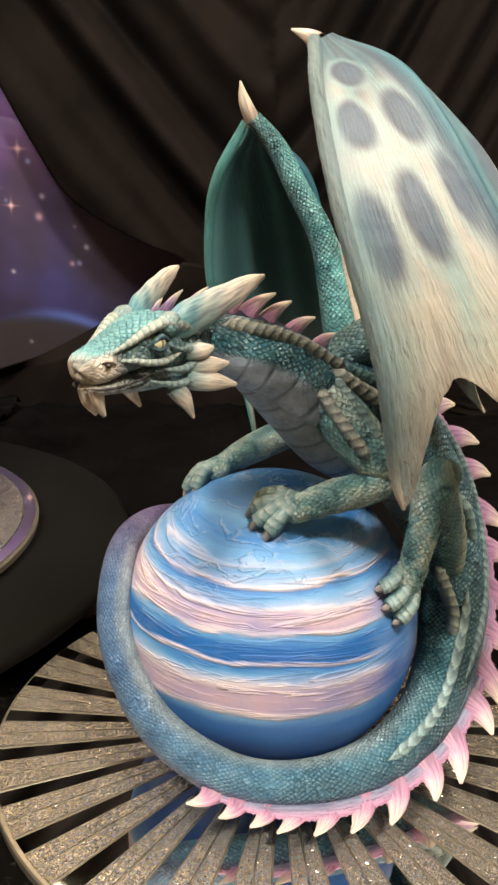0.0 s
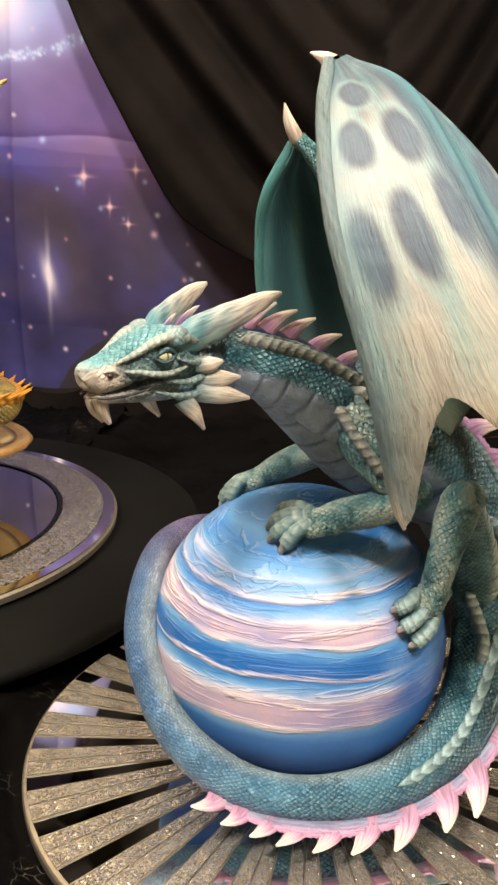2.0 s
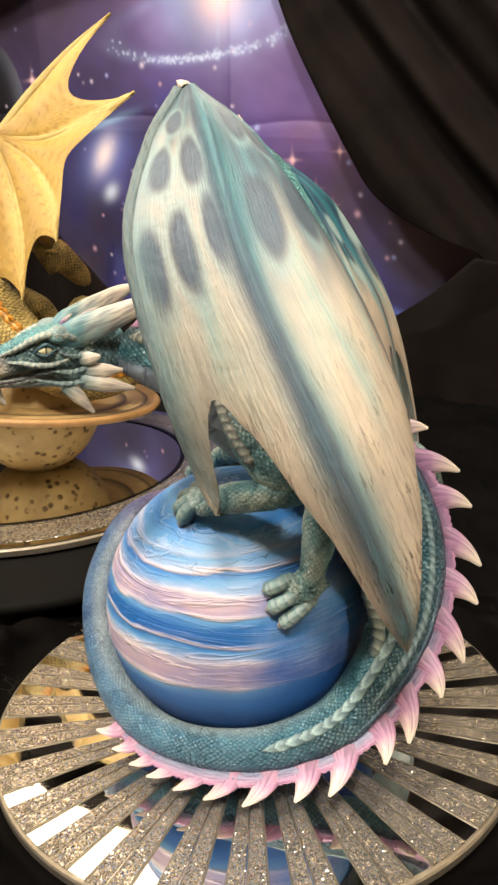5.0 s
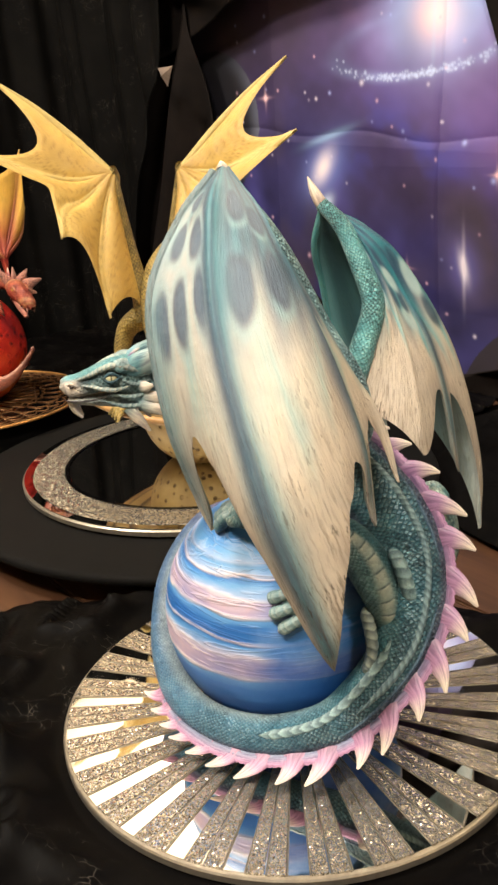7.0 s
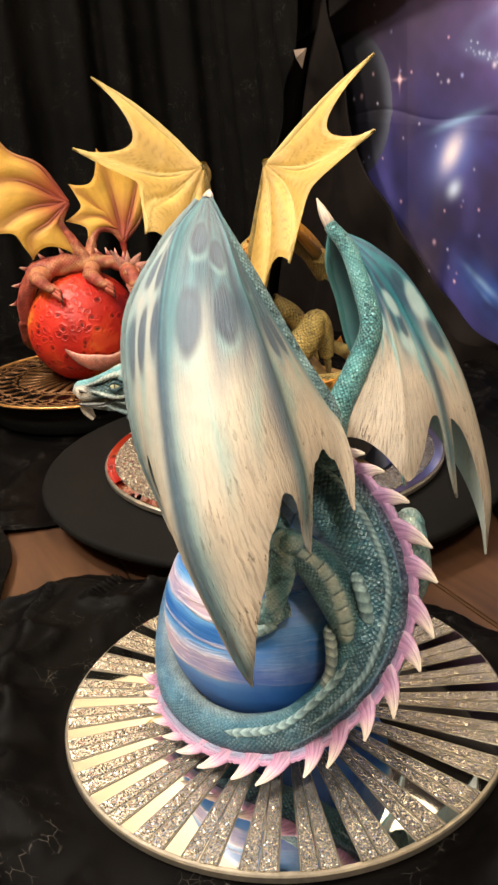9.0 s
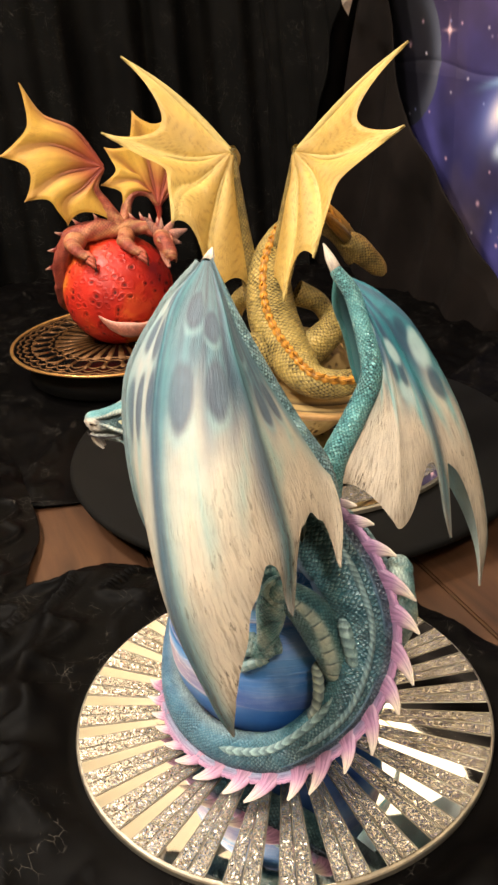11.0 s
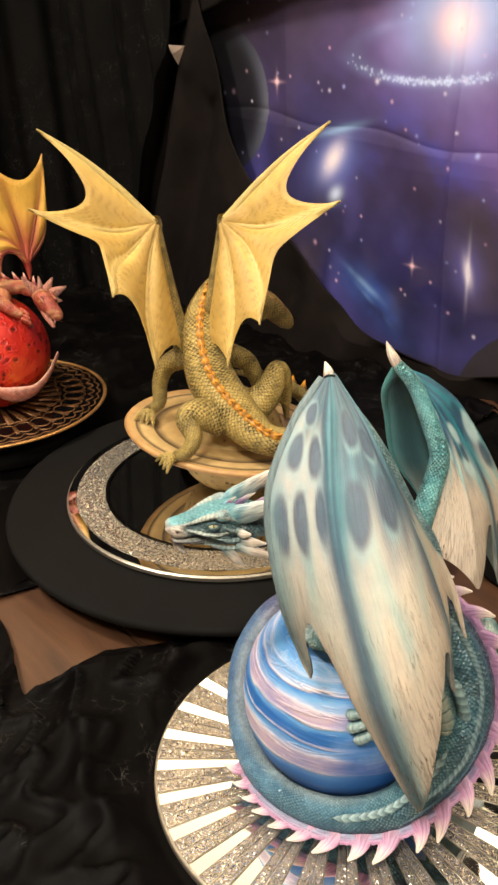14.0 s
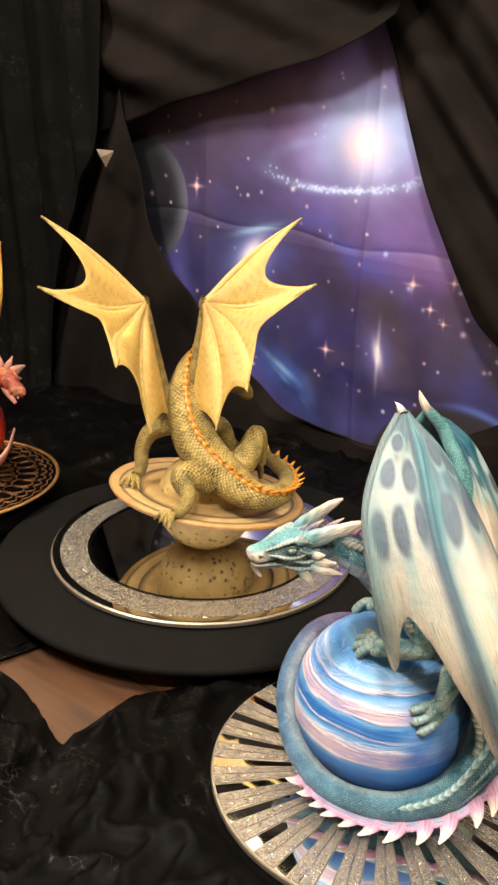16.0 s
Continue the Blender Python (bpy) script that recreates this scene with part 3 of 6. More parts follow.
def print_color(X, Z):
    """The printed night sky: violet and blue clouds, galaxies, a planet and stars, plus a shaded upper corner."""
    def blob(x, z, rx, rz, turn=0.0, power=2.0):
        c, s = math.cos(turn), math.sin(turn)
        u, w = ((X - x) * c + (Z - z) * s) / rx, (-(X - x) * s + (Z - z) * c) / rz
        return np.exp(-(u * u + w * w) ** (power / 2))[..., None]
    col = np.zeros(X.shape + (3,)) + np.array(lin(34, 32, 74))
    cloud = np.clip(0.5 + 0.45 * fractal(X * 9, Z * 9, 5.0, 4), 0, 1)[..., None]
    veil = np.clip(0.5 + 0.5 * fractal(X * 16, Z * 16, 6.0, 4), 0, 1)[..., None]

    def smooth_step(x):
        t = np.clip(0.5 + 0.5 * x, 0, 1)
        return t * t * (3 - 2 * t)

    def lay(c, f):
        nonlocal col
        col = col * (1 - np.clip(f, 0, 1)) + np.array(lin(*c)) * np.clip(f, 0, 1)
    lay((106, 84, 150), 0.95 * blob(-0.50, 0.50, 0.34, 0.20) * (0.6 + 0.4 * cloud))
    lay((126, 92, 164), 0.7 * blob(-0.30, 0.40, 0.16, 0.16))
    lay((50, 56, 124), 0.7 * blob(-0.62, 0.29, 0.22, 0.12) * cloud)
    lay((40, 40, 110), 0.6 * blob(-0.46, 0.14, 0.26, 0.10) * veil)
    lay((84, 66, 96), 0.75 * blob(-0.92, 0.56, 0.20, 0.12) * cloud)
    lay((96, 70, 92), 0.55 * blob(-0.70, 0.60, 0.14, 0.08))
    lay((110, 70, 92), 0.45 * blob(-0.27, 0.30, 0.05, 0.04))
    lay((74, 66, 72), 0.85 * blob(-0.22, 0.18, 0.12, 0.09) * (0.5 + 0.5 * cloud))
    lay((60, 48, 54), 0.75 * blob(-0.74, 0.50, 0.11, 0.11) * (0.4 + 0.6 * cloud))
    lay((64, 50, 62), 0.65 * blob(-0.52, 0.26, 0.17, 0.05) * (0.3 + 0.7 * veil))
    lay((66, 52, 60), 0.6 * blob(-0.34, 0.14, 0.10, 0.08) * veil)
    # Brown fade of the upper corner, with the swag's shade painted in.
    lay((38, 30, 30), 0.85 * (np.clip((-0.76 - X) / 0.16, 0, 1) * np.clip((Z - 0.40) / 0.10, 0, 1))[..., None])
    # the large galaxy: a ring of dust round a glowing core
    u, w = (X + 0.505) / 0.165, (Z - 0.465 - 0.03 * (X + 0.505)) / 0.042
    ring = np.exp(-((np.hypot(u, w) - 1) / 0.16) ** 2)[..., None]
    lay((150, 170, 226), 0.85 * ring * veil * (0.60 + 0.40 * smooth_step(-w))[..., None])
    lay((176, 150, 214), 0.9 * blob(-0.475, 0.50, 0.11, 0.085))
    lay((136, 196, 244), 0.95 * blob(-0.470, 0.505, 0.080, 0.062) * (0.7 + 0.3 * veil))
    lay((250, 206, 222), 1.0 * blob(-0.473, 0.497, 0.040, 0.036))
    lay((255, 236, 240), 1.0 * blob(-0.473, 0.497, 0.022, 0.020))
    lay((190, 220, 250), 0.35 * blob(-0.473, 0.50, 0.004, 0.06))
    lay((72, 68, 134), 0.8 * np.clip(2.4 * (veil - 0.50), 0, 1) * np.clip(1 - (Z[..., None] - 0.26) / 0.2, 0, 1))
    lay((84, 70, 80), 0.7 * np.clip(2.6 * (0.44 - veil), 0, 1) * np.clip(1 - (Z[..., None] - 0.26) / 0.2, 0, 1))
    lay((52, 40, 84), 0.5 * np.clip(1.8 * (0.45 - cloud), 0, 1))
    dust = np.clip(0.5 + 0.5 * fractal(X * 34, Z * 34, 9.0, 4), 0, 1)[..., None]
    lay((22, 20, 46), 0.75 * blob(-0.60, 0.235, 0.15, 0.085, 0.2) * np.clip(0.35 + 1.2 * (cloud - 0.3), 0, 1))
    lay((20, 18, 40), 0.6 * blob(-0.40, 0.10, 0.20, 0.07) * np.clip(1.6 * (veil - 0.30), 0, 1))
    lay((26, 26, 60), 0.55 * blob(-0.78, 0.38, 0.09, 0.14) * veil)
    lay((112, 76, 92), 0.5 * blob(-0.62, 0.525, 0.035, 0.022) * dust + 0.4 * blob(-0.33, 0.33, 0.05, 0.02, 0.4) * dust)
    lay((48, 66, 168), 0.5 * blob(-0.56, 0.33, 0.16, 0.05, -0.3) * np.clip(2.2 * (dust - 0.45), 0, 1))
    calm = 1 - blob(-0.473, 0.497, 0.10, 0.08)
    col = col * (1 + calm * (0.62 + 0.50 * dust + 0.34 * veil - 1))
    # a tilted small galaxy and its companion
    lay((110, 130, 210), 0.8 * blob(-0.703, 0.296, 0.055, 0.035, 0.7))
    lay((240, 226, 232), 1.0 * blob(-0.703, 0.298, 0.030, 0.016, 0.9))
    lay((200, 214, 240), 0.9 * blob(-0.695, 0.243, 0.016, 0.011, 0.6))
    lay((150, 190, 226), 0.5 * blob(-0.69, 0.345, 0.05, 0.006, 0.25))
    # a streaked blue cloud
    lay((52, 92, 176), 0.9 * blob(-0.60, 0.085, 0.080, 0.030, -0.55) * np.clip(0.2 + 1.3 * dust, 0, 1))
    lay((160, 200, 236), 0.8 * blob(-0.62, 0.105, 0.040, 0.006, -0.5) * dust)
    lay((140, 186, 230), 0.7 * blob(-0.60, 0.075, 0.040, 0.004, -0.6) * dust)
    # the grey planet with a lit limb, and a dark one below
    d = np.hypot(X + 0.99, Z - 0.375)
    lay((10, 9, 14), np.where(d < 0.125, 0.96, 0.0)[..., None])
    lit = np.clip((X + 0.99) / 0.125, 0, 1) ** 2 * np.where(d < 0.125, 1, 0) * np.exp(-((d - 0.122) / 0.022) ** 2)
    lay((104, 108, 126), 0.75 * lit[..., None])
    d = np.hypot(X + 0.26, Z + 0.06)
    lay((46, 40, 38), np.where(d < 0.165, 0.9, 0.0)[..., None])
    lay((90, 110, 190), (0.9 * np.exp(-((d - 0.166) / 0.006) ** 2) * np.exp(-((X + 0.225) / 0.05) ** 2))[..., None])
    lay((26, 24, 26), np.clip((0.03 - Z) / 0.05, 0, 1)[..., None] * 0.9)
    rng = np.random.RandomState(4)
    for i in range(260):
        a = math.pi * (1.5 + 0.62 * math.asin(rng.uniform(-1, 1)) / (math.pi / 2) * abs(rng.uniform(0.2, 1)))
        q = rng.normal(0.98, 0.06)
        x, z = -0.505 + 0.165 * q * math.cos(a), 0.465 + 0.042 * q * math.sin(a) + 0.005 * math.cos(a)
        r = rng.uniform(0.0012, 0.0024)
        lay((200, 214, 246), rng.uniform(0.2, 0.8) * blob(x, z, r, r))
    for i in range(110):
        x, z = rng.uniform(-1.0, -0.12), rng.uniform(0.03, 0.66)
        r = rng.choice([0.0022, 0.0028, 0.004, 0.006], p=[0.70, 0.24, 0.05, 0.01])
        lay([(230, 220, 240), (236, 190, 210), (170, 180, 240)][i % 3], rng.uniform(0.25, 0.8) * blob(x, z, r, r))
    for x, z, r in ((-0.843, 0.411, 0.005), (-0.325, 0.255, 0.003), (-0.30, 0.235, 0.0025), (-0.29, 0.30, 0.003), (-0.36, 0.29, 0.004), (-0.52, 0.155, 0.004)):
        lay((240, 196, 206), 0.85 * blob(x, z, r, r) + 0.4 * blob(x, z, r * 3, r * 0.5) + 0.4 * blob(x, z, r * 0.5, r * 3))
    lay((120, 116, 206), 0.5 * blob(-0.414, 0.165, 0.026, 0.040, 0.25))
    lay((236, 226, 240), 0.95 * blob(-0.414, 0.165, 0.007, 0.020, 0.25) + 0.5 * blob(-0.414, 0.165, 0.003, 0.040))
    return col


def printed_material():
    k = Mat("printed_polyester", 0.6)
    k.base(k.attr("paint").outputs["Color"])
    k.bump(k.noise(k.obj(), 1200, 2).outputs["Fac"], 0.15, 0.0004)
    return k.m


gx, gz = np.meshgrid(np.linspace(-1.14, -0.02, 640), np.linspace(0.76, -0.03, 460))
gy = 0.70 + 0.008 * fractal(gx * 7, gz * 5, 8.0, 3) + 0.0025 * np.exp(-np.abs(gz - 0.338 + 0.05 * (gx + 0.45) + 0.006 * np.sin(gx * 23)) / 0.006) 
gy -= 0.0012 * np.exp(-np.abs(gz - 0.322 + 0.05 * (gx + 0.45)) / 0.014) + 0.005 * np.exp(-np.abs(gx + 0.453 + 0.004 * np.sin(gz * 9)) / 0.009)
# the cloth stands askew: its far end hangs nearer, the other leans back
lean = np.maximum(-0.045 + 0.15 * (gx + 0.8), -0.048) + 0.02 * np.clip((0.30 - gz) / 0.2, 0, 1) * np.clip((gx + 0.7) / 0.2, 0, 1)
wide = 1 + lean / 1.11
tagged(sheet(np.stack([0.283 + (gx - 0.283) * wide, gy + lean, 0.517 + (gz - 0.517) * wide], -1), "backdrop_cloth", printed_material(), 0.0015, print_color(gx, gz), False), "creased violet and blue cloth printed with galaxies and stars", "backdrop", kind="structure")


def drape(inner, outer, n, m, y0, folds, name, label, material=BLACK_CLOTH, seed=1.0, slant=0.0, amp=0.016, knot=None):
    """A hanging drape between two lines in the plane of the back wall, with folds across it."""
    A, B = spline(inner, n), spline(outer, n)
    t = np.linspace(0, 1, m)
    X = A[:, 0][:, None] + (B[:, 0] - A[:, 0])[:, None] * t
    Z = A[:, 1][:, None] + (B[:, 1] - A[:, 1])[:, None] * t
    u = X + slant * Z if knot is None else np.sqrt((X - knot) ** 2 + 0.0016) * (1.0 + 0.25 * np.sign(X - knot)) - 0.62 * Z
    w = np.sin(folds * u + 1.6 * np.sin(folds * 0.37 * u + seed)) + 0.5 * np.sin(folds * 2.3 * u + 3 * seed + 1.5 * Z) + 0.35 * fractal(X * 12, Z * 7, seed, 3)
    Y = (np.interp(X, (-1.0, -0.70, -0.45), y0) if isinstance(y0, tuple) else y0) - amp * w * np.clip(0.25 + t * 6, 0, 1)
    P = np.stack([X, Y, Z], -1)
    return tagged(sheet(P, name, material, 0.002), label, "curtain", group="black drapes")


drape([(-0.50, 0.84), (-0.447, 0.68), (-0.420, 0.612), (-0.390, 0.53), (-0.355, 0.445), (-0.312, 0.365), (-0.274, 0.295), (-0.242, 0.245), (-0.195, 0.212), (-0.142, 0.186), (-0.098, 0.168), (-0.075, 0.125)],
      [(0.9, 0.90), (0.9, 0.80), (0.9, 0.72), (0.9, 0.62), (0.9, 0.52), (0.9, 0.43), (0.9, 0.34), (0.9, 0.25), (0.9, 0.16), (0.9, 0.07), (0.9, -0.02), (0.9, -0.06)], 140, 260, 0.684, 52, "drape", "black cloth drape gathered in soft diagonal folds", seed=2.0, amp=0.017, knot=0.005)
drape([(-0.94, 0.60), (-0.902, 0.48), (-0.864, 0.345), (-0.818, 0.278), (-0.752, 0.208), (-0.690, 0.148), (-0.612, 0.082), (-0.53, 0.030), (-0.42, 0.014), (-0.33, 0.028), (-0.245, 0.066), (-0.155, 0.120), (-0.098, 0.168)],
      [(-1.36, 0.88), (-1.35, 0.6), (-1.34, 0.4), (-1.34, 0.2), (-1.3, 0.0), (-1.1, -0.02), (-0.9, -0.02), (-0.7, -0.02), (-0.5, -0.02), (-0.3, -0.02), (-0.1, -0.02), (0.4, -0.02), (0.9, -0.02)], 150, 110, (0.604, 0.616, 0.664), 26, "drape", "black cloth drape hung in a curve below the printed sky", seed=4.0, slant=-0.4)
drape([(-1.10, 0.48), (-0.985, 0.503), (-0.895, 0.526), (-0.812, 0.548), (-0.688, 0.576), (-0.576, 0.604), (-0.476, 0.628), (-0.385, 0.672)], [(-1.45, 0.95), (-1.3, 0.93), (-1.15, 0.93), (-1.0, 0.93), (-0.8, 0.93), (-0.6, 0.93), (-0.4, 0.93), (-0.2, 0.93)], 110, 90, 0.606, 11, "drape", "black cloth swag along the top of the backdrop", seed=6.0, slant=2.4, amp=0.022)


def side_drape(x0, y0, x1, y1, z1, name, label, seed):
    s, z = np.linspace(0, 1, 260), np.linspace(z1, TABLE_Z, 90)
    S, Z = np.meshgrid(s, z)
    L = math.hypot(x1 - x0, y1 - y0)
    nx, ny = -(y1 - y0) / L, (x1 - x0) / L
    w = np.sin(S * L * 42 + 1.8 * np.sin(S * L * 13 + seed)) + 0.5 * np.sin(S * L * 90 + 2 * Z + seed) + 0.4 * fractal(S * 9, Z * 4, seed, 3)
    d = 0.016 * w
    P = np.stack([x0 + (x1 - x0) * S + nx * d, y0 + (y1 - y0) * S + ny * d, Z], -1)
    return tagged(sheet(P, name, WEB_DRAPE, 0.002), label, "curtain", group="black drapes")


drape([(-0.93, 0.90), (-0.925, 0.74), (-0.930, 0.60), (-0.945, 0.485), (-0.995, 0.40), (-1.055, 0.27), (-1.095, 0.12), (-1.11, -0.02)], [(-1.38, 0.92), (-1.38, 0.76), (-1.38, 0.62), (-1.38, 0.5), (-1.38, 0.4), (-1.38, 0.27), (-1.38, 0.12), (-1.38, -0.02)], 110, 110, 0.555, 46, "drape", "black cobweb-print drape gathered beside the printed sky", WEB_DRAPE, 5.0, 0.05, 0.014)
side_drape(-1.36, -0.9, -1.30, 0.66, 0.90, "drape", "black cobweb-print drape hanging in upright folds", 3.0)

# the silver tag that pins the swag
bm = bmesh.new()
vs = [bm.verts.new(p) for p in ((-0.925, 0.540, 0.474), (-0.878, 0.538, 0.473), (-0.906, 0.544, 0.444), (-0.908, 0.534, 0.460))]
for f in ((0, 1, 3), (1, 2, 3), (2, 0, 3), (0, 2, 1)):
    bm.faces.new([vs[i] for i in f])
tagged(part("cloth_corner", bm, plain("pale_cloth", lin(124, 108, 96), 0.8, 0.0, 60, 0.3), smooth=False), "small pale corner of cloth at the drape", "cloth")


# ---- plates and turntables ----
def striped_plate():
    """A round mirror plate with glitter strips that run out from its centre."""
    plate = tagged(new("mirror_plate"), "round mirror plate with radiating silver glitter strips", "plate")
    part("base", lathe([(0, -0.0085), (0.147, -0.0085), (0.150, -0.006), (0.150, -0.0022), (0.1492, -0.0012), (0.1478, -0.0010), (0, -0.0010)], 144), SILVER, plate, "silver bevelled glass rim", False)
    n = 28
    step = 2 * math.pi / n
    bits = (("mirror_strip", 0.025, 0.345, MIRROR), ("silver_line", 0.350, 0.366, SILVER), ("glitter_strip", 0.372, 0.645, GLITTER), ("mirror_line", 0.65, 0.668, MIRROR), ("silver_line", 0.672, 0.688, SILVER), ("glitter_strip", 0.695, 0.985, GLITTER), ("silver_line", 0.998, 1.018, SILVER))
    for name, a, b, mat in bits:
        z = 0.0 if mat is MIRROR else 0.0005
        bm = sector(0.03, 0.1476, a * step, b * step, -0.0012, z)
        first = part(name, bm, mat, plate, smooth=False)
        for i in range(1, n):
            ob = new(name, first.data)
            ob.parent, ob.matrix_basis = plate, pose(0, 0, 0, 0, 0, 360 * i / n)
    return plate


plate = striped_plate()
plate.matrix_basis = pose(0, 0, 0, 0, 0, 201.9)

GX, GY = -0.363, 0.182
turn = tagged(new("turntable"), "round matt black turntable disc", "turntable", group="turntables")
turn.location = (GX, GY, TABLE_Z)
part("disc", lathe([(0, 0.026), (0.250, 0.026), (0.2560, 0.029), (0.2575, 0.033), (0.2560, 0.036), (0.252, 0.038), (0, 0.038)], 128), MATT_BLACK, turn)
part("foot", lathe([(0, 0), (0.17, 0), (0.17, 0.026), (0, 0.026)], 64), MATT_BLACK, turn)

gplate = tagged(new("mirror_plate"), "round mirror plate with a wide silver glitter border", "plate")
gplate.location = (GX, GY, TABLE_Z + 0.038)
part("base", lathe([(0, 0), (0.182, 0), (0.1875, 0.003), (0.188, 0.0075), (0.1865, 0.0085), (0, 0.0085)], 144), SILVER, gplate, "clear bevelled glass rim", False)
part("mirror", lathe([(0.0, 0.0098), (0.139, 0.0098), (0.140, 0.0085)], 144), MIRROR, gplate, "plain mirror centre", False)
part("inner_line", lathe([(0.140, 0.0085), (0.140, 0.0108), (0.1435, 0.0108), (0.1435, 0.0085)], 144), GLOSS_BLACK, gplate, "", False)
part("glitter_band", lathe([(0.144, 0.0085), (0.144, 0.0104), (0.1765, 0.0104), (0.1765, 0.0085)], 144), CRUSHED, gplate, "silver crushed-glass band", False)
part("outer_mirror", lathe([(0.1769, 0.0085), (0.1769, 0.0098), (0.1858, 0.0098), (0.1858, 0.0085)], 144), MIRROR, gplate, "", False)

RX, RY = -0.756, 0.077
rturn = tagged(new("turntable"), "round black turntable under the gilt-edged plate", "turntable", group="turntables")
rturn.location = (RX, RY, TABLE_Z)
part("disc", lathe([(0, 0.010), (0.12, 0.010), (0.135, 0.015), (0.135, 0.045), (0.13, 0.05), (0, 0.05)], 96), MATT_BLACK, rturn)
part("foot", lathe([(0, 0), (0.1, 0), (0.1, 0.010), (0, 0.010)], 64), MATT_BLACK, rturn)
rplate = tagged(new("lace_plate"), "round black plate with gilt lace pattern and gilt rim", "plate")
rplate.location = (RX, RY, TABLE_Z + 0.05)
part("base", lathe([(0, 0), (0.10, 0), (0.154, 0.006), (0.157, 0.009), (0.154, 0.0095), (0, 0.0085)], 128), GLOSS_BLACK, rplate)
part("rim", lathe([(0.153, 0.0085), (0.1535, 0.0108), (0.156, 0.0112), (0.1585, 0.0100), (0.157, 0.0075), (0.154, 0.0070)], 128), GILT_RIM, rplate, "gilt rim")


def lace_ring(r, w, z, waves, depth):
    bm = bmesh.new()
    n = waves * 8
    prev = None
    for i in range(n + 1):
        a = 2 * math.pi * i / n
        rr = r + depth * abs(math.sin(a * waves / 2))
        q = [bm.verts.new(((rr + d) * math.cos(a), (rr + d) * math.sin(a), z + h)) for d, h in ((-w, 0), (0, 0.0012), (w, 0))]
        if prev:
            for j in range(2):
                bm.faces.new((prev[j], prev[j + 1], q[j + 1], q[j]))
        prev = q
    return bm


for r, w, waves, depth in ((0.144, 0.0012, 40, 0.004), (0.132, 0.0012, 40, 0.008), (0.118, 0.0012, 30, 0.010), (0.104, 0.0014, 30, -0.006), (0.096, 0.001, 1, 0.0)):
    part("lace_ring", lace_ring(r, w, 0.0097, waves, depth), GILT, rplate)
petal = None
for i in range(30):
    if petal is None:
        bm = sector(0.105, 0.128, -0.022, 0.022, 0.0090, 0.0102)
        petal = part("lace_petal", bm, GILT, rplate)
        spoke = part("spoke", sector(0.035, 0.094, -0.055, 0.055, 0.0085, 0.0098), GILT, rplate)
    else:
        for src in (petal, spoke):
            ob = new(src.name.split(".")[0], src.data)
            ob.parent, ob.matrix_basis = rplate, pose(0, 0, 0, 0, 0, 12 * i)

# ---- the blue dragon on its banded planet ----
CORE = np.array((-0.0075, 0.0019, 0.0667))


def planet_ball(name, radius, centre, floor_z, material, rough, label, squash=1.0):
    n, m = 72, 128
    th, ph = np.linspace(0, np.pi, n), np.linspace(0, 2 * np.pi, m, endpoint=False)
    D = np.stack([np.sin(th)[:, None] * np.cos(ph), np.sin(th)[:, None] * np.sin(ph), np.cos(th)[:, None] * np.ones_like(ph)], -1)
    r = radius * (1 + rough * fractal(ph[None, :] * 2 + 0 * th[:, None], th[:, None] * 30 + 0 * ph[None, :], 2.0, 4) * np.sin(th)[:, None])
    P = D * r[..., None]
    P[..., 2] = np.maximum(P[..., 2], floor_z - centre[2])
    P[..., 2] += centre[2] - floor_z
    c = Clay()
    c.grid(np.concatenate([P, P[:, :1]], 1), np.array((0.5, 0.5, 0.5)), np.zeros(3))
    ob = c.made(name, [material])
    ob.location = (centre[0], centre[1], floor_z)
    return tagged(ob, label, "planet ornament")


planet_ball("planet_ball", 0.0752, CORE, 0.0006, PLANET, 0.0035, "blue and pink banded resin planet with rough painted ridges")

TEAL, DEEP, STEEL, BELLY = (np.array(lin(*c)) for c in ((58, 120, 134), (20, 54, 70), (90, 142, 174), (150, 164, 182)))
PALE, CREAM, PINK, LILAC, PURPLE, AQUA = (np.array(lin(*c)) for c in ((196, 206, 200), (230, 220, 204), (204, 152, 188), (140, 112, 156), (58, 58, 88), (92, 176, 178)))


def mixc(a, b, f):
    f = min(1.0, max(0.0, f))
    return a * (1 - f) + b * f


def smooth(x, a, b):
    t = np.clip((x - a) / (b - a), 0, 1)
    return t * t * (3 - 2 * t)


blue = Clay()
# neck, back and tail as one tapering tube; the reference direction is the ridge of the back
BODY = [(-0.040, -0.036, 0.217), (-0.026, -0.034, 0.213), (-0.010, -0.026, 0.205), (0.010, -0.013, 0.190), (0.034, 0.006, 0.176), (0.060, 0.022, 0.150), (0.079, 0.025, 0.116),
        (0.0885, 0.008, 0.074), (0.0760, -0.024, 0.0375), (0.0520, -0.0495, 0.0235), (0.022, -0.066, 0.0195), (-0.010, -0.0715, 0.0205), (-0.038, -0.067, 0.0285),
        (-0.064, -0.0545, 0.0450), (-0.0815, -0.034, 0.0735), (-0.0830, -0.006, 0.099), (-0.075, 0.022, 0.106), (-0.056, 0.052, 0.100), (-0.026, 0.076, 0.086)]
BODY_R = [0.0115, 0.0135, 0.0155, 0.0180, 0.0215, 0.0230, 0.0215, 0.0172, 0.0150, 0.0132, 0.0120, 0.0110, 0.0102, 0.0092, 0.0082, 0.0076, 0.0068, 0.0055, 0.002]
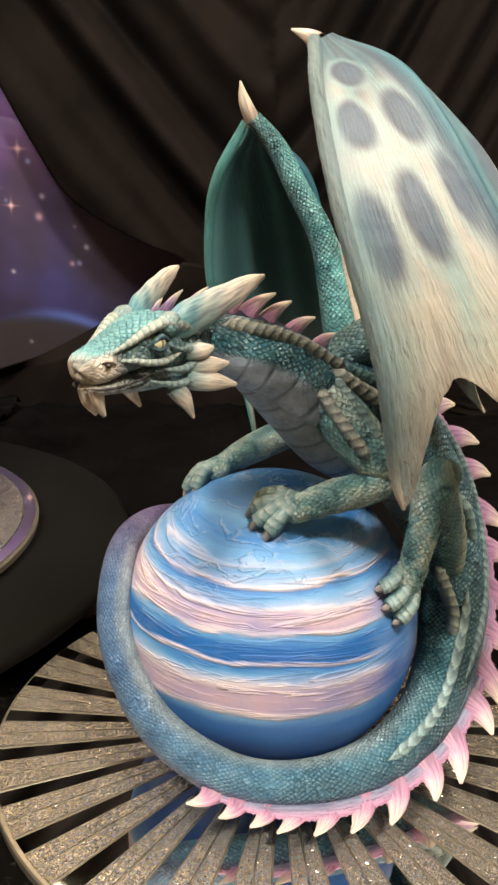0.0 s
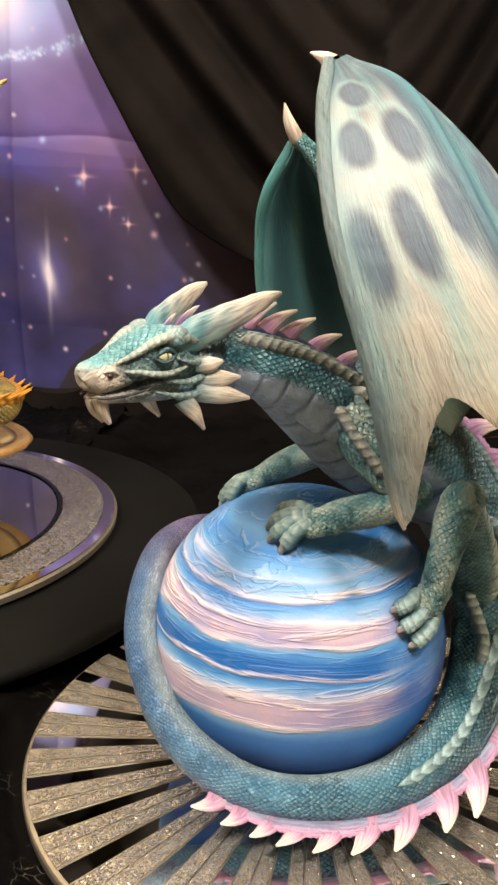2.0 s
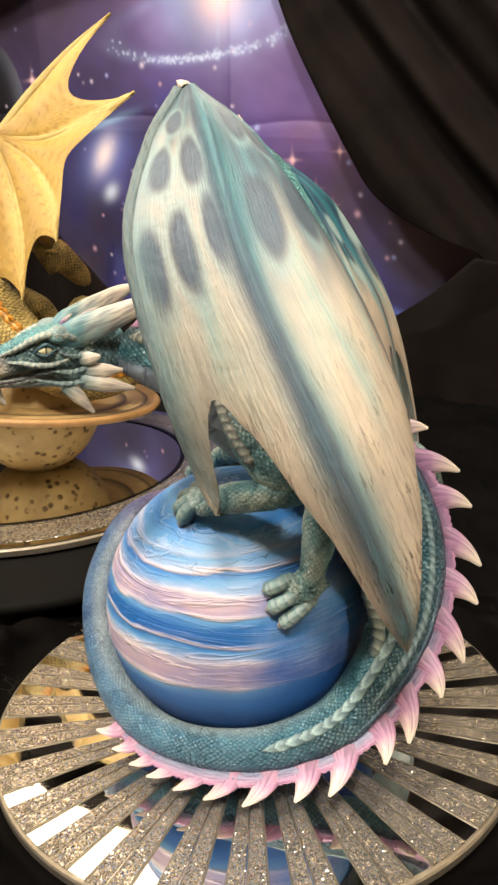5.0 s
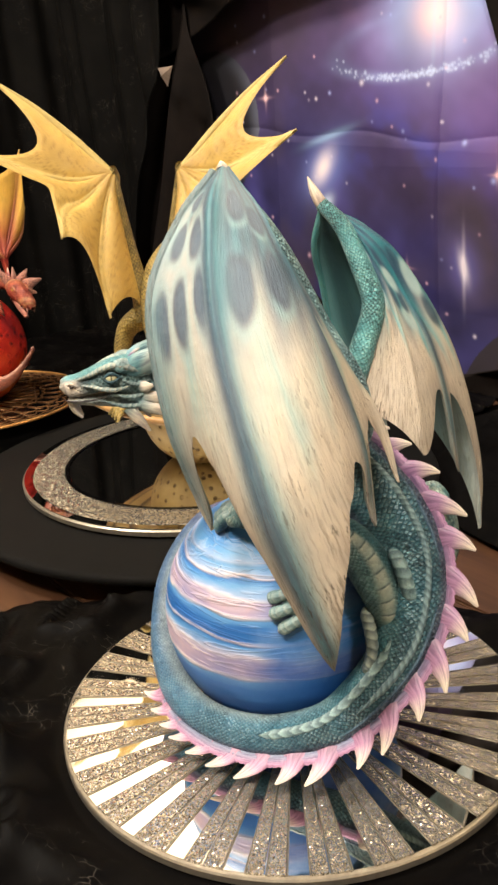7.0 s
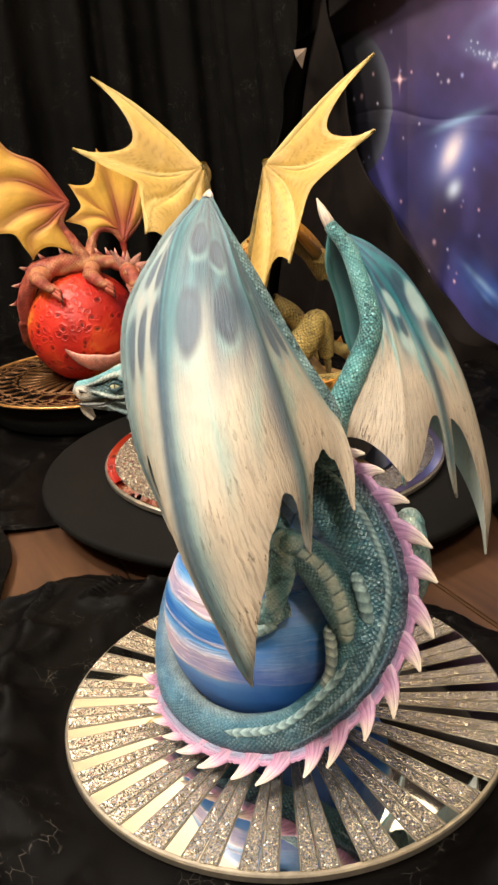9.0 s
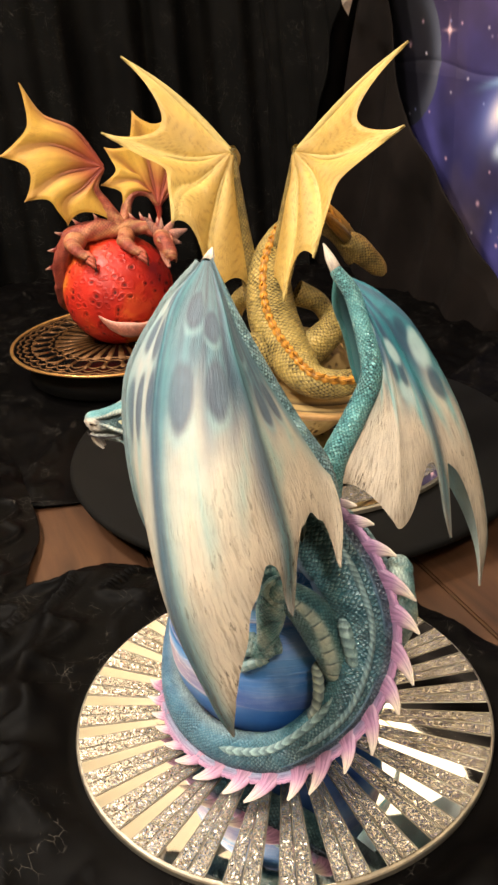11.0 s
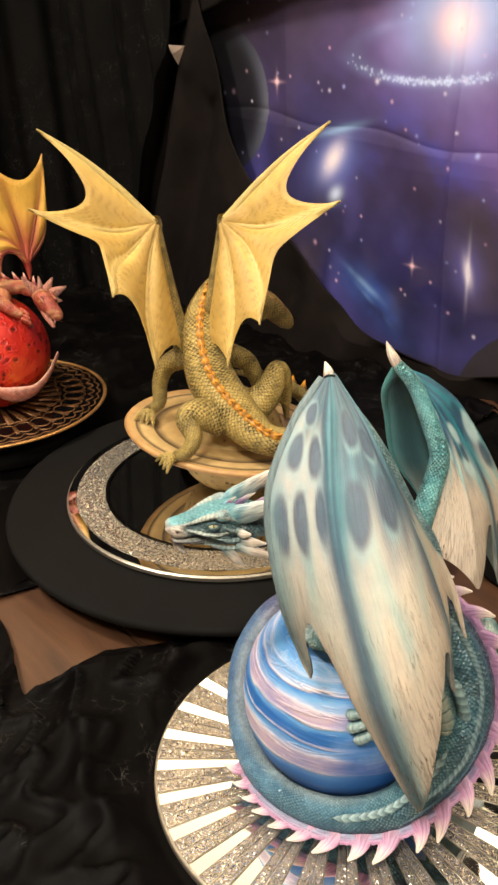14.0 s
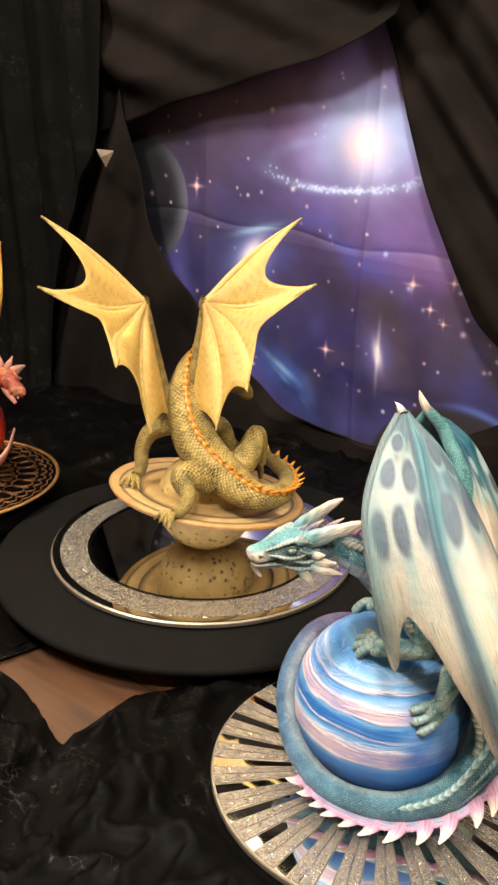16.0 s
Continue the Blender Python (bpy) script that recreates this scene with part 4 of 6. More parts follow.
BODY_UP = [(0.1, 0.2, 1), (0.25, 0.4, 0.9), (0.4, 0.6, 0.75), (0.5, 0.65, 0.6), (0.62, 0.6, 0.55), (0.8, 0.5, 0.45), (0.95, 0.4, 0.2), (1, 0.1, 0.05), (0.85, -0.45, -0.25), (0.6, -0.8, -0.35),
           (0.3, -0.95, -0.3), (-0.05, -1, -0.25), (-0.4, -0.9, -0.4), (-0.7, -0.6, -0.5), (-0.95, -0.3, -0.2), (-1, 0, 0.3), (-0.8, 0.3, 0.7), (-0.6, 0.5, 0.9), (-0.4, 0.7, 0.9)]


def body_color(s, a):
    ridge = 0.5 + 0.5 * math.cos(a)
    base = mixc(TEAL, STEEL, (s - 0.42) / 0.22)
    base = mixc(base, np.array(lin(84, 124, 172)), (s - 0.62) / 0.15)
    c = mixc(base, DEEP, 0.55 * smooth(ridge, 0.5, 0.8) * (1 - smooth(s, 0.45, 0.65)))
    c = mixc(c, PURPLE, 0.85 * smooth(ridge, 0.955, 0.99) * (1 - smooth(s, 0.55, 0.75)))
    c = mixc(c, LILAC, 0.25 * smooth(ridge, 0.93, 1.0) * smooth(s, 0.45, 0.65))
    c = mixc(c, BELLY, smooth(1 - ridge, 0.62, 0.74) * (1 - smooth(s, 0.28, 0.36)))
    c = mixc(c, np.array(lin(70, 86, 104)), 0.7 * math.exp(-(math.sin(s * 105) / 0.16) ** 2) * smooth(1 - ridge, 0.62, 0.74) * (1 - smooth(s, 0.28, 0.36)))
    c = mixc(c, PALE, 0.55 * smooth(1 - ridge, 0.40, 0.8) * smooth(s, 0.42, 0.55))
    return mixc(c, np.array(lin(150, 116, 170)), 0.75 * smooth(s, 0.80, 0.90))


def body_shape(s, a):
    thin = 1 - smooth(s, 0.36, 0.5)
    under = smooth(-np.cos(a), 0.1, 0.5) * (s < 0.34)
    plates = 1 - 0.05 * under * np.exp(-(np.sin(s * 105) / 0.16) ** 2)
    muscle = 1 + thin * (0.045 * np.sin(s * 75 + 2 * a) * np.sin(3 * a + s * 20) + 0.03 * np.cos(2 * a))
    return plates * muscle


blue.tube(BODY, BODY_R, BODY_UP, body_color, 520, 48, 0, 1.0, lambda s, a: 0.9 - 0.85 * smooth(-np.cos(a), 0.22, 0.46) * (s < 0.32) - 0.30 * smooth(s, 0.44, 0.56), body_shape)

# the deep chest, covered by broad plates
CHEST = [(-0.026, -0.030, 0.206), (-0.012, -0.024, 0.196), (0.004, -0.014, 0.182), (0.018, -0.004, 0.168), (0.032, 0.004, 0.158), (0.048, 0.012, 0.150)]
plates_at = 8.5 * math.pi


def chest_color(s, a):
    c = mixc(np.array(lin(124, 144, 160)), BELLY, 0.5 + 0.5 * math.cos(a))
    return mixc(c, np.array(lin(52, 70, 88)), 0.8 * math.exp(-(math.sin(s * plates_at + 0.5 * math.cos(2 * a)) / 0.16) ** 2))


blue.tube(CHEST, [0.0080, 0.0125, 0.0165, 0.0185, 0.0180, 0.0120], (-0.62, -0.30, -0.72), chest_color, 220, 40, 0, 0.88, 0.04, lambda s, a: 1 - 0.045 * np.exp(-(np.sin(s * plates_at + 0.5 * np.cos(2 * a)) / 0.14) ** 2))

# twisted cords along the neck, the flanks and the tail
n = 600
P, R = spline(BODY, n), spline(np.array(BODY_R)[:, None], n)[:, 0]
T, U = unit(np.gradient(P, axis=0)), spline(BODY_UP, n)
U = unit(U - T * (U * T).sum(1, keepdims=True))
S = np.cross(T, U)
length = np.concatenate([[0], np.cumsum(np.linalg.norm(np.diff(P, axis=0), axis=1))])


def saw(x):
    """Overlapping scales along a row: each rises slowly to its tip and drops."""
    f = (np.asarray(x) / (2 * math.pi)) % 1.0
    return f ** 1.3 * (1 - smooth(f, 0.86, 1.0))


def cord(clay, s0, s1, off0, off1, r, pitch, pale, lift=0.97, flat=0.8, vee=False, twist=False):
    k = np.linspace(s0 * (n - 1), s1 * (n - 1), 30).astype(int)
    off = np.linspace(off0, off1, 30)[:, None]
    line = P[k] + (U[k] * np.cos(off) - S[k] * np.sin(off)) * R[k][:, None] * lift
    out = U[k] * np.cos(off) - S[k] * np.sin(off)
    turns = (length[k[-1]] - length[k[0]]) / pitch * 2 * math.pi
    bend = (lambda a: 2.6 * np.sin(a) + 0.6) if twist else (lambda a: 5.4 * np.abs(np.sin(a / 2))) if vee else (lambda a: 3.2 * np.abs(np.sin(a / 2)) + 0.9 * np.sin(a))
    radii = r * np.minimum(1, np.minimum(np.linspace(0.15, 9, 30), np.linspace(9, 0.15, 30)))
    # Pale on the outer side and scale tips, dark teal inward and in gaps.
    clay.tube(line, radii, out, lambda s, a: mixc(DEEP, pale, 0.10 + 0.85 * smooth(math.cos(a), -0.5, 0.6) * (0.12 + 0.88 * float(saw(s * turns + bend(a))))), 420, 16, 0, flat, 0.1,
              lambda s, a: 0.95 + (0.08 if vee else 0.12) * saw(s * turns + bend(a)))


ROPE = np.array(lin(206, 206, 192))
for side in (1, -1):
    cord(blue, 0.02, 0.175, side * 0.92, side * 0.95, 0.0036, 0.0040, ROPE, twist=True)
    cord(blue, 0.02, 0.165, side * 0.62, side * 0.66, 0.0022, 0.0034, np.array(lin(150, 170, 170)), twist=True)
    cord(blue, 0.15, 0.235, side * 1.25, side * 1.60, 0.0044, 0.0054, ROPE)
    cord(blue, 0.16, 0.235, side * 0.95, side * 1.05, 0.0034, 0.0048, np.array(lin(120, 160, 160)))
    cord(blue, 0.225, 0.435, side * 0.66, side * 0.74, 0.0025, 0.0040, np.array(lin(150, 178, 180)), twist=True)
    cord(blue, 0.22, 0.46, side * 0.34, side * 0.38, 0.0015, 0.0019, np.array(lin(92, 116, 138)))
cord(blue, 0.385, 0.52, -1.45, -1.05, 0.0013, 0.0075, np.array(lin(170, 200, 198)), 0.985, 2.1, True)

# the fin of the back and the tail: a low ribbed web with hooked spines
k = np.linspace(0.205 * n, 0.655 * n, 60).astype(int)
blue.tube(P[k] + U[k] * R[k][:, None] * 0.92, np.concatenate([[0.001], np.full(50, 0.0072), np.linspace(0.0068, 0.0030, 8), [0.001]]), U[k], lambda s, a: mixc(mixc(PURPLE, STEEL * 0.7, smooth(s, 0.25, 0.6)), mixc(LILAC, PINK, 0.3 + s), 0.10 + 0.80 * smooth(math.cos(a), 0.2, 0.98)), 320, 12, 2, 0.34, 0,
          lambda s, a: 1 + 0.05 * np.sin(s * 700))
place = length[int(0.215 * n)]
stop = length[int(0.655 * n)]
start = place
while place < stop:
    i = int(np.searchsorted(length, place))
    f = (place - start) / (stop - start)
    size = 0.0175 * (0.72 + 0.28 * smooth(f, 0.0, 0.2)) * (1 - 0.40 * smooth(f, 0.6, 1.0))
    base, tip = P[i] + U[i] * R[i] * 0.86, P[i] + U[i] * (R[i] + size * 0.92) + T[i] * size * (0.78 + 0.15 * math.sin(place * 900))
    blue.spike(base, tip, size * 0.66, T[i], mixc(LILAC, PINK, 0.20 + f), CREAM, U[i] * size * 0.13 - T[i] * size * 0.10, 0.30, 16, 14)
    place += size * 1.0

# ---- head ----
SN, HB, HL, HU = np.array((-0.0812, -0.0955, 0.2140)), np.array((0.545, 0.838, 0.0)), np.array((0.838, -0.545, 0.0)), np.array((0, 0, 1.0))


def hp(a, l, z):
    return SN + HB * a + HL * l + HU * z


AQ, NOSE, CHEEK = np.array(lin(108, 170, 178)), np.array(lin(216, 204, 190)), np.array(lin(116, 156, 162))


def head_color(s, a):
    top = math.cos(a)
    c = mixc(CHEEK, AQ, smooth(top, 0.45, 0.8))
    c = mixc(c, NOSE, (1 - smooth(s, 0.32, 0.46)) * (1 - smooth(top, 0.55, 0.85)))
    c = mixc(c, np.array(lin(186, 196, 190)), 0.55 * math.sin(s * 46 + 3 * a) ** 2 * math.sin(s * 17 - 2 * a) ** 2 * smooth(s, 0.35, 0.5) * (1 - smooth(top, 0.5, 0.8)))
    c = mixc(c, DEEP, 0.6 * smooth(s, 0.25, 0.4) * (1 - smooth(abs(top - 0.35), 0.12, 0.3)))
    c = mixc(c, NOSE * 0.85, 0.8 * (1 - smooth(s, 0.11, 0.27)))
    return mixc(c, DEEP, 0.5 * smooth(s, 0.8, 1.0))


def head_shape(s, a):
    boxy = (np.abs(np.cos(a)) ** 2.8 + np.abs(np.sin(a)) ** 2.8) ** (-1 / 2.8)
    socket = 1 - 0.16 * np.exp(-((s - 0.46) / 0.07) ** 2) * np.exp(-((np.abs((a + np.pi) % (2 * np.pi) - np.pi) - 1.12) / 0.26) ** 2)
    groove = 1 - 0.05 * np.exp(-((np.abs((a + np.pi) % (2 * np.pi) - np.pi) - 1.0) / 0.16) ** 2) * smooth(s, 0.12, 0.25)
    folds = 1 + 0.022 * np.sin(s * 70 + 3 * np.cos(a)) * smooth(s, 0.3, 0.5) * (np.cos(a) < 0.6) + 0.012 * np.sin(s * 95) * (np.cos(a) > 0.7)
    return boxy * socket * groove * folds * 0.94


HEAD = [hp(-0.0006, 0, 0.0030), hp(-0.0001, 0, 0.0032), hp(0.0026, -0.0004, 0.0038), hp(0.009, -0.0006, 0.0042), hp(0.017, -0.0006, 0.0062), hp(0.026, 0, 0.0086), hp(0.035, 0, 0.0092), hp(0.045, 0, 0.0078), hp(0.056, 0, 0.0054), hp(0.068, 0, 0.004)]
head_wide = spline(np.array([1.1, 1.1, 1.18, 1.34, 1.30, 1.18, 1.12, 1.12, 1.12, 1.0])[:, None], 160)[:, :, None]
blue.tube(HEAD, [0.0002, 0.0036, 0.0062, 0.0069, 0.0077, 0.0094, 0.0110, 0.0118, 0.0116, 0.0105], (0, 0, 1), head_color, 160, 44, 0, head_wide, lambda s, a: 0.14 + 0.52 * smooth(s, 0.20, 0.40) + 0 * a, head_shape)
# lower jaw under a thin dark mouth line
jaw_wide = spline(np.array([2.4, 2.6, 2.5, 1.9, 1.5, 1.3])[:, None], 60)[:, :, None]
blue.tube([hp(0.0026, 0, -0.0040), hp(0.0046, 0, -0.0042), hp(0.016, 0, -0.0050), hp(0.030, 0, -0.0054), hp(0.044, 0, -0.0046), hp(0.058, 0, -0.0010)], [0.0004, 0.0022, 0.0030, 0.0046, 0.0064, 0.0078], (0, 0, 1),
          lambda s, a: mixc(np.array(lin(200, 188, 174)), np.array(lin(112, 150, 156)), s * 1.2), 60, 24, 0, jaw_wide, 0.45, lambda s, a: 1 + 0.03 * np.sin(s * 60 + 4 * a))
WARM = np.array(lin(226, 214, 190))
for side in (1, -1):
    blue.tube([hp(0.0006, side * 0.0030, -0.0030), hp(0.004, side * 0.0070, -0.0032), hp(0.012, side * 0.0088, -0.0034), hp(0.022, side * 0.0102, -0.0022), hp(0.029, side * 0.0112, 0.0006)], [0.0002, 0.0006, 0.0006, 0.0005, 0.0002], (0, 0, 1), lambda s, a: np.array(lin(40, 34, 36)), 28, 8, 0, 1, 0)
    # brow of overlapping scales, from the muzzle over the eye
    blue.tube([hp(0.010, side * 0.0066, 0.0090), hp(0.018, side * 0.0082, 0.0118), hp(0.025, side * 0.0098, 0.0150), hp(0.033, side * 0.0116, 0.0170), hp(0.043, side * 0.0132, 0.0150), hp(0.052, side * 0.0140, 0.0110)],
              [0.0006, 0.0013, 0.0018, 0.0021, 0.0019, 0.0008], (0, 0, 1), lambda s, a: mixc(CHEEK * 0.7, WARM, 0.14 + 0.60 * (1 - 0.4 * s) * float(saw(s * 90 + 2 * abs(math.sin(a / 2))))), 160, 14, 0, 1.25, 0.15, lambda s, a: 0.95 + 0.10 * saw(s * 90 + 2 * np.abs(np.sin(a / 2))))
    blue.ball(hp(0.0370, side * 0.0112, 0.0165), (0.0062, 0.0036, 0.0044), lambda d: mixc(np.array(lin(120, 168, 174)), PALE, 0.25 + 0.5 * d[2]), [HB, HL * side, HU], 18, 22, 0, 0.35)
    # a second row of scales runs from the muzzle under the eye
    blue.tube([hp(0.012, side * 0.0082, 0.0058), hp(0.018, side * 0.0096, 0.0050), hp(0.025, side * 0.0116, 0.0034), hp(0.032, side * 0.0130, 0.0030), hp(0.040, side * 0.0138, 0.0048)],
              [0.0005, 0.0011, 0.0014, 0.0013, 0.0005], (0, 0, 1), lambda s, a: mixc(CHEEK * 0.75, WARM, 0.14 + 0.56 * float(saw(s * 64 + 2 * abs(math.sin(a / 2))))), 120, 12, 0, 1.3, 0.15, lambda s, a: 0.92 + 0.12 * saw(s * 64 + 2 * np.abs(np.sin(a / 2))))
    blue.ball(hp(0.0300, side * 0.0110, 0.0100), (0.0038, 0.0026, 0.0029), lambda d: lin(10, 9, 8) if abs(d[0]) < 0.15 else (lin(216, 214, 176) if abs(d[0]) + abs(d[2]) < 0.95 else lin(58, 76, 44)), [HB, HL * side, HU], 24, 32, 3, 0)
    for dz, r in ((0.0027, 0.0011), (-0.0024, 0.0010)):
        blue.tube([hp(0.0252, side * 0.0108, 0.0094), hp(0.0300, side * 0.0130, 0.0100 + dz), hp(0.0352, side * 0.0124, 0.0102)], [0.0006, r, 0.0006], (0, 0, 1), lambda s, a: mixc(DEEP, CHEEK, 0.25), 18, 8, 0, 1, 0.2)
    blue.ball(hp(0.0062, side * 0.0080, 0.0054), (0.0014, 0.0010, 0.0010), lin(60, 48, 46), [HB, HL, HU], 10, 12, 0, 0)
    blue.tube([hp(0.0040, side * 0.0066, 0.0066), hp(0.0066, side * 0.0082, 0.0071), hp(0.0096, side * 0.0086, 0.0054)], [0.0005, 0.0010, 0.0005], (0, 0, 1), lambda s, a: NOSE * 0.8, 14, 10, 0, 1, 0.2)
    # cheek folds
    for a0, z0, a1, z1, r in ((0.036, 0.0080, 0.052, 0.0075, 0.0020), (0.030, 0.0000, 0.053, 0.0010, 0.0024), (0.024, -0.0034, 0.051, -0.0062, 0.0024)):
        blue.tube([hp(a0, side * 0.0118, z0), hp((a0 + a1) / 2, side * 0.0140, (z0 + z1) / 2 - 0.0022), hp(a1, side * 0.0146, z1)], [0.0004, r * 0.65, r * 0.45], (0, 0, 1),
                  lambda s, a: mixc(CHEEK * 0.6, PALE, 0.10 + 0.60 * (0.5 + 0.5 * math.cos(a)) * float(saw(s * 52 + 2 * abs(math.sin(a / 2))))), 80, 12, 0, 1.2, 0.25, lambda s, a: 0.94 + 0.10 * saw(s * 52 + 2 * np.abs(np.sin(a / 2))))
    # broad-based horns that sweep back, cheek spikes, beard barbs and fangs
    blue.tube([hp(0.036, side * 0.0090, 0.0135), hp(0.046, side * 0.0118, 0.0165), hp(0.057, side * 0.0150, 0.0205), hp(0.068, side * 0.0182, 0.0246), hp(0.078, side * 0.0204, 0.0280), hp(0.0862, side * 0.0222, 0.0302)], [0.0042, 0.0070, 0.0066, 0.0052, 0.0036, 0.0009], (0, 0, 1),
              lambda s, a: mixc(np.array(lin(104, 156, 166)), CREAM, s * 2.0 - 0.35 + 0.12 * math.sin(s * 30 + 3 * a)), 60, 18, 2, 0.55, 0, lambda s, a: 1 + 0.05 * np.sin(s * 26 + 3 * a) * np.sin(2 * a))
    for a0, z0, a1, l1, z1, r in ((0.046, 0.0040, 0.0535, 0.0200, 0.0058, 0.0034), (0.047, -0.0020, 0.0635, 0.0204, -0.0024, 0.0040), (0.045, -0.0066, 0.0682, 0.0212, -0.0120, 0.0042), (0.037, -0.0080, 0.0490, 0.0138, -0.0230, 0.0036)):
        blue.tube([hp(a0, side * 0.0125, z0), hp(a0 + (a1 - a0) * 0.45, side * (0.0130 + l1) / 2 + side * 0.0010, z0 + (z1 - z0) * 0.40), hp(a1, side * l1, z1)], [r, r * 0.95, 0.0008], (0, 0, 1),
                  lambda s, a: mixc(np.array(lin(120, 162, 168)), CREAM, s * 1.9), 22, 12, 2, 0.62, 0)
    blue.tube([hp(0.0050, side * 0.0026, -0.0035), hp(0.0062, side * 0.0026, -0.0095), hp(0.0096, side * 0.0020, -0.0150)], [0.0034, 0.0025, 0.0009], HB, lambda s, a: mixc(np.array(lin(186, 176, 164)), CREAM, s), 16, 12, 2, 0.8, 0)
# crest of the head and the neck
for b, t, r in (((0.040, 0.0150), (0.047, 0.0235), 0.0034), ((0.046, 0.0150), (0.0600, 0.0252), 0.0044), ((0.058, 0.0130), (0.0777, 0.0246), 0.0050)):
    blue.spike(hp(b[0], 0, b[1]), hp(t[0], 0, t[1]), r, HB, LILAC, CREAM, (0, 0, 0.0015), 0.45, 14, 12)
for s in (10, 30, 50, 70, 90, 110):
    base = P[s] + U[s] * R[s] * 0.70
    blue.spike(base, base + U[s] * 0.0190 + T[s] * 0.0120, 0.0072, T[s], mixc(PURPLE, PINK, 0.85), CREAM, U[s] * 0.0020 - T[s] * 0.0015, 0.34, 18, 12)
blue.tube(P[4:118:6] + U[4:118:6] * R[4:118:6][:, None] * 0.82, np.concatenate([[0.001], np.full(17, 0.0058), [0.001]]), U[4:118:6], lambda s, a: mixc(DEEP, PURPLE, 0.4 + 0.6 * math.cos(a)), 90, 12, 2, 0.45, 0)


# ---- wings ----
def wing(clay, ribs, notch, paint, thick, side, inner, n_u=36, n_v=110, rib_h=0.0016, mats=(1, 1), sag=0.0, puff=None):
    """A membrane stretched over finger ribs; side turns its outer face; notch(i, f): how far down it reaches between ribs i and i+1."""
    curves = [spline(r, 80) for r in ribs]
    k = len(ribs)
    us = np.linspace(0, k - 1, n_u * (k - 1) + 1)
    vs = np.linspace(0, 1, n_v)
    stack = np.array(curves)
    grid = np.zeros((n_v, len(us), 3))
    reach = np.zeros(len(us))
    for j, u in enumerate(us):
        i = min(int(u), k - 2)
        f = u - i
        reach[j] = notch(i, f)
        at = vs * reach[j] * 79
        lo = np.minimum(at.astype(int), 78)
        w = (at - lo)[:, None]
        rows = stack[:, lo] * (1 - w) + stack[:, lo + 1] * w
        q = np.concatenate([[2 * rows[0] - rows[1]], rows, [2 * rows[-1] - rows[-2]]])
        a, b, c, d = q[i:i + 4]
        m1, m2 = (c - a) * 0.5, (d - b) * 0.5
        h = f * f * (3 - 2 * f)
        grid[:, j] = b * (1 - h) + c * h + m1 * (f * (1 - f) ** 2) * 0.9 - m2 * (f * f * (1 - f)) * 0.9
    N = side * unit(np.cross(np.gradient(grid, axis=1), np.gradient(grid, axis=0)))
    near = np.abs(us - np.round(us))
    V = vs[:, None] * reach[None, :]
    swell = rib_h * np.exp(-(near / 0.09) ** 2)[None, :] * (1 - 0.5 * V) * np.clip(V * 6, 0, 1) - sag * np.sin(np.pi * (us % 1))[None, :] * np.clip(V * 3, 0, 1)
    if puff is not None:
        grid = grid + N * puff(np.broadcast_to(us[None, :], V.shape), V)[..., None]
    outer = grid + N * swell[..., None]
    edge = np.minimum(1, np.minimum((us + 0.02) / 0.06, (us[-1] - us + 0.02) / 0.06))
    tk = thick * (0.6 + 1.4 * np.exp(-((V - 0.0) / 0.12) ** 2)) * np.clip((1 - vs[:, None]) * 14 + 0.12, 0, 1) * np.clip(edge[None, :], 0.25, 1) * (1 + 1.2 * np.exp(-(near / 0.08) ** 2)[None, :] * V)
    back = grid + N * (np.minimum(swell, 0) - tk)[..., None]
    C = np.array([[paint(u, vv * reach[j], reach[j]) for j, u in enumerate(us)] for vv in vs])
    K = np.stack([np.broadcast_to(us[None, :] * 0.035, V.shape), V * 0.2, np.clip(0.06 + 2.2 * (V - 0.42), 0.06, 1)], -1)
    clay.grid(outer, C, K, mats[0])
    Ci = np.array([[inner(u, vv * reach[j]) for j, u in enumerate(us)] for vv in vs])
    clay.grid(back[:, ::-1], Ci[:, ::-1], K[:, ::-1] * np.array((1, 1, 0.4)), mats[1])
    for j in (0, -1):
        clay.grid(np.stack([outer[:, j], back[:, j]], 1), C[:, [j, j]], K[:, [j, j]], mats[0])
    clay.grid(np.stack([outer[-1], back[-1]], 0), C[[-1, -1]], K[[-1, -1]], mats[0])
    return outer


BONE, GREYBLUE, SLATE, SEA, INK = (np.array(lin(*c)) for c in ((206, 194, 177), (96, 116, 134), (78, 86, 104), (126, 184, 188), (24, 58, 64)))
SPOTS = [(0.38, 0.135, 0.20, 0.042), (0.26, 0.255, 0.16, 0.055), (0.66, 0.235, 0.17, 0.056), (0.19, 0.425, 0.13, 0.068), (0.48, 0.385, 0.13, 0.068), (0.79, 0.345, 0.10, 0.058),
         (1.38, 0.15, 0.15, 0.055), (1.30, 0.335, 0.15, 0.075), (1.66, 0.335, 0.13, 0.075), (1.66, 0.19, 0.13, 0.045), (2.30, 0.21, 0.15, 0.06), (2.36, 0.38, 0.12, 0.07), (2.66, 0.36, 0.12, 0.06)]

REAR_SPOTS = [(3.45, 0.30, 0.26, 0.07, 0), (2.50, 0.36, 0.30, 0.06, 0), (1.45, 0.40, 0.26, 0.07, 0), (3.50, 0.50, 0.30, 0.06, 0), (2.45, 0.52, 0.26, 0.05, 0), (3.30, 0.21, 0.16, 0.05, 1), (3.62, 0.39, 0.16, 0.06, 1),
              (3.22, 0.42, 0.13, 0.05, 1), (2.62, 0.27, 0.16, 0.05, 1), (2.40, 0.45, 0.15, 0.05, 1), (2.72, 0.45, 0.12, 0.05, 1), (1.55, 0.30, 0.18, 0.05, 1), (1.50, 0.50, 0.16, 0.05, 1)]


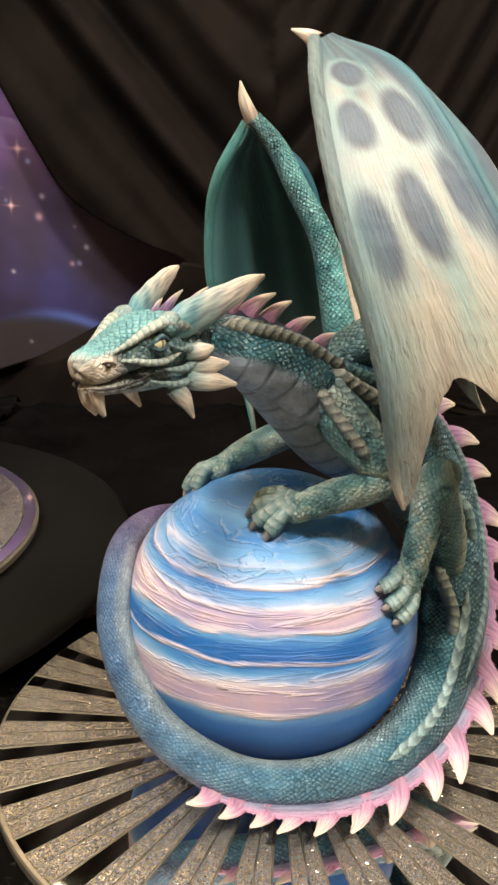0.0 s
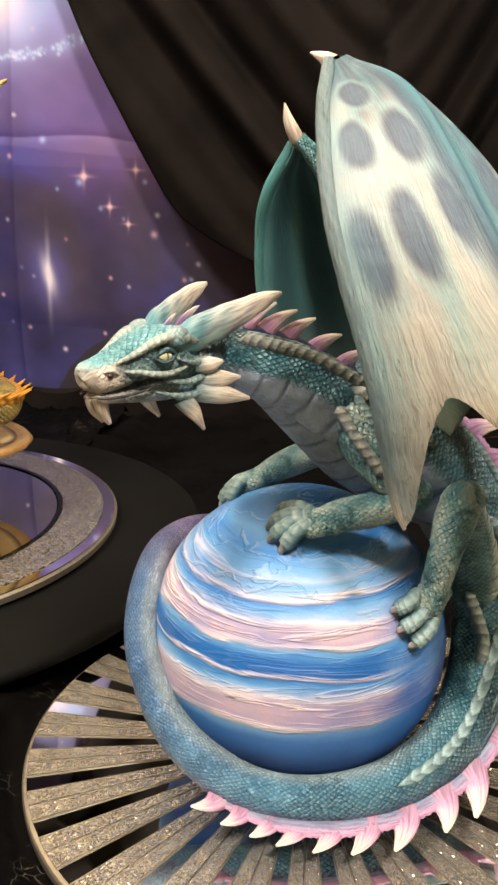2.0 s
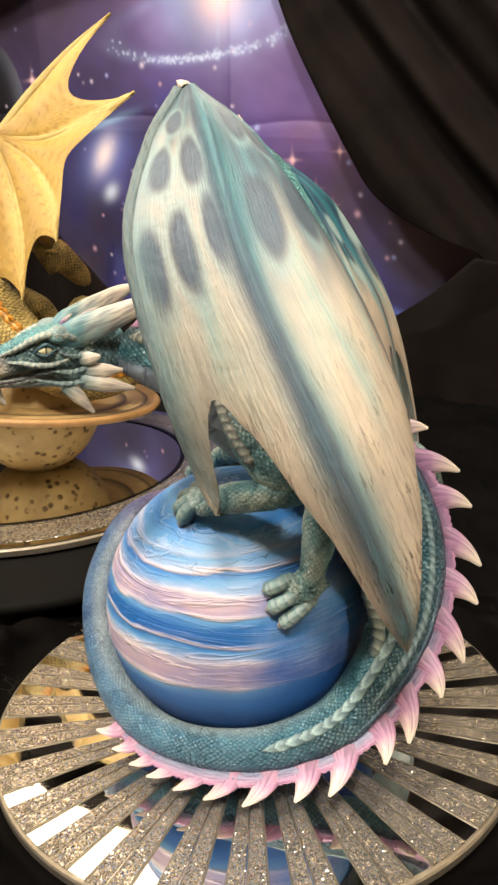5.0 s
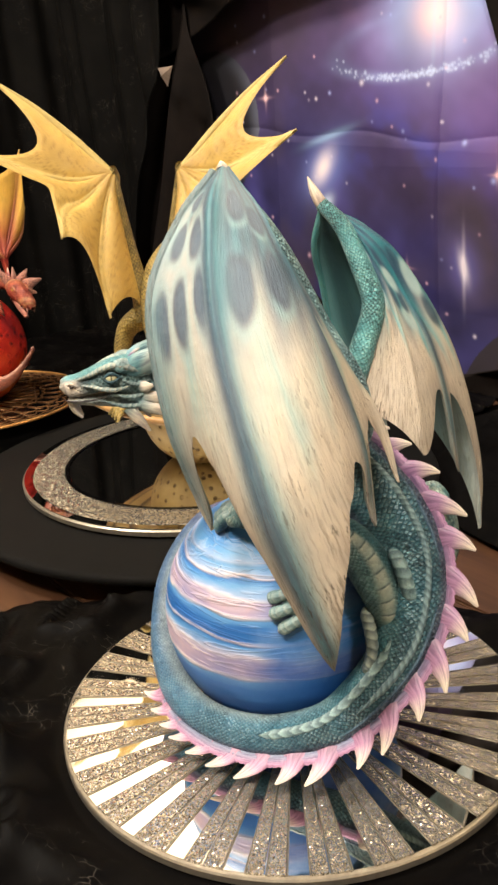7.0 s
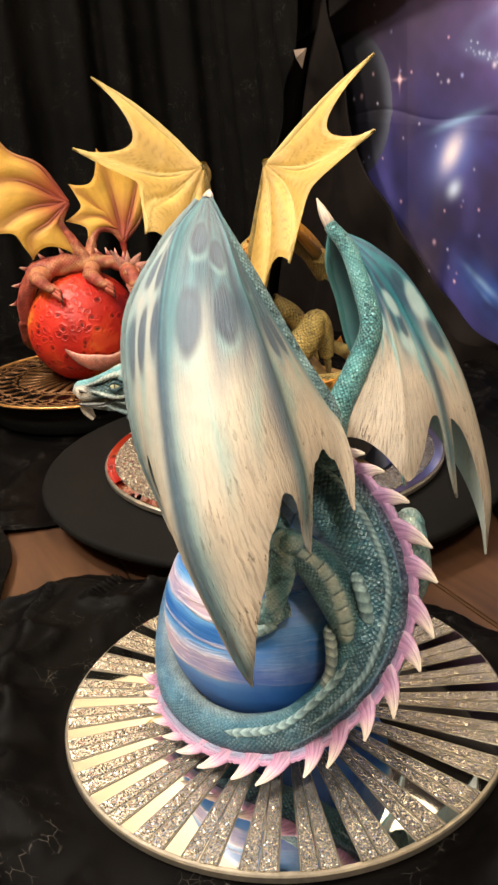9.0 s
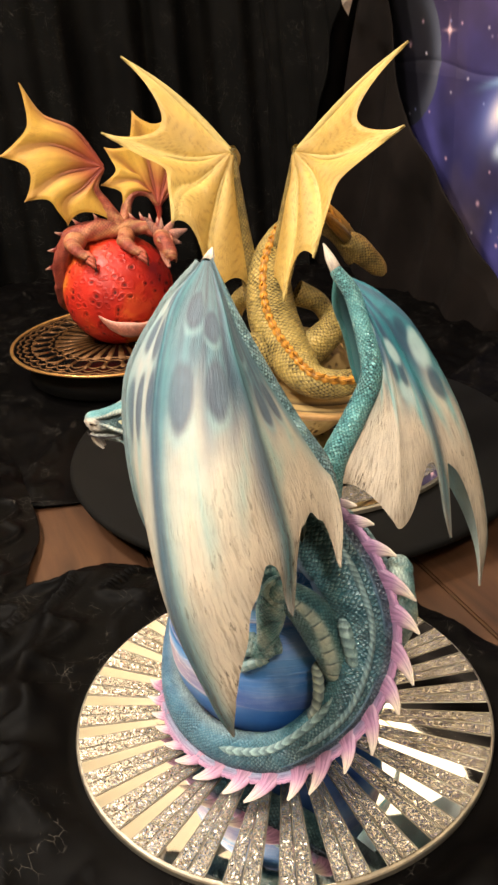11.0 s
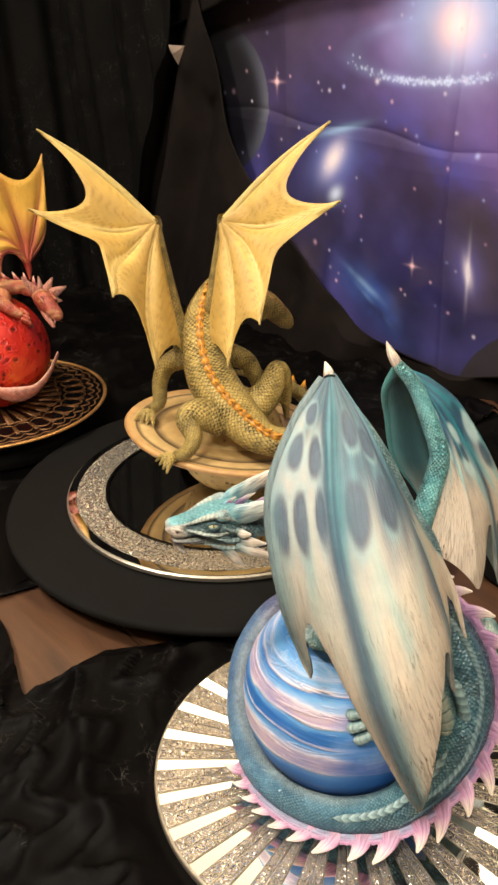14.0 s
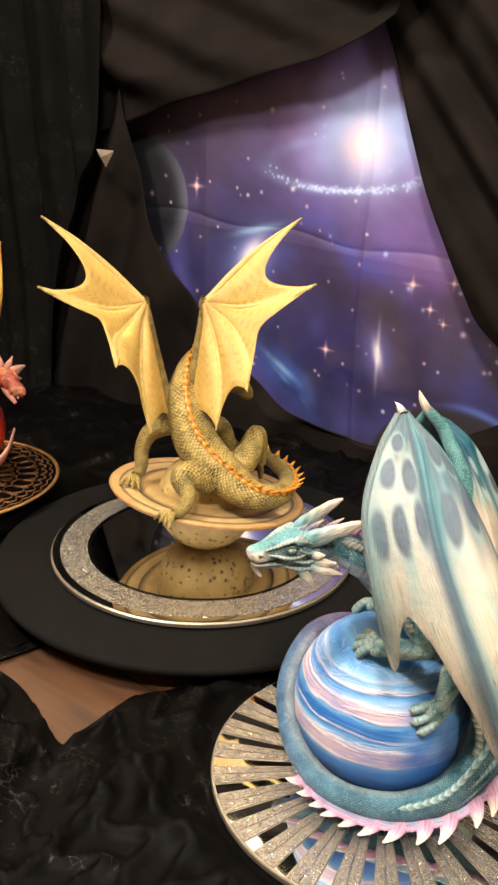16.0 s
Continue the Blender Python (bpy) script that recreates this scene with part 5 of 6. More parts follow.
def wing_paint(teal=0.0):
    def color(u, v, reach):
        wob = 0.05 * math.sin(u * 9 + 5 * v) + 0.03 * math.sin(u * 23 + 17 * v)
        c = mixc(BONE, SEA, 0.70 * math.exp(-((v - 0.52 + wob) / (0.09 - 0.02 * smooth(u, 0.9, 1.2))) ** 2) * (0.25 + 0.75 * math.sin(u * 7.3 + 1) ** 2) * (0.7 + 0.3 * math.sin(u * 41) * math.sin(u * 67)) * (1 + teal))
        c = mixc(c, mixc(np.array(lin(172, 180, 182)), np.array(lin(140, 158, 172)), smooth(u, 0.40, 0.95)), 0.75 * math.exp(-((v - 0.30 + wob) / (0.17 - 0.05 * smooth(u, 0.9, 1.2))) ** 2))
        c = mixc(c, mixc(np.array(lin(58, 76, 98)), np.array(lin(78, 124, 140)), 0.5 + 0.5 * math.sin(u * 13) * math.sin(u * 31 + 6 * v)), 0.92 * (1 - smooth(v + wob * 0.8, 0.08 + 0.18 * smooth(u, 0.6, 1.1), 0.28 + 0.23 * smooth(u, 0.6, 1.1))))
        c = mixc(c, mixc(np.array(lin(172, 182, 186)), np.array(lin(140, 158, 172)), smooth(u, 0.35, 0.9)), 0.55 * math.exp(-((v - 0.24 - 0.03 * math.sin(u * 5)) / 0.035) ** 2) * (0.5 + 0.5 * math.sin(u * 17 + 1)) * (u < 1))
        for su, sv, ru, rv in SPOTS:
            d = ((u - su) / ru) ** 2 + ((v - sv) / rv) ** 2
            d *= 1.25 + 0.08 * math.sin(u * 31 + v * 40)
            c = mixc(c, np.array(lin(150, 184, 190)), (0.45 if u < 1 else 0.10 + 0.40 * smooth(v - sv, 0.2 * rv, rv)) * math.exp(-((d - 1.35) / 0.6) ** 2))
            c = mixc(c, mixc(GREYBLUE, SLATE, 0.35 + 0.55 * smooth(d, 0.2, 0.9) - 0.35 * (u - su) / ru + 0.10 * math.sin(u * 90)), 0.95 * (1 - smooth(d, 0.50, 1.40)))
        c = mixc(c, np.array(lin(74, 88, 104)), 0.45 * smooth(u, 1.7, 2.6) * (1 - smooth(v, 0.25, 0.52)) * (0.5 + 0.5 * math.sin(u * 40)))
        near = abs(u - round(u))
        if round(u) in (1, 2):
            wide = (0.165 if round(u) == 1 else 0.15) * (1 - 0.30 * smooth(v, 0.6, 1.0)) * (1 + 0.12 * math.sin(v * 21 + u))
            line = math.exp(-(near / wide) ** 2.4)
            shade = mixc(np.array(lin(62, 84, 106)), np.array(lin(78, 138, 150)), 0.5 + 0.5 * math.tanh((u - round(u)) * 16 + 0.9 * math.sin(v * 9)))
            shade = mixc(shade, np.array(lin(34, 64, 88)), 0.8 * math.exp(-((u - round(u) - 0.035) / 0.028) ** 2))
            c = mixc(c, shade, 0.92 * line * (1 - 0.45 * smooth(v, 0.88, 1.0)))
        worn = smooth(v / max(reach, 0.01), 0.90, 1.0) * (0.5 + 0.5 * math.sin(u * 37 + 11 * v) * math.sin(u * 61))
        c = mixc(c, np.array(lin(128, 106, 90)), 0.55 * worn)
        if u < 0.24:
            c = mixc(c, np.array(lin(94, 132, 142)), 0.85 * (1 - u / 0.24) * (1 - 0.6 * smooth(v, 0.8, 1.0)))
        if u > 2.75 and teal == 0:
            c = mixc(c, np.array(lin(86, 132, 142)), 0.7 * smooth(u, 2.75, 2.95) * (1 - smooth(v, 0.5, 0.7)))
        if teal:
            c = mixc(c, np.array(lin(58, 138, 152)), 0.85 * smooth(u, 3.45, 3.95) * (1 - smooth(v, 0.55, 0.85)))
            c = mixc(c, mixc(np.array(lin(34, 118, 134)), np.array(lin(48, 82, 108)), 0.5 + 0.5 * math.sin(u * 9 + 14 * v)), 0.9 * (1 - smooth(v + 0.06 * math.sin(u * 9), 0.40, 0.62)))
            for su, sv, ru, rv, dark in REAR_SPOTS:
                d = ((u - su) / ru) ** 2 + ((v - sv) / rv) ** 2
                c = mixc(c, np.array(lin(40, 72, 96) if dark else lin(176, 202, 204)), (0.85 if dark else 0.8) * (1 - smooth(d, 0.25, 1.2)))
            return c
        return c
    return color


def wing_inner(u, v):
    c = mixc(INK, np.array(lin(92, 140, 144)), 0.10 + 0.35 * smooth(v, 0.3, 0.9) + 0.40 * math.sin(u * 11 + 2 * v) ** 4 + 0.5 * math.exp(-(u / 0.10) ** 2))
    return mixc(c, np.array(lin(168, 166, 156)), 0.70 * smooth(v, 0.58, 0.80) * (0.65 + 0.35 * math.cos(2 * math.pi * u)))


def wing_notch(i, f):
    if i == 0:
        if f < 0.14:
            return 1 - 0.30 * smooth(f, 0.02, 0.14)
        return 0.70 + 0.30 * ((f - 0.14) / 0.86) ** 1.5
    if i == 1:
        return 1 - 0.25 * smooth(f, 0.12, 0.72) * (1 - smooth(f, 0.82, 0.985))
    if i == 3:
        return 1 - 0.05 * math.sin(math.pi * f) ** 0.8
    return 1 - 0.22 * smooth(f, 0.0, 0.16) * (1 - smooth(f, 0.25, 1.0))


FRONT = [[(0.0007, -0.0348, 0.3330), (0.0014, -0.0584, 0.3112), (0.0084, -0.0843, 0.2744), (0.0256, -0.0910, 0.2201), (0.0353, -0.0830, 0.1765), (0.0404, -0.0805, 0.1609)],
         [(0.0070, -0.0343, 0.3348), (0.0369, -0.0645, 0.3108), (0.0650, -0.0855, 0.2662), (0.1081, -0.0971, 0.1967), (0.1252, -0.0856, 0.1418), (0.1269, -0.0786, 0.1191)],
         [(0.0070, -0.0308, 0.3341), (0.0435, -0.0378, 0.3028), (0.0694, -0.0392, 0.2701), (0.0866, -0.0386, 0.2419), (0.1008, -0.0361, 0.2079), (0.1129, -0.0373, 0.1719)],
         [(0.0052, -0.0285, 0.3360), (0.0378, -0.0256, 0.3000), (0.0505, -0.0054, 0.2530), (0.0570, 0.0100, 0.2225), (0.0730, 0.0120, 0.1990), (0.0920, 0.0017, 0.1767)]]
EDGES = (([0, 0.06, 0.125, 0.19, 0.25, 0.31, 0.425, 0.5, 0.575, 0.65, 0.725, 0.80, 0.88, 0.96, 1], [1, 0.88, 0.75, 0.66, 0.605, 0.578, 0.575, 0.59, 0.625, 0.655, 0.695, 0.78, 0.88, 0.98, 1]),
         ([0, 0.1, 0.225, 0.425, 0.525, 0.65, 0.73, 0.80, 0.85, 0.89, 0.95, 1], [1, 0.91, 0.82, 0.765, 0.745, 0.735, 0.74, 0.77, 0.83, 0.90, 0.97, 1]),
         ([0, 0.06, 0.125, 0.175, 0.3, 0.42, 0.525, 0.675, 0.8, 0.9, 1], [1, 0.98, 0.94, 0.87, 0.81, 0.78, 0.772, 0.81, 0.88, 0.955, 1]))


def front_notch(i, f):
    return float(np.interp(f, *EDGES[i])) + 0.006 * math.sin(f * 31 + i) * math.sin(math.pi * f)


def front_puff(u, v):
    """The membrane swells over the folded wrist and between its two middle fingers."""
    return 0.0042 * np.exp(-((v - 0.12) / 0.10) ** 2) * np.exp(-((u - 1.5) / 0.85) ** 4) + 0.0085 * np.exp(-((u - 1.6) / 0.42) ** 2) * smooth(v, 0.08, 0.32) * (1 - smooth(v, 0.78, 0.98))


wing(blue, FRONT, front_notch, wing_paint(), 0.0022, -1, wing_inner, rib_h=0.0020, puff=front_puff)
REAR = [[(-0.0240, 0.0635, 0.3065), (-0.0379, 0.0688, 0.2817), (-0.0428, 0.0785, 0.2575), (-0.0417, 0.0880, 0.2200), (-0.0280, 0.1080, 0.1790), (-0.0150, 0.1105, 0.1245)],
        [(-0.0195, 0.0640, 0.3065), (-0.0080, 0.0830, 0.2930), (0.0065, 0.1010, 0.2700), (0.0259, 0.1247, 0.2119), (0.0378, 0.1396, 0.1381), (0.0446, 0.1330, 0.0910)],
        [(-0.0182, 0.0640, 0.3060), (0.0066, 0.0753, 0.2847), (0.0197, 0.0867, 0.2547), (0.0352, 0.0928, 0.2249), (0.0435, 0.0991, 0.1895), (0.0504, 0.103, 0.1422)],
        [(-0.0185, 0.0632, 0.3057), (0.0010, 0.0690, 0.2880), (0.0150, 0.0730, 0.2650), (0.0320, 0.0715, 0.2350), (0.0490, 0.0650, 0.2010), (0.0610, 0.0569, 0.1690)],
        [(-0.0190, 0.0625, 0.3055), (-0.0070, 0.0655, 0.2951), (0.0050, 0.0670, 0.2744), (0.0175, 0.0645, 0.2510), (0.0235, 0.0495, 0.2270), (0.0340, 0.0265, 0.1930)]]
wing(blue, REAR, wing_notch, wing_paint(0.9), 0.0022, 1, wing_inner)
ARM = lambda s, a: mixc(np.array(lin(34, 108, 120)), np.array(lin(98, 172, 174)), 0.5 + 0.5 * math.cos(a))
ARMD = lambda s, a: mixc(np.array(lin(74, 112, 124)), np.array(lin(120, 160, 166)), 0.5 + 0.5 * math.cos(a))
blue.tube([(0.000, -0.0300, 0.3335), (0.0365, -0.0250, 0.3000), (0.0490, -0.0050, 0.2530), (0.0550, 0.0095, 0.2240), (0.0540, 0.0130, 0.2000), (0.0470, 0.0120, 0.1850)], [0.0030, 0.0034, 0.0038, 0.0048, 0.0080, 0.010], (1, 0, 0), ARMD, 90, 18, 0, 1, 1.0)
blue.tube([(-0.0214, 0.0597, 0.3088), (-0.0089, 0.0648, 0.2951), (0.0033, 0.0663, 0.2738), (0.0161, 0.0640, 0.2515), (0.0209, 0.0500, 0.2292), (0.0262, 0.0309, 0.2033), (0.0362, 0.0206, 0.1880)], [0.0042, 0.0054, 0.0062, 0.0070, 0.0076, 0.0090, 0.010], (1, -0.3, 0.3), ARM, 90, 18, 0, 1, 1.0)
blue.tube(FRONT[0], [0.0026, 0.0029, 0.0029, 0.0027, 0.0023, 0.0009], (0, -1, 0), lambda s, a: mixc(mixc(np.array(lin(84, 118, 124)), np.array(lin(136, 148, 152)), 0.5 + 0.3 * math.sin(s * 150 + 5 * a) * math.sin(s * 67)), BONE, smooth(s, 0.70, 0.95)), 220, 16, 1, 1, 0.5, lambda s, a: 1 + 0.05 * np.sin(s * 150 + 5 * a) * np.sin(s * 83 + 2 * a))
blue.tube(REAR[0], [0.0030, 0.0030, 0.0028, 0.0024, 0.0018, 0.0006], (-1, 0, 0), lambda s, a: np.array(lin(84, 150, 152)), 80, 12, 1, 1, 0.5)
blue.tube([(0.014, 0.004, 0.197), (0.024, 0.001, 0.206), (0.038, 0.001, 0.215), (0.054, 0.006, 0.225)], [0.0065, 0.0092, 0.0094, 0.0075], (0, -0.8, 0.5), ARMD, 60, 22, 0, 1, 1.0)
blue.tube([(0.024, 0.002, 0.196), (0.040, 0.000, 0.198), (0.056, -0.004, 0.196), (0.066, -0.010, 0.190)], [0.0040, 0.0120, 0.0160, 0.0140], (0, 0, 1), lambda s, a: mixc(np.array(lin(150, 160, 140)), np.array(lin(96, 140, 138)), 0.5 + 0.5 * math.cos(a)), 40, 20, 1, 0.13, 0.1)
# thumb claws
blue.tube([(0.0030, -0.0310, 0.3325), (-0.0015, -0.0275, 0.3352), (-0.0076, -0.0239, 0.3378)], [0.0036, 0.0026, 0.0004], (0, 0, 1), lambda s, a: mixc(np.array(lin(150, 140, 130)), CREAM, s * 2), 14, 12, 2, 1, 0)
blue.tube([(-0.0205, 0.0612, 0.3060), (-0.0255, 0.0580, 0.3160), (-0.0278, 0.0549, 0.3250)], [0.0040, 0.0030, 0.0004], (1, 0, 0), lambda s, a: mixc(np.array(lin(150, 130, 116)), CREAM, s * 2), 14, 12, 2, 1, 0)


# ---- legs and paws ----
def rope(clay, path, r, pitch, pale):
    """A short twisted cord of scales laid along a path of its own."""
    line = spline(path, 30)
    turns = np.linalg.norm(np.diff(line, axis=0), axis=1).sum() / pitch * 2 * math.pi
    radii = r * np.minimum(1, np.minimum(np.linspace(0.15, 9, 30), np.linspace(9, 0.15, 30)))
    # Same colouring as the cords: pale outward, dark teal inward and in gaps.
    clay.tube(line, radii, line - CORE, lambda s, a: mixc(DEEP, pale, 0.10 + 0.85 * smooth(math.cos(a), -0.5, 0.6) * (0.16 + 0.84 * float(saw(s * turns + 3.6 * abs(math.sin(a / 2)))))), 260, 16, 0, 1.0, 0.1, lambda s, a: 0.95 + 0.13 * saw(s * turns + 3.6 * np.abs(np.sin(a / 2))))


def off_ball(p, gap=0.0035):
    """The point moved out so that it rests on the planet."""
    d = np.asarray(p) - CORE
    return CORE + d * max(1.0, (0.0752 + gap) / np.linalg.norm(d))


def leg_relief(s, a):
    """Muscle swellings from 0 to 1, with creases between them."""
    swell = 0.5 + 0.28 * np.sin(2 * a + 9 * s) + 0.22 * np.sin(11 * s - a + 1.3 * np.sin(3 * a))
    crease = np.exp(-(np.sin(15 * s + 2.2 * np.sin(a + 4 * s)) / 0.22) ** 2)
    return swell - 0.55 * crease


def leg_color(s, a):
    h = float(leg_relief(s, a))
    # Wash and shading both put into the colour: creases darkened, swellings paled.
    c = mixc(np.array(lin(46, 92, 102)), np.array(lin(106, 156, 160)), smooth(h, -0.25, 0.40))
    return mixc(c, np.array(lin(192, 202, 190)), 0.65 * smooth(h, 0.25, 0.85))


def leg_shape(s, a):
    return 0.96 + 0.15 * (leg_relief(s, a) - 0.4)


def paw(clay, wrist, toes, r, up, roots=None):
    """A paw: a low wrinkled palm and separate knuckled toes with short dull claws, from a wrist out to their tips."""
    wrist, up = np.asarray(wrist, float), unit(np.asarray(up, float))
    heart = wrist + (np.mean(np.array(toes), axis=0) - wrist) * 0.36
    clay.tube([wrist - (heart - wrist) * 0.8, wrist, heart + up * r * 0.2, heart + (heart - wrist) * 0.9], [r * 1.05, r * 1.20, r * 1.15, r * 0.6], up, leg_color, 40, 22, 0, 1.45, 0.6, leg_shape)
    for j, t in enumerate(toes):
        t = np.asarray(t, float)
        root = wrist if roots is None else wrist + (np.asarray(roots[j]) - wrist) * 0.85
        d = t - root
        # Toe colour carries shading: dark undersides, pale ribbed tops.
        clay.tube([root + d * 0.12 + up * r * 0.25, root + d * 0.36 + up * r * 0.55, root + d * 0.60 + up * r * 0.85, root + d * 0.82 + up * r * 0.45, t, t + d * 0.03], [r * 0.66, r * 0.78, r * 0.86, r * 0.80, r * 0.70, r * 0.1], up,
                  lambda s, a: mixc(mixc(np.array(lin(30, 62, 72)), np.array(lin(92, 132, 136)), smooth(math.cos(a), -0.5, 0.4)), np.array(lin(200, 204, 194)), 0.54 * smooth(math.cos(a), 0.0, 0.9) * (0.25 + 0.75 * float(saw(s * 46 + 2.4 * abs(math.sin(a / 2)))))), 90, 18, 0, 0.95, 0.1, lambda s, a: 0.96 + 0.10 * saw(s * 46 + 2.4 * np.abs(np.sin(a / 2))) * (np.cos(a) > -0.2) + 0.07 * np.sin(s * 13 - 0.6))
        clay.tube([t - d * 0.05 + up * r * 0.15, t + d * 0.07 - up * r * 0.3, t + d * 0.12 - up * r * 0.8], [r * 0.46, r * 0.34, r * 0.07], up, lambda s, a: mixc(np.array(lin(144, 150, 148)), np.array(lin(200, 188, 176)), s), 10, 10, 2, 1, 0)


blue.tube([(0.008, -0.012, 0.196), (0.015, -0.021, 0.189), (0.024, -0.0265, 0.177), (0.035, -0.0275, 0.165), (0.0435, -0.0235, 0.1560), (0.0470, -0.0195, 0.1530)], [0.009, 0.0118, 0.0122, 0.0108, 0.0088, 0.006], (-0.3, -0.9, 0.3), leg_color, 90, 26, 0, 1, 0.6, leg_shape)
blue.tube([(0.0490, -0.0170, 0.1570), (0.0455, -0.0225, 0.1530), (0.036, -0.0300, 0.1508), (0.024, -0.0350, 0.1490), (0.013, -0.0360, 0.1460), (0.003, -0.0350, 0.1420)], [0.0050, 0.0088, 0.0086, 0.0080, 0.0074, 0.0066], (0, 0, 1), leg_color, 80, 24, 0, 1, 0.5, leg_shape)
rope(blue, [(0.004, -0.026, 0.2020), (0.012, -0.0325, 0.1920), (0.022, -0.0370, 0.1790), (0.033, -0.0370, 0.1655)], 0.0030, 0.0042, ROPE)
rope(blue, [(0.016, -0.026, 0.2000), (0.026, -0.0320, 0.1880), (0.038, -0.0335, 0.1720)], 0.0026, 0.0038, np.array(lin(150, 176, 172)))
paw(blue, (0.0065, -0.0350, 0.1425), [off_ball(p, 0.0036) for p in ((-0.0105, -0.0415, 0.1320), (-0.0160, -0.0365, 0.1338), (-0.0175, -0.0295, 0.1360), (-0.0145, -0.0225, 0.1390))], 0.0050, (0, -0.3, 0.95))
blue.tube([(0.030, 0.018, 0.172), (0.014, 0.028, 0.164), (-0.002, 0.028, 0.156), (-0.020, 0.026, 0.147), (-0.032, 0.024, 0.140)], [0.014, 0.0110, 0.0086, 0.0074, 0.0066], (0, 0, 1), leg_color, 60, 22, 0, 1, 0.45, leg_shape)
paw(blue, (-0.031, 0.024, 0.141), [(-0.0460, 0.0130, 0.1300), (-0.0510, 0.0200, 0.1268), (-0.0505, 0.0280, 0.1258)], 0.0049, (-0.4, 0, 0.9))
# near hind leg: thigh along the flank, knee, shank and foot
THIGH = [(0.0820, 0.0040, 0.066), (0.0805, 0.0080, 0.084), (0.0785, 0.0060, 0.102), (0.0745, -0.0005, 0.1200), (0.0700, -0.0100, 0.1380), (0.0675, -0.0215, 0.1515), (0.0660, -0.0265, 0.1555)]


def thigh_turn(s, a):
    return (a + np.pi) % (2 * np.pi) - np.pi + 0.30 * np.sin(7 * s)


def thigh_color(s, a):
    turn = float(thigh_turn(s, a))
    row = (s * 13 + 0.12 * turn) % 1.0
    plate = math.exp(-(turn / 0.36) ** 4) * smooth(s, 0.22, 0.30) * (1 - smooth(s, 0.80, 0.90))
    c = mixc(TEAL, np.array(lin(104, 150, 150)), 0.5 + 0.5 * math.sin(2 * a + 5 * s))
    # Shading in the colour: the thigh darkens round its sides.
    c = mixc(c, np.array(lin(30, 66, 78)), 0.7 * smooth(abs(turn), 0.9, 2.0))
    c = mixc(c, np.array(lin(184, 186, 170)), 0.85 * plate * (0.6 + 0.4 * row))
    return mixc(c, np.array(lin(34, 60, 66)), plate * 0.9 * (1 - smooth(row, 0.03, 0.16)))


def thigh_shape(s, a):
    turn = thigh_turn(s, a)
    plate = np.exp(-(turn / 0.36) ** 4) * smooth(s, 0.22, 0.30) * (1 - smooth(s, 0.80, 0.90))
    return 0.98 + 0.035 * np.sin(2 * a + 6 * s) + plate * (0.025 + 0.05 * ((s * 13 + 0.12 * turn) % 1.0))


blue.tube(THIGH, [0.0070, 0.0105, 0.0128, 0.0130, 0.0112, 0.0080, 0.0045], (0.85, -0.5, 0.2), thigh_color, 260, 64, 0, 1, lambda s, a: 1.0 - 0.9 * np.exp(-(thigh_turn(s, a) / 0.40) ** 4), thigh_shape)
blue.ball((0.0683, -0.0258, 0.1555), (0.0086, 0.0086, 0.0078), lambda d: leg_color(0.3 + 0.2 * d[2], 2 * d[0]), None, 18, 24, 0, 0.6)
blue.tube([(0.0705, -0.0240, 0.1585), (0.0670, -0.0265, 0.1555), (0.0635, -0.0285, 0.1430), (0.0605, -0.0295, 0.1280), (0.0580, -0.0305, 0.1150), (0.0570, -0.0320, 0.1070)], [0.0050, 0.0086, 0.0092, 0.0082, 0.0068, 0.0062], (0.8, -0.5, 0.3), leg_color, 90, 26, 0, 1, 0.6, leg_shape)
# cords beside the thigh
rope(blue, [(0.0800, 0.0085, 0.1330), (0.0880, 0.0072, 0.1255), (0.0930, 0.0085, 0.1120), (0.0945, 0.0125, 0.0970), (0.0930, 0.0150, 0.0850)], 0.0042, 0.0052, np.array(lin(150, 178, 176)))
rope(blue, [(0.0740, -0.0065, 0.1000), (0.0790, -0.0075, 0.0890), (0.0835, -0.0105, 0.0770), (0.0835, -0.0160, 0.0640)], 0.0036, 0.0050, np.array(lin(186, 198, 186)))
paw(blue, (0.0575, -0.0300, 0.1090), [off_ball(p) for p in ((0.0378, -0.0426, 0.1052), (0.0410, -0.0448, 0.0976), (0.0462, -0.0434, 0.0902))], 0.0046, (0.4, -0.85, 0.3),
    [off_ball(p, 0.004) for p in ((0.0490, -0.0330, 0.1120), (0.0550, -0.0310, 0.1060), (0.0600, -0.0280, 0.1000))])
blue.tube([(0.078, 0.038, 0.100), (0.082, 0.044, 0.122), (0.082, 0.046, 0.142), (0.072, 0.052, 0.148), (0.060, 0.058, 0.130), (0.048, 0.060, 0.110)], [0.012, 0.0125, 0.0100, 0.0086, 0.0075, 0.006], (0.5, 0.8, 0.2), leg_color, 60, 20, 0, 1, 0.6, leg_shape)
tagged(blue.made("dragon_statue", [SKIN, WING, HORN, EYE]), "painted resin dragon, teal with pale wings, curled round a planet", "statue", group="dragon statues")

# ---- the ochre dragon on its ringed planet ----
gold = Clay()
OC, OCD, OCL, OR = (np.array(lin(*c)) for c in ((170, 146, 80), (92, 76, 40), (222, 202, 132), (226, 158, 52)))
OFF = -0.036


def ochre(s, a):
    # Ochre by angle: palest on the reference side, darkest opposite.
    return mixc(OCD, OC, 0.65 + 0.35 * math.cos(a))


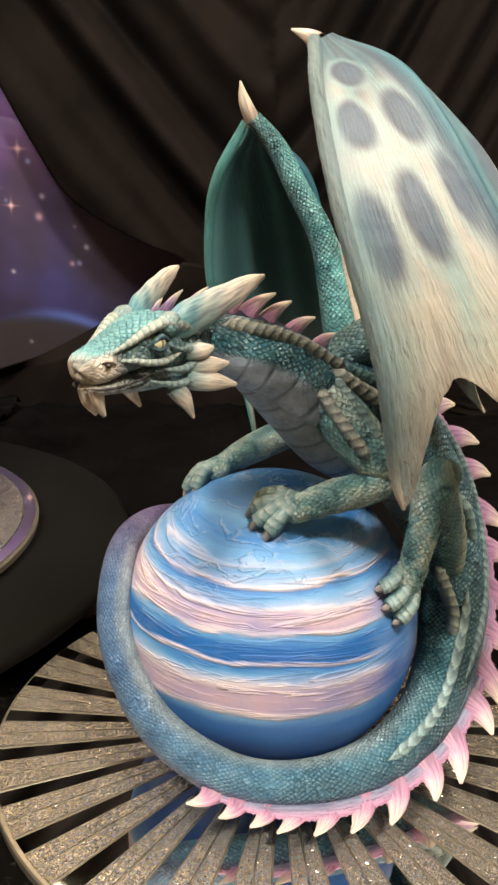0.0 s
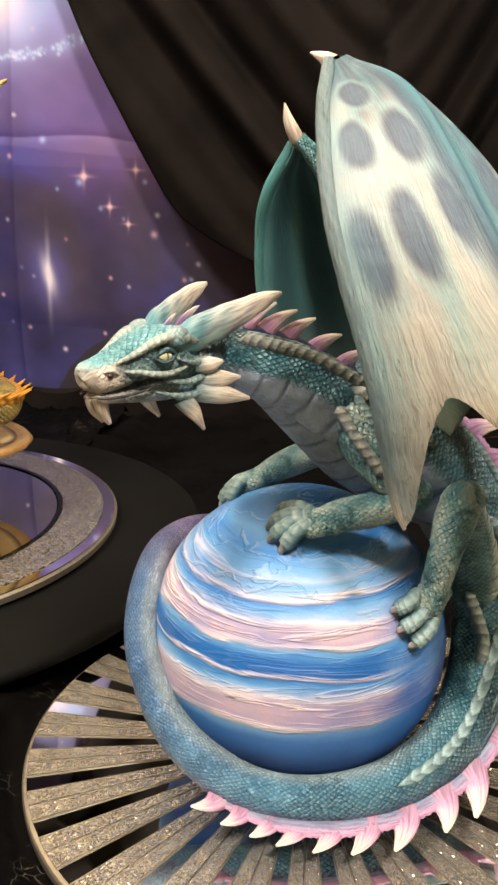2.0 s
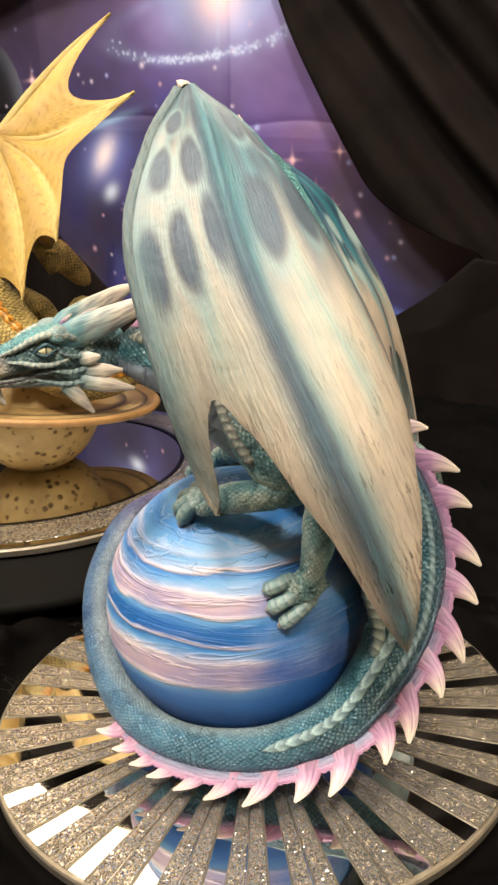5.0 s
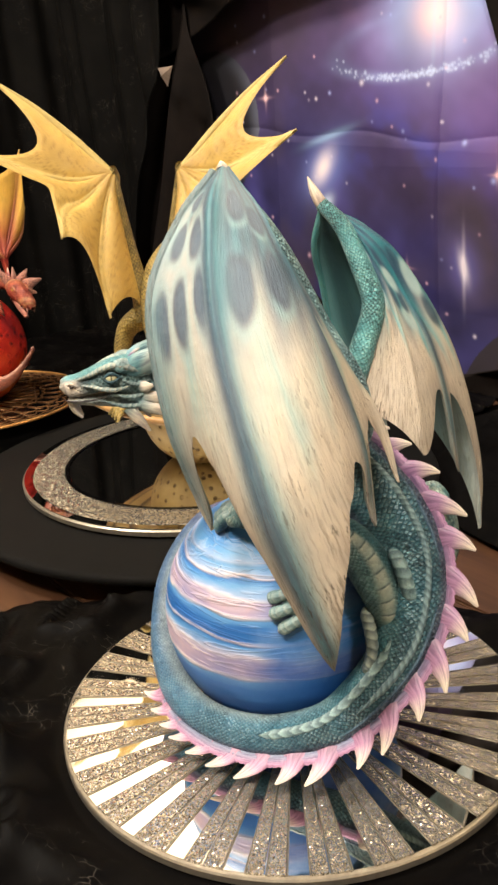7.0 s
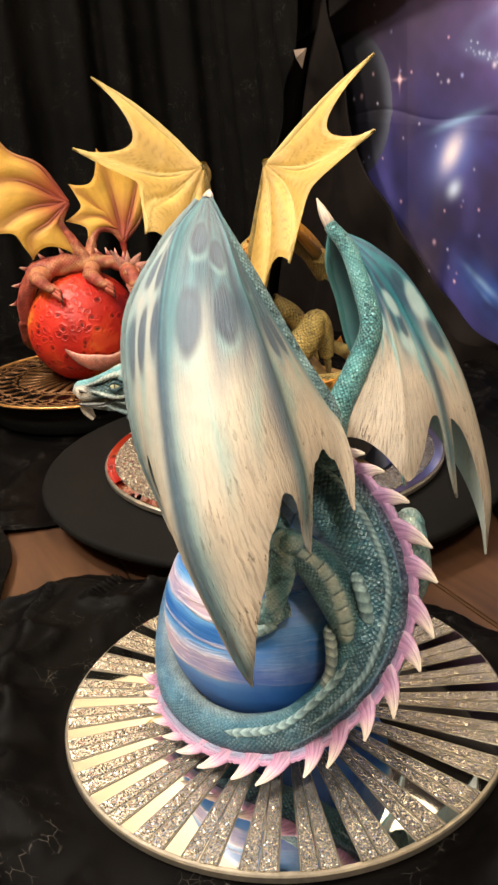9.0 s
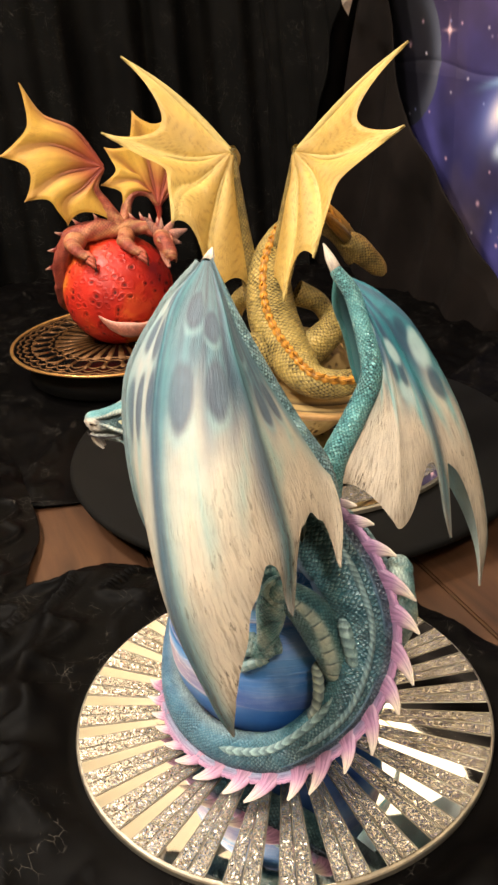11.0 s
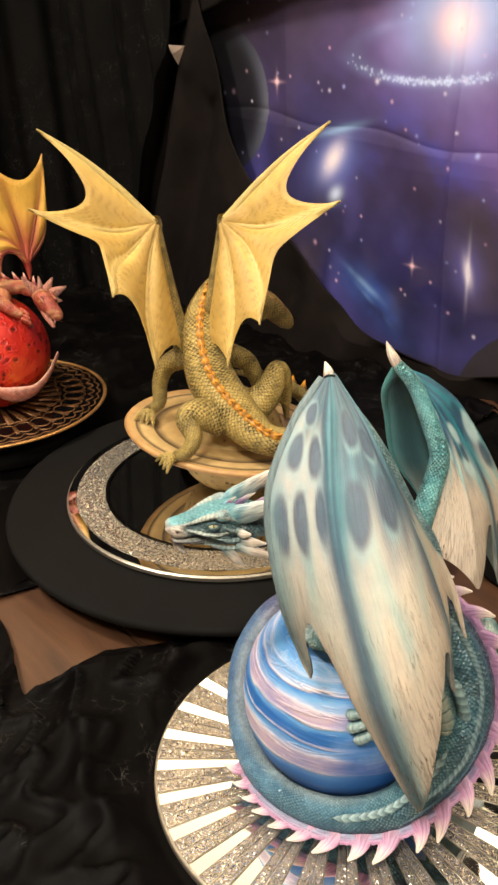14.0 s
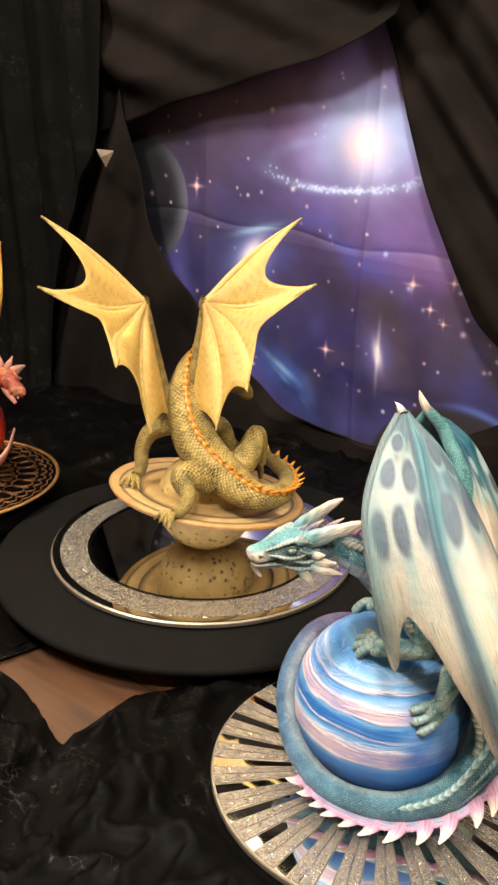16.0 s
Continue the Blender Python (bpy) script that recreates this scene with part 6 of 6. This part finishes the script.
GB = [(0.050, 0.092, 0.200), (0.030, 0.085, 0.232), (0.005, 0.062, 0.250), (-0.014, 0.030, 0.242), (-0.022, 0.002, 0.214), (-0.012, -0.030, 0.172), (0.016, -0.064, 0.142), (0.046, -0.090, 0.126), (0.080, -0.078, 0.122), (0.100, -0.030, 0.120), (0.090, 0.030, 0.122), (0.050, 0.075, 0.126), (0.010, 0.088, 0.130)]
GR = [0.0105, 0.0110, 0.0120, 0.0145, 0.0210, 0.0260, 0.0240, 0.0170, 0.0130, 0.0105, 0.0085, 0.006, 0.003]
GU = [(0, 0.6, 0.9), (0, 0.4, 1), (0, 0.2, 1), (0, -0.5, 0.8), (0, -0.9, 0.4), (0, -0.8, 0.6), (-0.1, -0.6, 0.8), (0.3, -0.7, 0.7), (0.8, -0.5, 0.5), (1, -0.2, 0.5), (0.9, 0.5, 0.5), (0.5, 0.8, 0.5), (0.2, 0.9, 0.5)]
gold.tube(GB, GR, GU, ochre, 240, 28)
n = 400
P, R = spline(GB, n), spline(np.array(GR)[:, None], n)[:, 0]
T, U = unit(np.gradient(P, axis=0)), spline(GU, n)
U = unit(U - T * (U * T).sum(1, keepdims=True))
for i in range(14, 380, 9):
    h = 0.0085 * (1.2 if i > 200 else 1.0)
    gold.spike(P[i] + U[i] * R[i] * 0.85, P[i] + U[i] * (R[i] + h) + T[i] * h * 0.8, h * 0.62, T[i], OR * 0.8, OR, (0, 0, 0), 0.4, 7, 8)
gold.tube(P[10:330:8] + U[10:330:8] * R[10:330:8][:, None] * 0.94, np.concatenate([[0.001], np.full(38, 0.0032), [0.001]]), U[10:330:8], lambda s, a: mixc(OR * 0.35, OR * 0.85, 0.5 + 0.5 * math.sin(s * 320)), 260, 12, 2, 1.3, 0, lambda s, a: 1 + 0.14 * np.sin(s * 320))
# head, pointing away over the planet
gold.tube([(0.040, 0.085, 0.222), (0.050, 0.092, 0.214), (0.062, 0.098, 0.202), (0.074, 0.104, 0.188), (0.080, 0.107, 0.180)], [0.0120, 0.0150, 0.0130, 0.0105, 0.0050], (0.4, 0.3, 0.9), lambda s, a: mixc(ochre(s, a), OR * 0.8, 0.6 * smooth(math.cos(a), 0.3, 0.9)), 40, 20, 0, 0.9)
for k in (1, -1):
    gold.tube([(0.044, 0.088 + 0.008 * k, 0.226), (0.030, 0.081 + 0.014 * k, 0.246), (0.014, 0.072 + 0.019 * k, 0.268)], [0.0065, 0.0052, 0.0008], (0, 0, 1), lambda s, a: mixc(OCD, OR, s), 16, 10, 2)
    gold.tube([(0.060, 0.098 + 0.008 * k, 0.208), (0.050, 0.092 + 0.012 * k, 0.216), (0.038, 0.086 + 0.014 * k, 0.220)], [0.002, 0.003, 0.001], (0, 0, 1), ochre, 12, 8)
# legs
for pts, rr in (([(-0.040, 0.004, 0.185), (-0.062, 0.010, 0.172), (-0.072, 0.014, 0.150), (-0.074, 0.010, 0.128), (-0.082, -0.002, 0.122)], [0.014, 0.011, 0.009, 0.008, 0.006]),
                ([(0.004, 0.008, 0.185), (0.026, 0.016, 0.172), (0.036, 0.024, 0.150), (0.038, 0.034, 0.134)], [0.014, 0.011, 0.009, 0.007]),
                ([(0.000, -0.066, 0.138), (-0.022, -0.070, 0.148), (-0.036, -0.076, 0.146), (-0.030, -0.088, 0.130), (-0.036, -0.100, 0.120), (-0.048, -0.106, 0.117)], [0.018, 0.017, 0.013, 0.0095, 0.0075, 0.006]),
                ([(0.030, -0.050, 0.140), (0.050, -0.036, 0.158), (0.060, -0.026, 0.176), (0.066, -0.020, 0.160), (0.068, -0.018, 0.136)], [0.018, 0.016, 0.012, 0.010, 0.007])):
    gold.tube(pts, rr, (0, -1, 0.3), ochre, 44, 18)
    e, d = np.array(pts[-1]), unit(np.array(pts[-1]) - np.array(pts[-2]))
    for w in (-0.9, -0.3, 0.3, 0.9):
        q = np.cross(d, (0, 0, 1.0)) * w
        gold.tube([e, e + (d + q) * 0.010 + np.array((0, 0, 0.002)), e + (d + q) * 0.017 - np.array((0, 0, 0.004))], [0.004, 0.0034, 0.001], (0, 0, 1), ochre, 10, 8)


def gold_notch(i, f):
    return 1 - (0.40, 0.36, 0.22, 0.16)[i] * math.sin(math.pi * min(1, max(0, f))) ** 0.7


def gold_shaded_paint(u, v, reach):
    # Olive darkening between the fingers puts the hollows' shade into the colour.
    c = mixc(mixc(OCL, np.array(lin(206, 166, 74)), 0.55), np.array(lin(162, 128, 58)), 0.08 + 0.50 * math.sin(math.pi * (u % 1)) ** 2)
    near = abs(u - round(u))
    # Ribs paled as a highlight put into the colour.
    c = mixc(c, np.array(lin(226, 206, 140)), 0.6 * math.exp(-(near / 0.08) ** 2))
    c = mixc(c, np.array(lin(150, 122, 62)), 0.45 * (1 - smooth(v, 0.05, 0.25)))
    return mixc(c, np.array(lin(128, 88, 38)), 0.60 * math.sin(v * 44 + 11 * (u % 1 - 0.5) ** 2 + 1.6 * math.sin(u * 9) + 0.5 * math.sin(u * 31)) ** 16 * (0.5 + 0.5 * math.sin(u * 17 + v * 13)))


def gold_under(u, v):
    # Under face: the same colours, dimmed by fixed factors.
    return gold_shaded_paint(u, v, 1.0) * np.array((0.92, 0.88, 0.80))


for grid in gold.v:
    grid[:, 0] -= 0.006
for k in (1, -1):
    fingers = [[(0.036, 0.024, 0.325), (0.072, 0.028, 0.362), (0.108, 0.026, 0.394), (0.146, 0.018, 0.423)],
               [(0.036, 0.024, 0.325), (0.074, 0.008, 0.322), (0.112, -0.014, 0.334), (0.152, -0.034, 0.356)],
               [(0.036, 0.024, 0.325), (0.062, -0.004, 0.302), (0.073, -0.034, 0.282), (0.072, -0.057, 0.254)],
               [(0.036, 0.024, 0.325), (0.044, -0.004, 0.284), (0.046, -0.034, 0.238), (0.037, -0.051, 0.193)],
               [(0.036, 0.024, 0.325), (0.028, 0.012, 0.280), (0.018, 0.002, 0.230), (0.010, -0.010, 0.186)]]
    if k > 0:
        fingers[2][2:] = [(0.074, -0.036, 0.272), (0.071, -0.058, 0.240)]
    else:
        fingers[2][2:] = [(0.075, -0.032, 0.296), (0.074, -0.056, 0.272)]
    ribs = [[(OFF + k * p[0], p[1], p[2]) for p in f] for f in fingers]
    wing(gold, ribs, gold_notch, gold_shaded_paint, 0.003, -k, gold_under, 24, 60, 0.0040, (1, 1), 0.0060)
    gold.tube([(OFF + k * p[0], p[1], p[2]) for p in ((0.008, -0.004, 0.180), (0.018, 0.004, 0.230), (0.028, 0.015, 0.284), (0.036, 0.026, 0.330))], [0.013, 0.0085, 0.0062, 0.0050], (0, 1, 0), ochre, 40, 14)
    for f, r in zip(ribs[:4], (0.0050, 0.0038, 0.003, 0.003)):
        gold.tube(f, [r, r * 0.9, r * 0.7, 0.0010], (0, 1, 0), lambda s, a: mixc(OC, OCL, 0.6 + 0.4 * math.cos(a)), 30, 12, 1, 1, 0.3)
    gold.tube([(OFF + k * p[0], p[1], p[2]) for p in ((0.035, 0.024, 0.330), (0.034, 0.036, 0.318), (0.043, 0.046, 0.296))], [0.0052, 0.0042, 0.0008], (0, 1, 0), lambda s, a: mixc(OC, OCL, s), 16, 10, 2)
GOLD_POSE = pose(-0.363, 0.188, TABLE_Z + 0.0478, 0, 0, 49.5)
ob = gold.made("dragon_statue", [GOLD_SKIN, GOLD_WING, HORN])
for v in ob.data.vertices:
    v.co.z -= TABLE_Z + 0.0478
ob.matrix_basis = GOLD_POSE
tagged(ob, "ochre yellow resin dragon with raised wings on a ringed planet", "statue", group="dragon statues")


def pitted_material():
    k = Mat("pitted_stone_paint", 0.5)
    o = k.obj()
    cells = k.voronoi(o, 120).outputs["Distance"]
    pit = k.ramp(cells, [(0.18, (0,) * 3), (0.34, (1,) * 3)])
    some = k.ramp(k.noise(o, 40, 2).outputs["Fac"], [(0.42, (1,) * 3), (0.5, (0,) * 3)])
    depth = k.math("MAXIMUM", pit, some)
    c = k.mix(depth, lin(104, 80, 46), k.ramp(k.noise(o, 30, 4).outputs["Fac"], [(0.3, lin(142, 116, 70)), (0.7, lin(186, 160, 104))]))
    k.base(c)
    k.bump(depth, 0.7, 0.002)
    return k.m


def ring_material():
    k = Mat("grooved_ring_paint", 0.4)
    o = k.obj()
    ln = k.t.nodes.new("ShaderNodeVectorMath")
    ln.operation = "LENGTH"
    k.link(k.mapped(o, (1, 1, 0)), ln.inputs[0])
    r = k.math("MULTIPLY", ln.outputs["Value"], 8.0)
    c = k.ramp(r, [(0.45, lin(150, 118, 70)), (0.62, lin(196, 164, 108)), (0.70, lin(70, 52, 40)), (0.715, lin(190, 158, 104)), (0.82, lin(206, 176, 120)), (0.86, lin(84, 62, 46)), (0.875, lin(196, 162, 108)), (0.97, lin(176, 134, 84))])
    k.base(k.mix(1.0, c, k.ramp(k.noise(o, 60, 4).outputs["Fac"], [(0.3, (0.8,) * 3), (0.7, (1.1,) * 3)]), "MULTIPLY"))
    k.bump(k.math("ADD", r, k.noise(o, 300, 2).outputs["Fac"]), 0.2, 0.001)
    return k.m


PITTED, RING = pitted_material(), ring_material()
stone = tagged(new("ringed_planet"), "tan pitted resin planet with a flat tilted ring", "planet ornament")
stone.matrix_basis = GOLD_POSE
prof = [(0.0, 0.0)] + [(0.062 * math.sin(t), 0.056 - 0.062 * math.cos(t)) for t in np.linspace(0.45, math.pi, 30)]
part("globe", lathe([(max(r, 0), max(z, 0.0)) for r, z in prof], 72, (0.0, 0.0, 0.0)), PITTED, stone)
ring = part("ring", lathe([(0.058, -0.004), (0.100, -0.005), (0.118, -0.002), (0.121, 0.002), (0.118, 0.005), (0.112, 0.003), (0.085, 0.001), (0.06, 0.002)], 96), RING, stone, "flat grooved ring")
ring.matrix_basis = pose(0.0, 0.0, 0.066, -3, 8, 0)

# ---- the red dragon on its cratered planet ----
red = Clay()
RD, RP, RO, RY_, RW = (np.array(lin(*c)) for c in ((140, 40, 34), (178, 84, 62), (200, 98, 40), (232, 180, 74), (232, 180, 160)))


def rose(s, a):
    c = mixc(RD * 0.75, RP, 0.5 + 0.5 * math.sin(s * 31 + 3 * math.cos(a)) * math.sin(2 * a + s * 9))
    return mixc(c, np.array(lin(216, 164, 110)), 0.75 * math.sin(s * 23 + 2 * a) ** 2 * smooth(math.sin(s * 9 + a), -0.2, 0.8))


RB = [(0.067, -0.052, 0.176), (0.066, -0.038, 0.190), (0.052, -0.020, 0.198), (0.030, -0.010, 0.199), (0.000, -0.012, 0.200), (-0.030, -0.016, 0.200), (-0.056, -0.014, 0.190), (-0.074, -0.008, 0.160), (-0.080, 0.006, 0.120), (-0.078, 0.040, 0.085), (-0.050, 0.073, 0.070), (0.0, 0.086, 0.062), (0.05, 0.072, 0.06), (0.084, 0.030, 0.070)]
RR = [0.0075, 0.0085, 0.0095, 0.0110, 0.0130, 0.0145, 0.0140, 0.0110, 0.0095, 0.0100, 0.009, 0.008, 0.006, 0.002]
red.tube(RB, RR, (0, -0.5, 1), rose, 200, 26, 0, 1, 0.6, lambda s, a: 1 + 0.10 * np.sin(s * 60) * np.sin(2 * a + 1) + 0.05 * np.sin(s * 110 + 3 * a))
n = 300
P, R = spline(RB, n), spline(np.array(RR)[:, None], n)[:, 0]
T = unit(np.gradient(P, axis=0))
U = unit(P - np.array((0, 0, 0.11)))
U = unit(U - T * (U * T).sum(1, keepdims=True))
for i in (34, 44, 54, 66, 104, 122, 138, 152, 166):
    red.spike(P[i] + U[i] * R[i] * 0.8, P[i] + U[i] * (R[i] + 0.010) + T[i] * 0.006, 0.0055, T[i], RD, RW, (0, 0, 0), 0.4, 9, 10)
# head with a short open muzzle, a fan of horns and two forelegs with dark claws
red.tube([(0.064, -0.038, 0.192), (0.068, -0.050, 0.188), (0.073, -0.064, 0.180), (0.078, -0.078, 0.171), (0.080, -0.084, 0.166)], [0.0085, 0.0130, 0.0110, 0.0085, 0.0030], (0.2, -0.7, 0.6), rose, 36, 20, 0, 0.95, 0.5)
red.tube([(0.068, -0.048, 0.178), (0.070, -0.060, 0.166), (0.073, -0.072, 0.154)], [0.0080, 0.0065, 0.0025], (0.2, -0.7, 0.6), lambda s, a: mixc(RP, RW, 0.4), 20, 14, 0, 0.9, 0.3)
for x1, y1, z1, r in ((0.104, -0.040, 0.196, 0.0090), (0.088, -0.036, 0.210, 0.0085), (0.070, -0.034, 0.214, 0.0080), (0.048, -0.032, 0.216, 0.0070), (0.094, -0.048, 0.180, 0.0065)):
    red.tube([(0.068, -0.046, 0.186), ((0.068 + x1) / 2, (y1 - 0.05) / 2, (z1 + 0.188) / 2), (x1, y1, z1)], [r, r * 0.85, 0.0012], (0, 0, 1), lambda s, a: mixc(RD, RW, 0.2 + 0.6 * s), 16, 10, 0, 0.6)
for x, w in ((-0.050, 0.016), (0.020, 0.012)):
    red.ball((x, -0.028, 0.190), (w, 0.016, 0.014), lambda d: mixc(RD, np.array(lin(212, 140, 92)), 0.45 + 0.5 * d[2]), None, 16, 20, 0, 0.5)
    red.tube([(x - 0.006, -0.036, 0.190), (x + 0.004, -0.052, 0.182), (x + 0.016, -0.062, 0.174)], [0.0095, 0.0080, 0.0050], (0, -1, 0), rose, 24, 14, 0, 1, 0.5)
    for q in (-0.005, 0.0, 0.005):
        red.tube([(x + 0.014, -0.060 + q * 0.6, 0.176 + q), (x + 0.022, -0.065 + q * 0.6, 0.170 + q), (x + 0.026, -0.068 + q * 0.6, 0.163 + q)], [0.0036, 0.0030, 0.0006], (0, -1, 0), lambda s, a: mixc(RP, np.array(lin(30, 20, 18)), smooth(s, 0.55, 0.8)), 12, 8, 0, 1, 0.2)
red.tube([(0.069, -0.054, 0.178), (0.073, -0.064, 0.170), (0.076, -0.072, 0.164)], [0.0060, 0.0060, 0.0020], (0.2, -0.7, 0.6), lambda s, a: np.array(lin(60, 16, 14)), 16, 12, 0, 0.9, 0)
for side in (1, -1):
    c = np.array((0.071, -0.058, 0.1885)) + side * np.array((0.0088, 0.0030, 0.0))
    red.ball(c, (0.0024, 0.0024, 0.0022), lin(190, 150, 60), None, 10, 12, 0, 0)
    red.tube([c + np.array((-0.002, 0.008, 0.002)), c + np.array((0.0, 0.0, 0.0040)), c + np.array((0.002, -0.008, -0.001))], [0.0016, 0.0028, 0.0010], (0, 0, 1), rose, 16, 10, 0, 1, 0.3)
    for q in (0.0, 0.5, 1.0):
        f = np.array((0.074, -0.066, 0.174)) + q * np.array((0.004, -0.012, -0.007)) + side * np.array((0.0070, 0.0025, 0)) * (1 - 0.35 * q)
        red.tube([f, f + np.array((0.0, 0.0, -0.0035)), f + np.array((0.0, 0.001, -0.0065))], [0.0016, 0.0012, 0.0003], (0, -1, 0), lambda s, a: RW, 8, 8, 2)
# the flat leaf at the end of the tail lies across the front of the ball
red.tube([(-0.034, -0.068, 0.098), (-0.014, -0.082, 0.084), (0.010, -0.088, 0.077), (0.034, -0.084, 0.078), (0.058, -0.070, 0.090), (0.080, -0.044, 0.106)], [0.0006, 0.0080, 0.0125, 0.0085, 0.0060, 0.0045], (0, -0.30, 0.95), lambda s, a: mixc(RP, RW, 0.25 + 0.6 * math.cos(a) ** 2), 60, 16, 0, 0.4, 0.3)


def red_paint(u, v, reach):
    c = mixc(np.array(lin(168, 74, 44)), np.array(lin(230, 182, 76)), smooth(v, 0.10, 0.60))
    near = abs(u - round(u))
    return mixc(c, np.array(lin(142, 54, 46)), 0.9 * math.exp(-(near / (0.26 - 0.14 * v)) ** 2) * (1 - 0.75 * v ** 1.5) + 0.22 * (1 - v) * math.sin(u * 13 + 3 * v) ** 4)


def red_notch(i, f):
    return 1 - 0.22 * math.sin(math.pi * min(1, max(0, f))) ** 0.8


WL, WR = (-0.001, 0.006, 0.281), (0.070, 0.020, 0.220)
LW = [[WL, (-0.031, 0.004, 0.330), (-0.070, -0.004, 0.353), (-0.092, -0.010, 0.394)], [WL, (-0.064, -0.008, 0.316), (-0.131, -0.020, 0.308)], [WL, (-0.057, -0.012, 0.277), (-0.108, -0.026, 0.249)], [WL, (-0.028, -0.010, 0.259), (-0.056, -0.018, 0.242), (-0.056, -0.020, 0.212)], [WL, (-0.016, -0.004, 0.257), (-0.004, -0.008, 0.232), (0.010, -0.010, 0.205)]]
RW_ = [[WR, (0.097, 0.030, 0.247), (0.110, 0.035, 0.285)], [WR, (0.096, 0.032, 0.290), (0.113, 0.034, 0.358)], [WR, (0.062, 0.030, 0.284), (0.048, 0.030, 0.347)], [WR, (0.040, 0.024, 0.267), (0.005, 0.022, 0.304)], [WR, (0.043, 0.018, 0.256), (-0.006, 0.012, 0.256)], [WR, (0.059, 0.018, 0.237), (0.039, 0.014, 0.240), (0.027, 0.008, 0.228), (0.020, 0.000, 0.204)]]
for ribs, k in ((LW, 1), (RW_, 1)):
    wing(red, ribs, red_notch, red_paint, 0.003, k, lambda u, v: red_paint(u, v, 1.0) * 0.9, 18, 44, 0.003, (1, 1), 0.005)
    for f in ribs:
        red.tube(f, [0.0040, 0.003, 0.0008], (0, -1, 0), lambda s, a: mixc(np.array(lin(140, 58, 46)), np.array(lin(222, 176, 104)), s ** 2), 24, 10, 1, 1, 0.2)
red.tube([(0.014, -0.010, 0.200), (-0.002, -0.006, 0.232), (-0.014, -0.002, 0.256), WL], [0.012, 0.0075, 0.0055, 0.0045], (0, -1, 0), rose, 30, 12, 0, 1, 0.5)
red.tube([(0.018, -0.004, 0.200), (0.028, 0.008, 0.230), (0.040, 0.014, 0.241), (0.058, 0.018, 0.237), WR], [0.010, 0.0065, 0.0050, 0.0046, 0.0042], (0, -1, 0), rose, 36, 12, 0, 1, 0.5)
red.tube([WR, (0.0705, 0.018, 0.210), (0.0690, 0.014, 0.197)], [0.0052, 0.0040, 0.0006], (0, -1, 0), lambda s, a: mixc(RD, RP, s), 16, 10, 2)
RED_Z = TABLE_Z + 0.05 + 0.009
RED_POSE = pose(RX + 0.002, RY + 0.008, RED_Z, 0, 0, 76.7)
ob = red.made("dragon_statue", [skin_material("crimson_scales", 380, 0.6, 0.45, 0.0014, (60, 12, 10), (226, 150, 116)), wing_material("crimson_membrane", (150, 70, 40)), HORN])
for v in ob.data.vertices:
    v.co.z -= RED_Z
ob.matrix_basis = RED_POSE
tagged(ob, "red and orange resin dragon with spread wings on a cratered planet", "statue", group="dragon statues")


def crater_material():
    k = Mat("crater_paint", 0.45)
    o = k.obj()
    d = k.voronoi(k.mix(0.016, o, k.noise(o, 34, 3).outputs["Color"], "ADD"), 84).outputs["Distance"]
    rim = k.ramp(d, [(0.0, (0.25,) * 3), (0.28, (0.35,) * 3), (0.42, (1.0,) * 3), (0.6, (0.55,) * 3)])
    glow = k.noise(o, 14, 3).outputs["Fac"]
    c = k.ramp(glow, [(0.30, lin(136, 20, 18)), (0.50, lin(198, 40, 26)), (0.60, lin(212, 70, 32)), (0.70, lin(226, 146, 48))])
    k.base(k.mix(1.0, c, k.ramp(d, [(0.10, (0.16, 0.10, 0.10)), (0.26, (0.75, 0.7, 0.7)), (0.40, (1, 1, 1))]), "MULTIPLY"))
    first = k.bump(rim, 0.5, 0.0025)
    k.bump(k.noise(o, 160, 4).outputs["Fac"], 0.4, 0.001, first)
    return k.m


ball = tagged(part("planet_ball", lathe([(max(0.0, 0.079 * math.sin(t)), max(0.0, 0.072 - 0.079 * math.cos(t))) for t in np.linspace(0.0, math.pi, 40)], 80), crater_material()), "red and orange resin planet covered in craters", "planet ornament")
ball.matrix_basis = RED_POSE
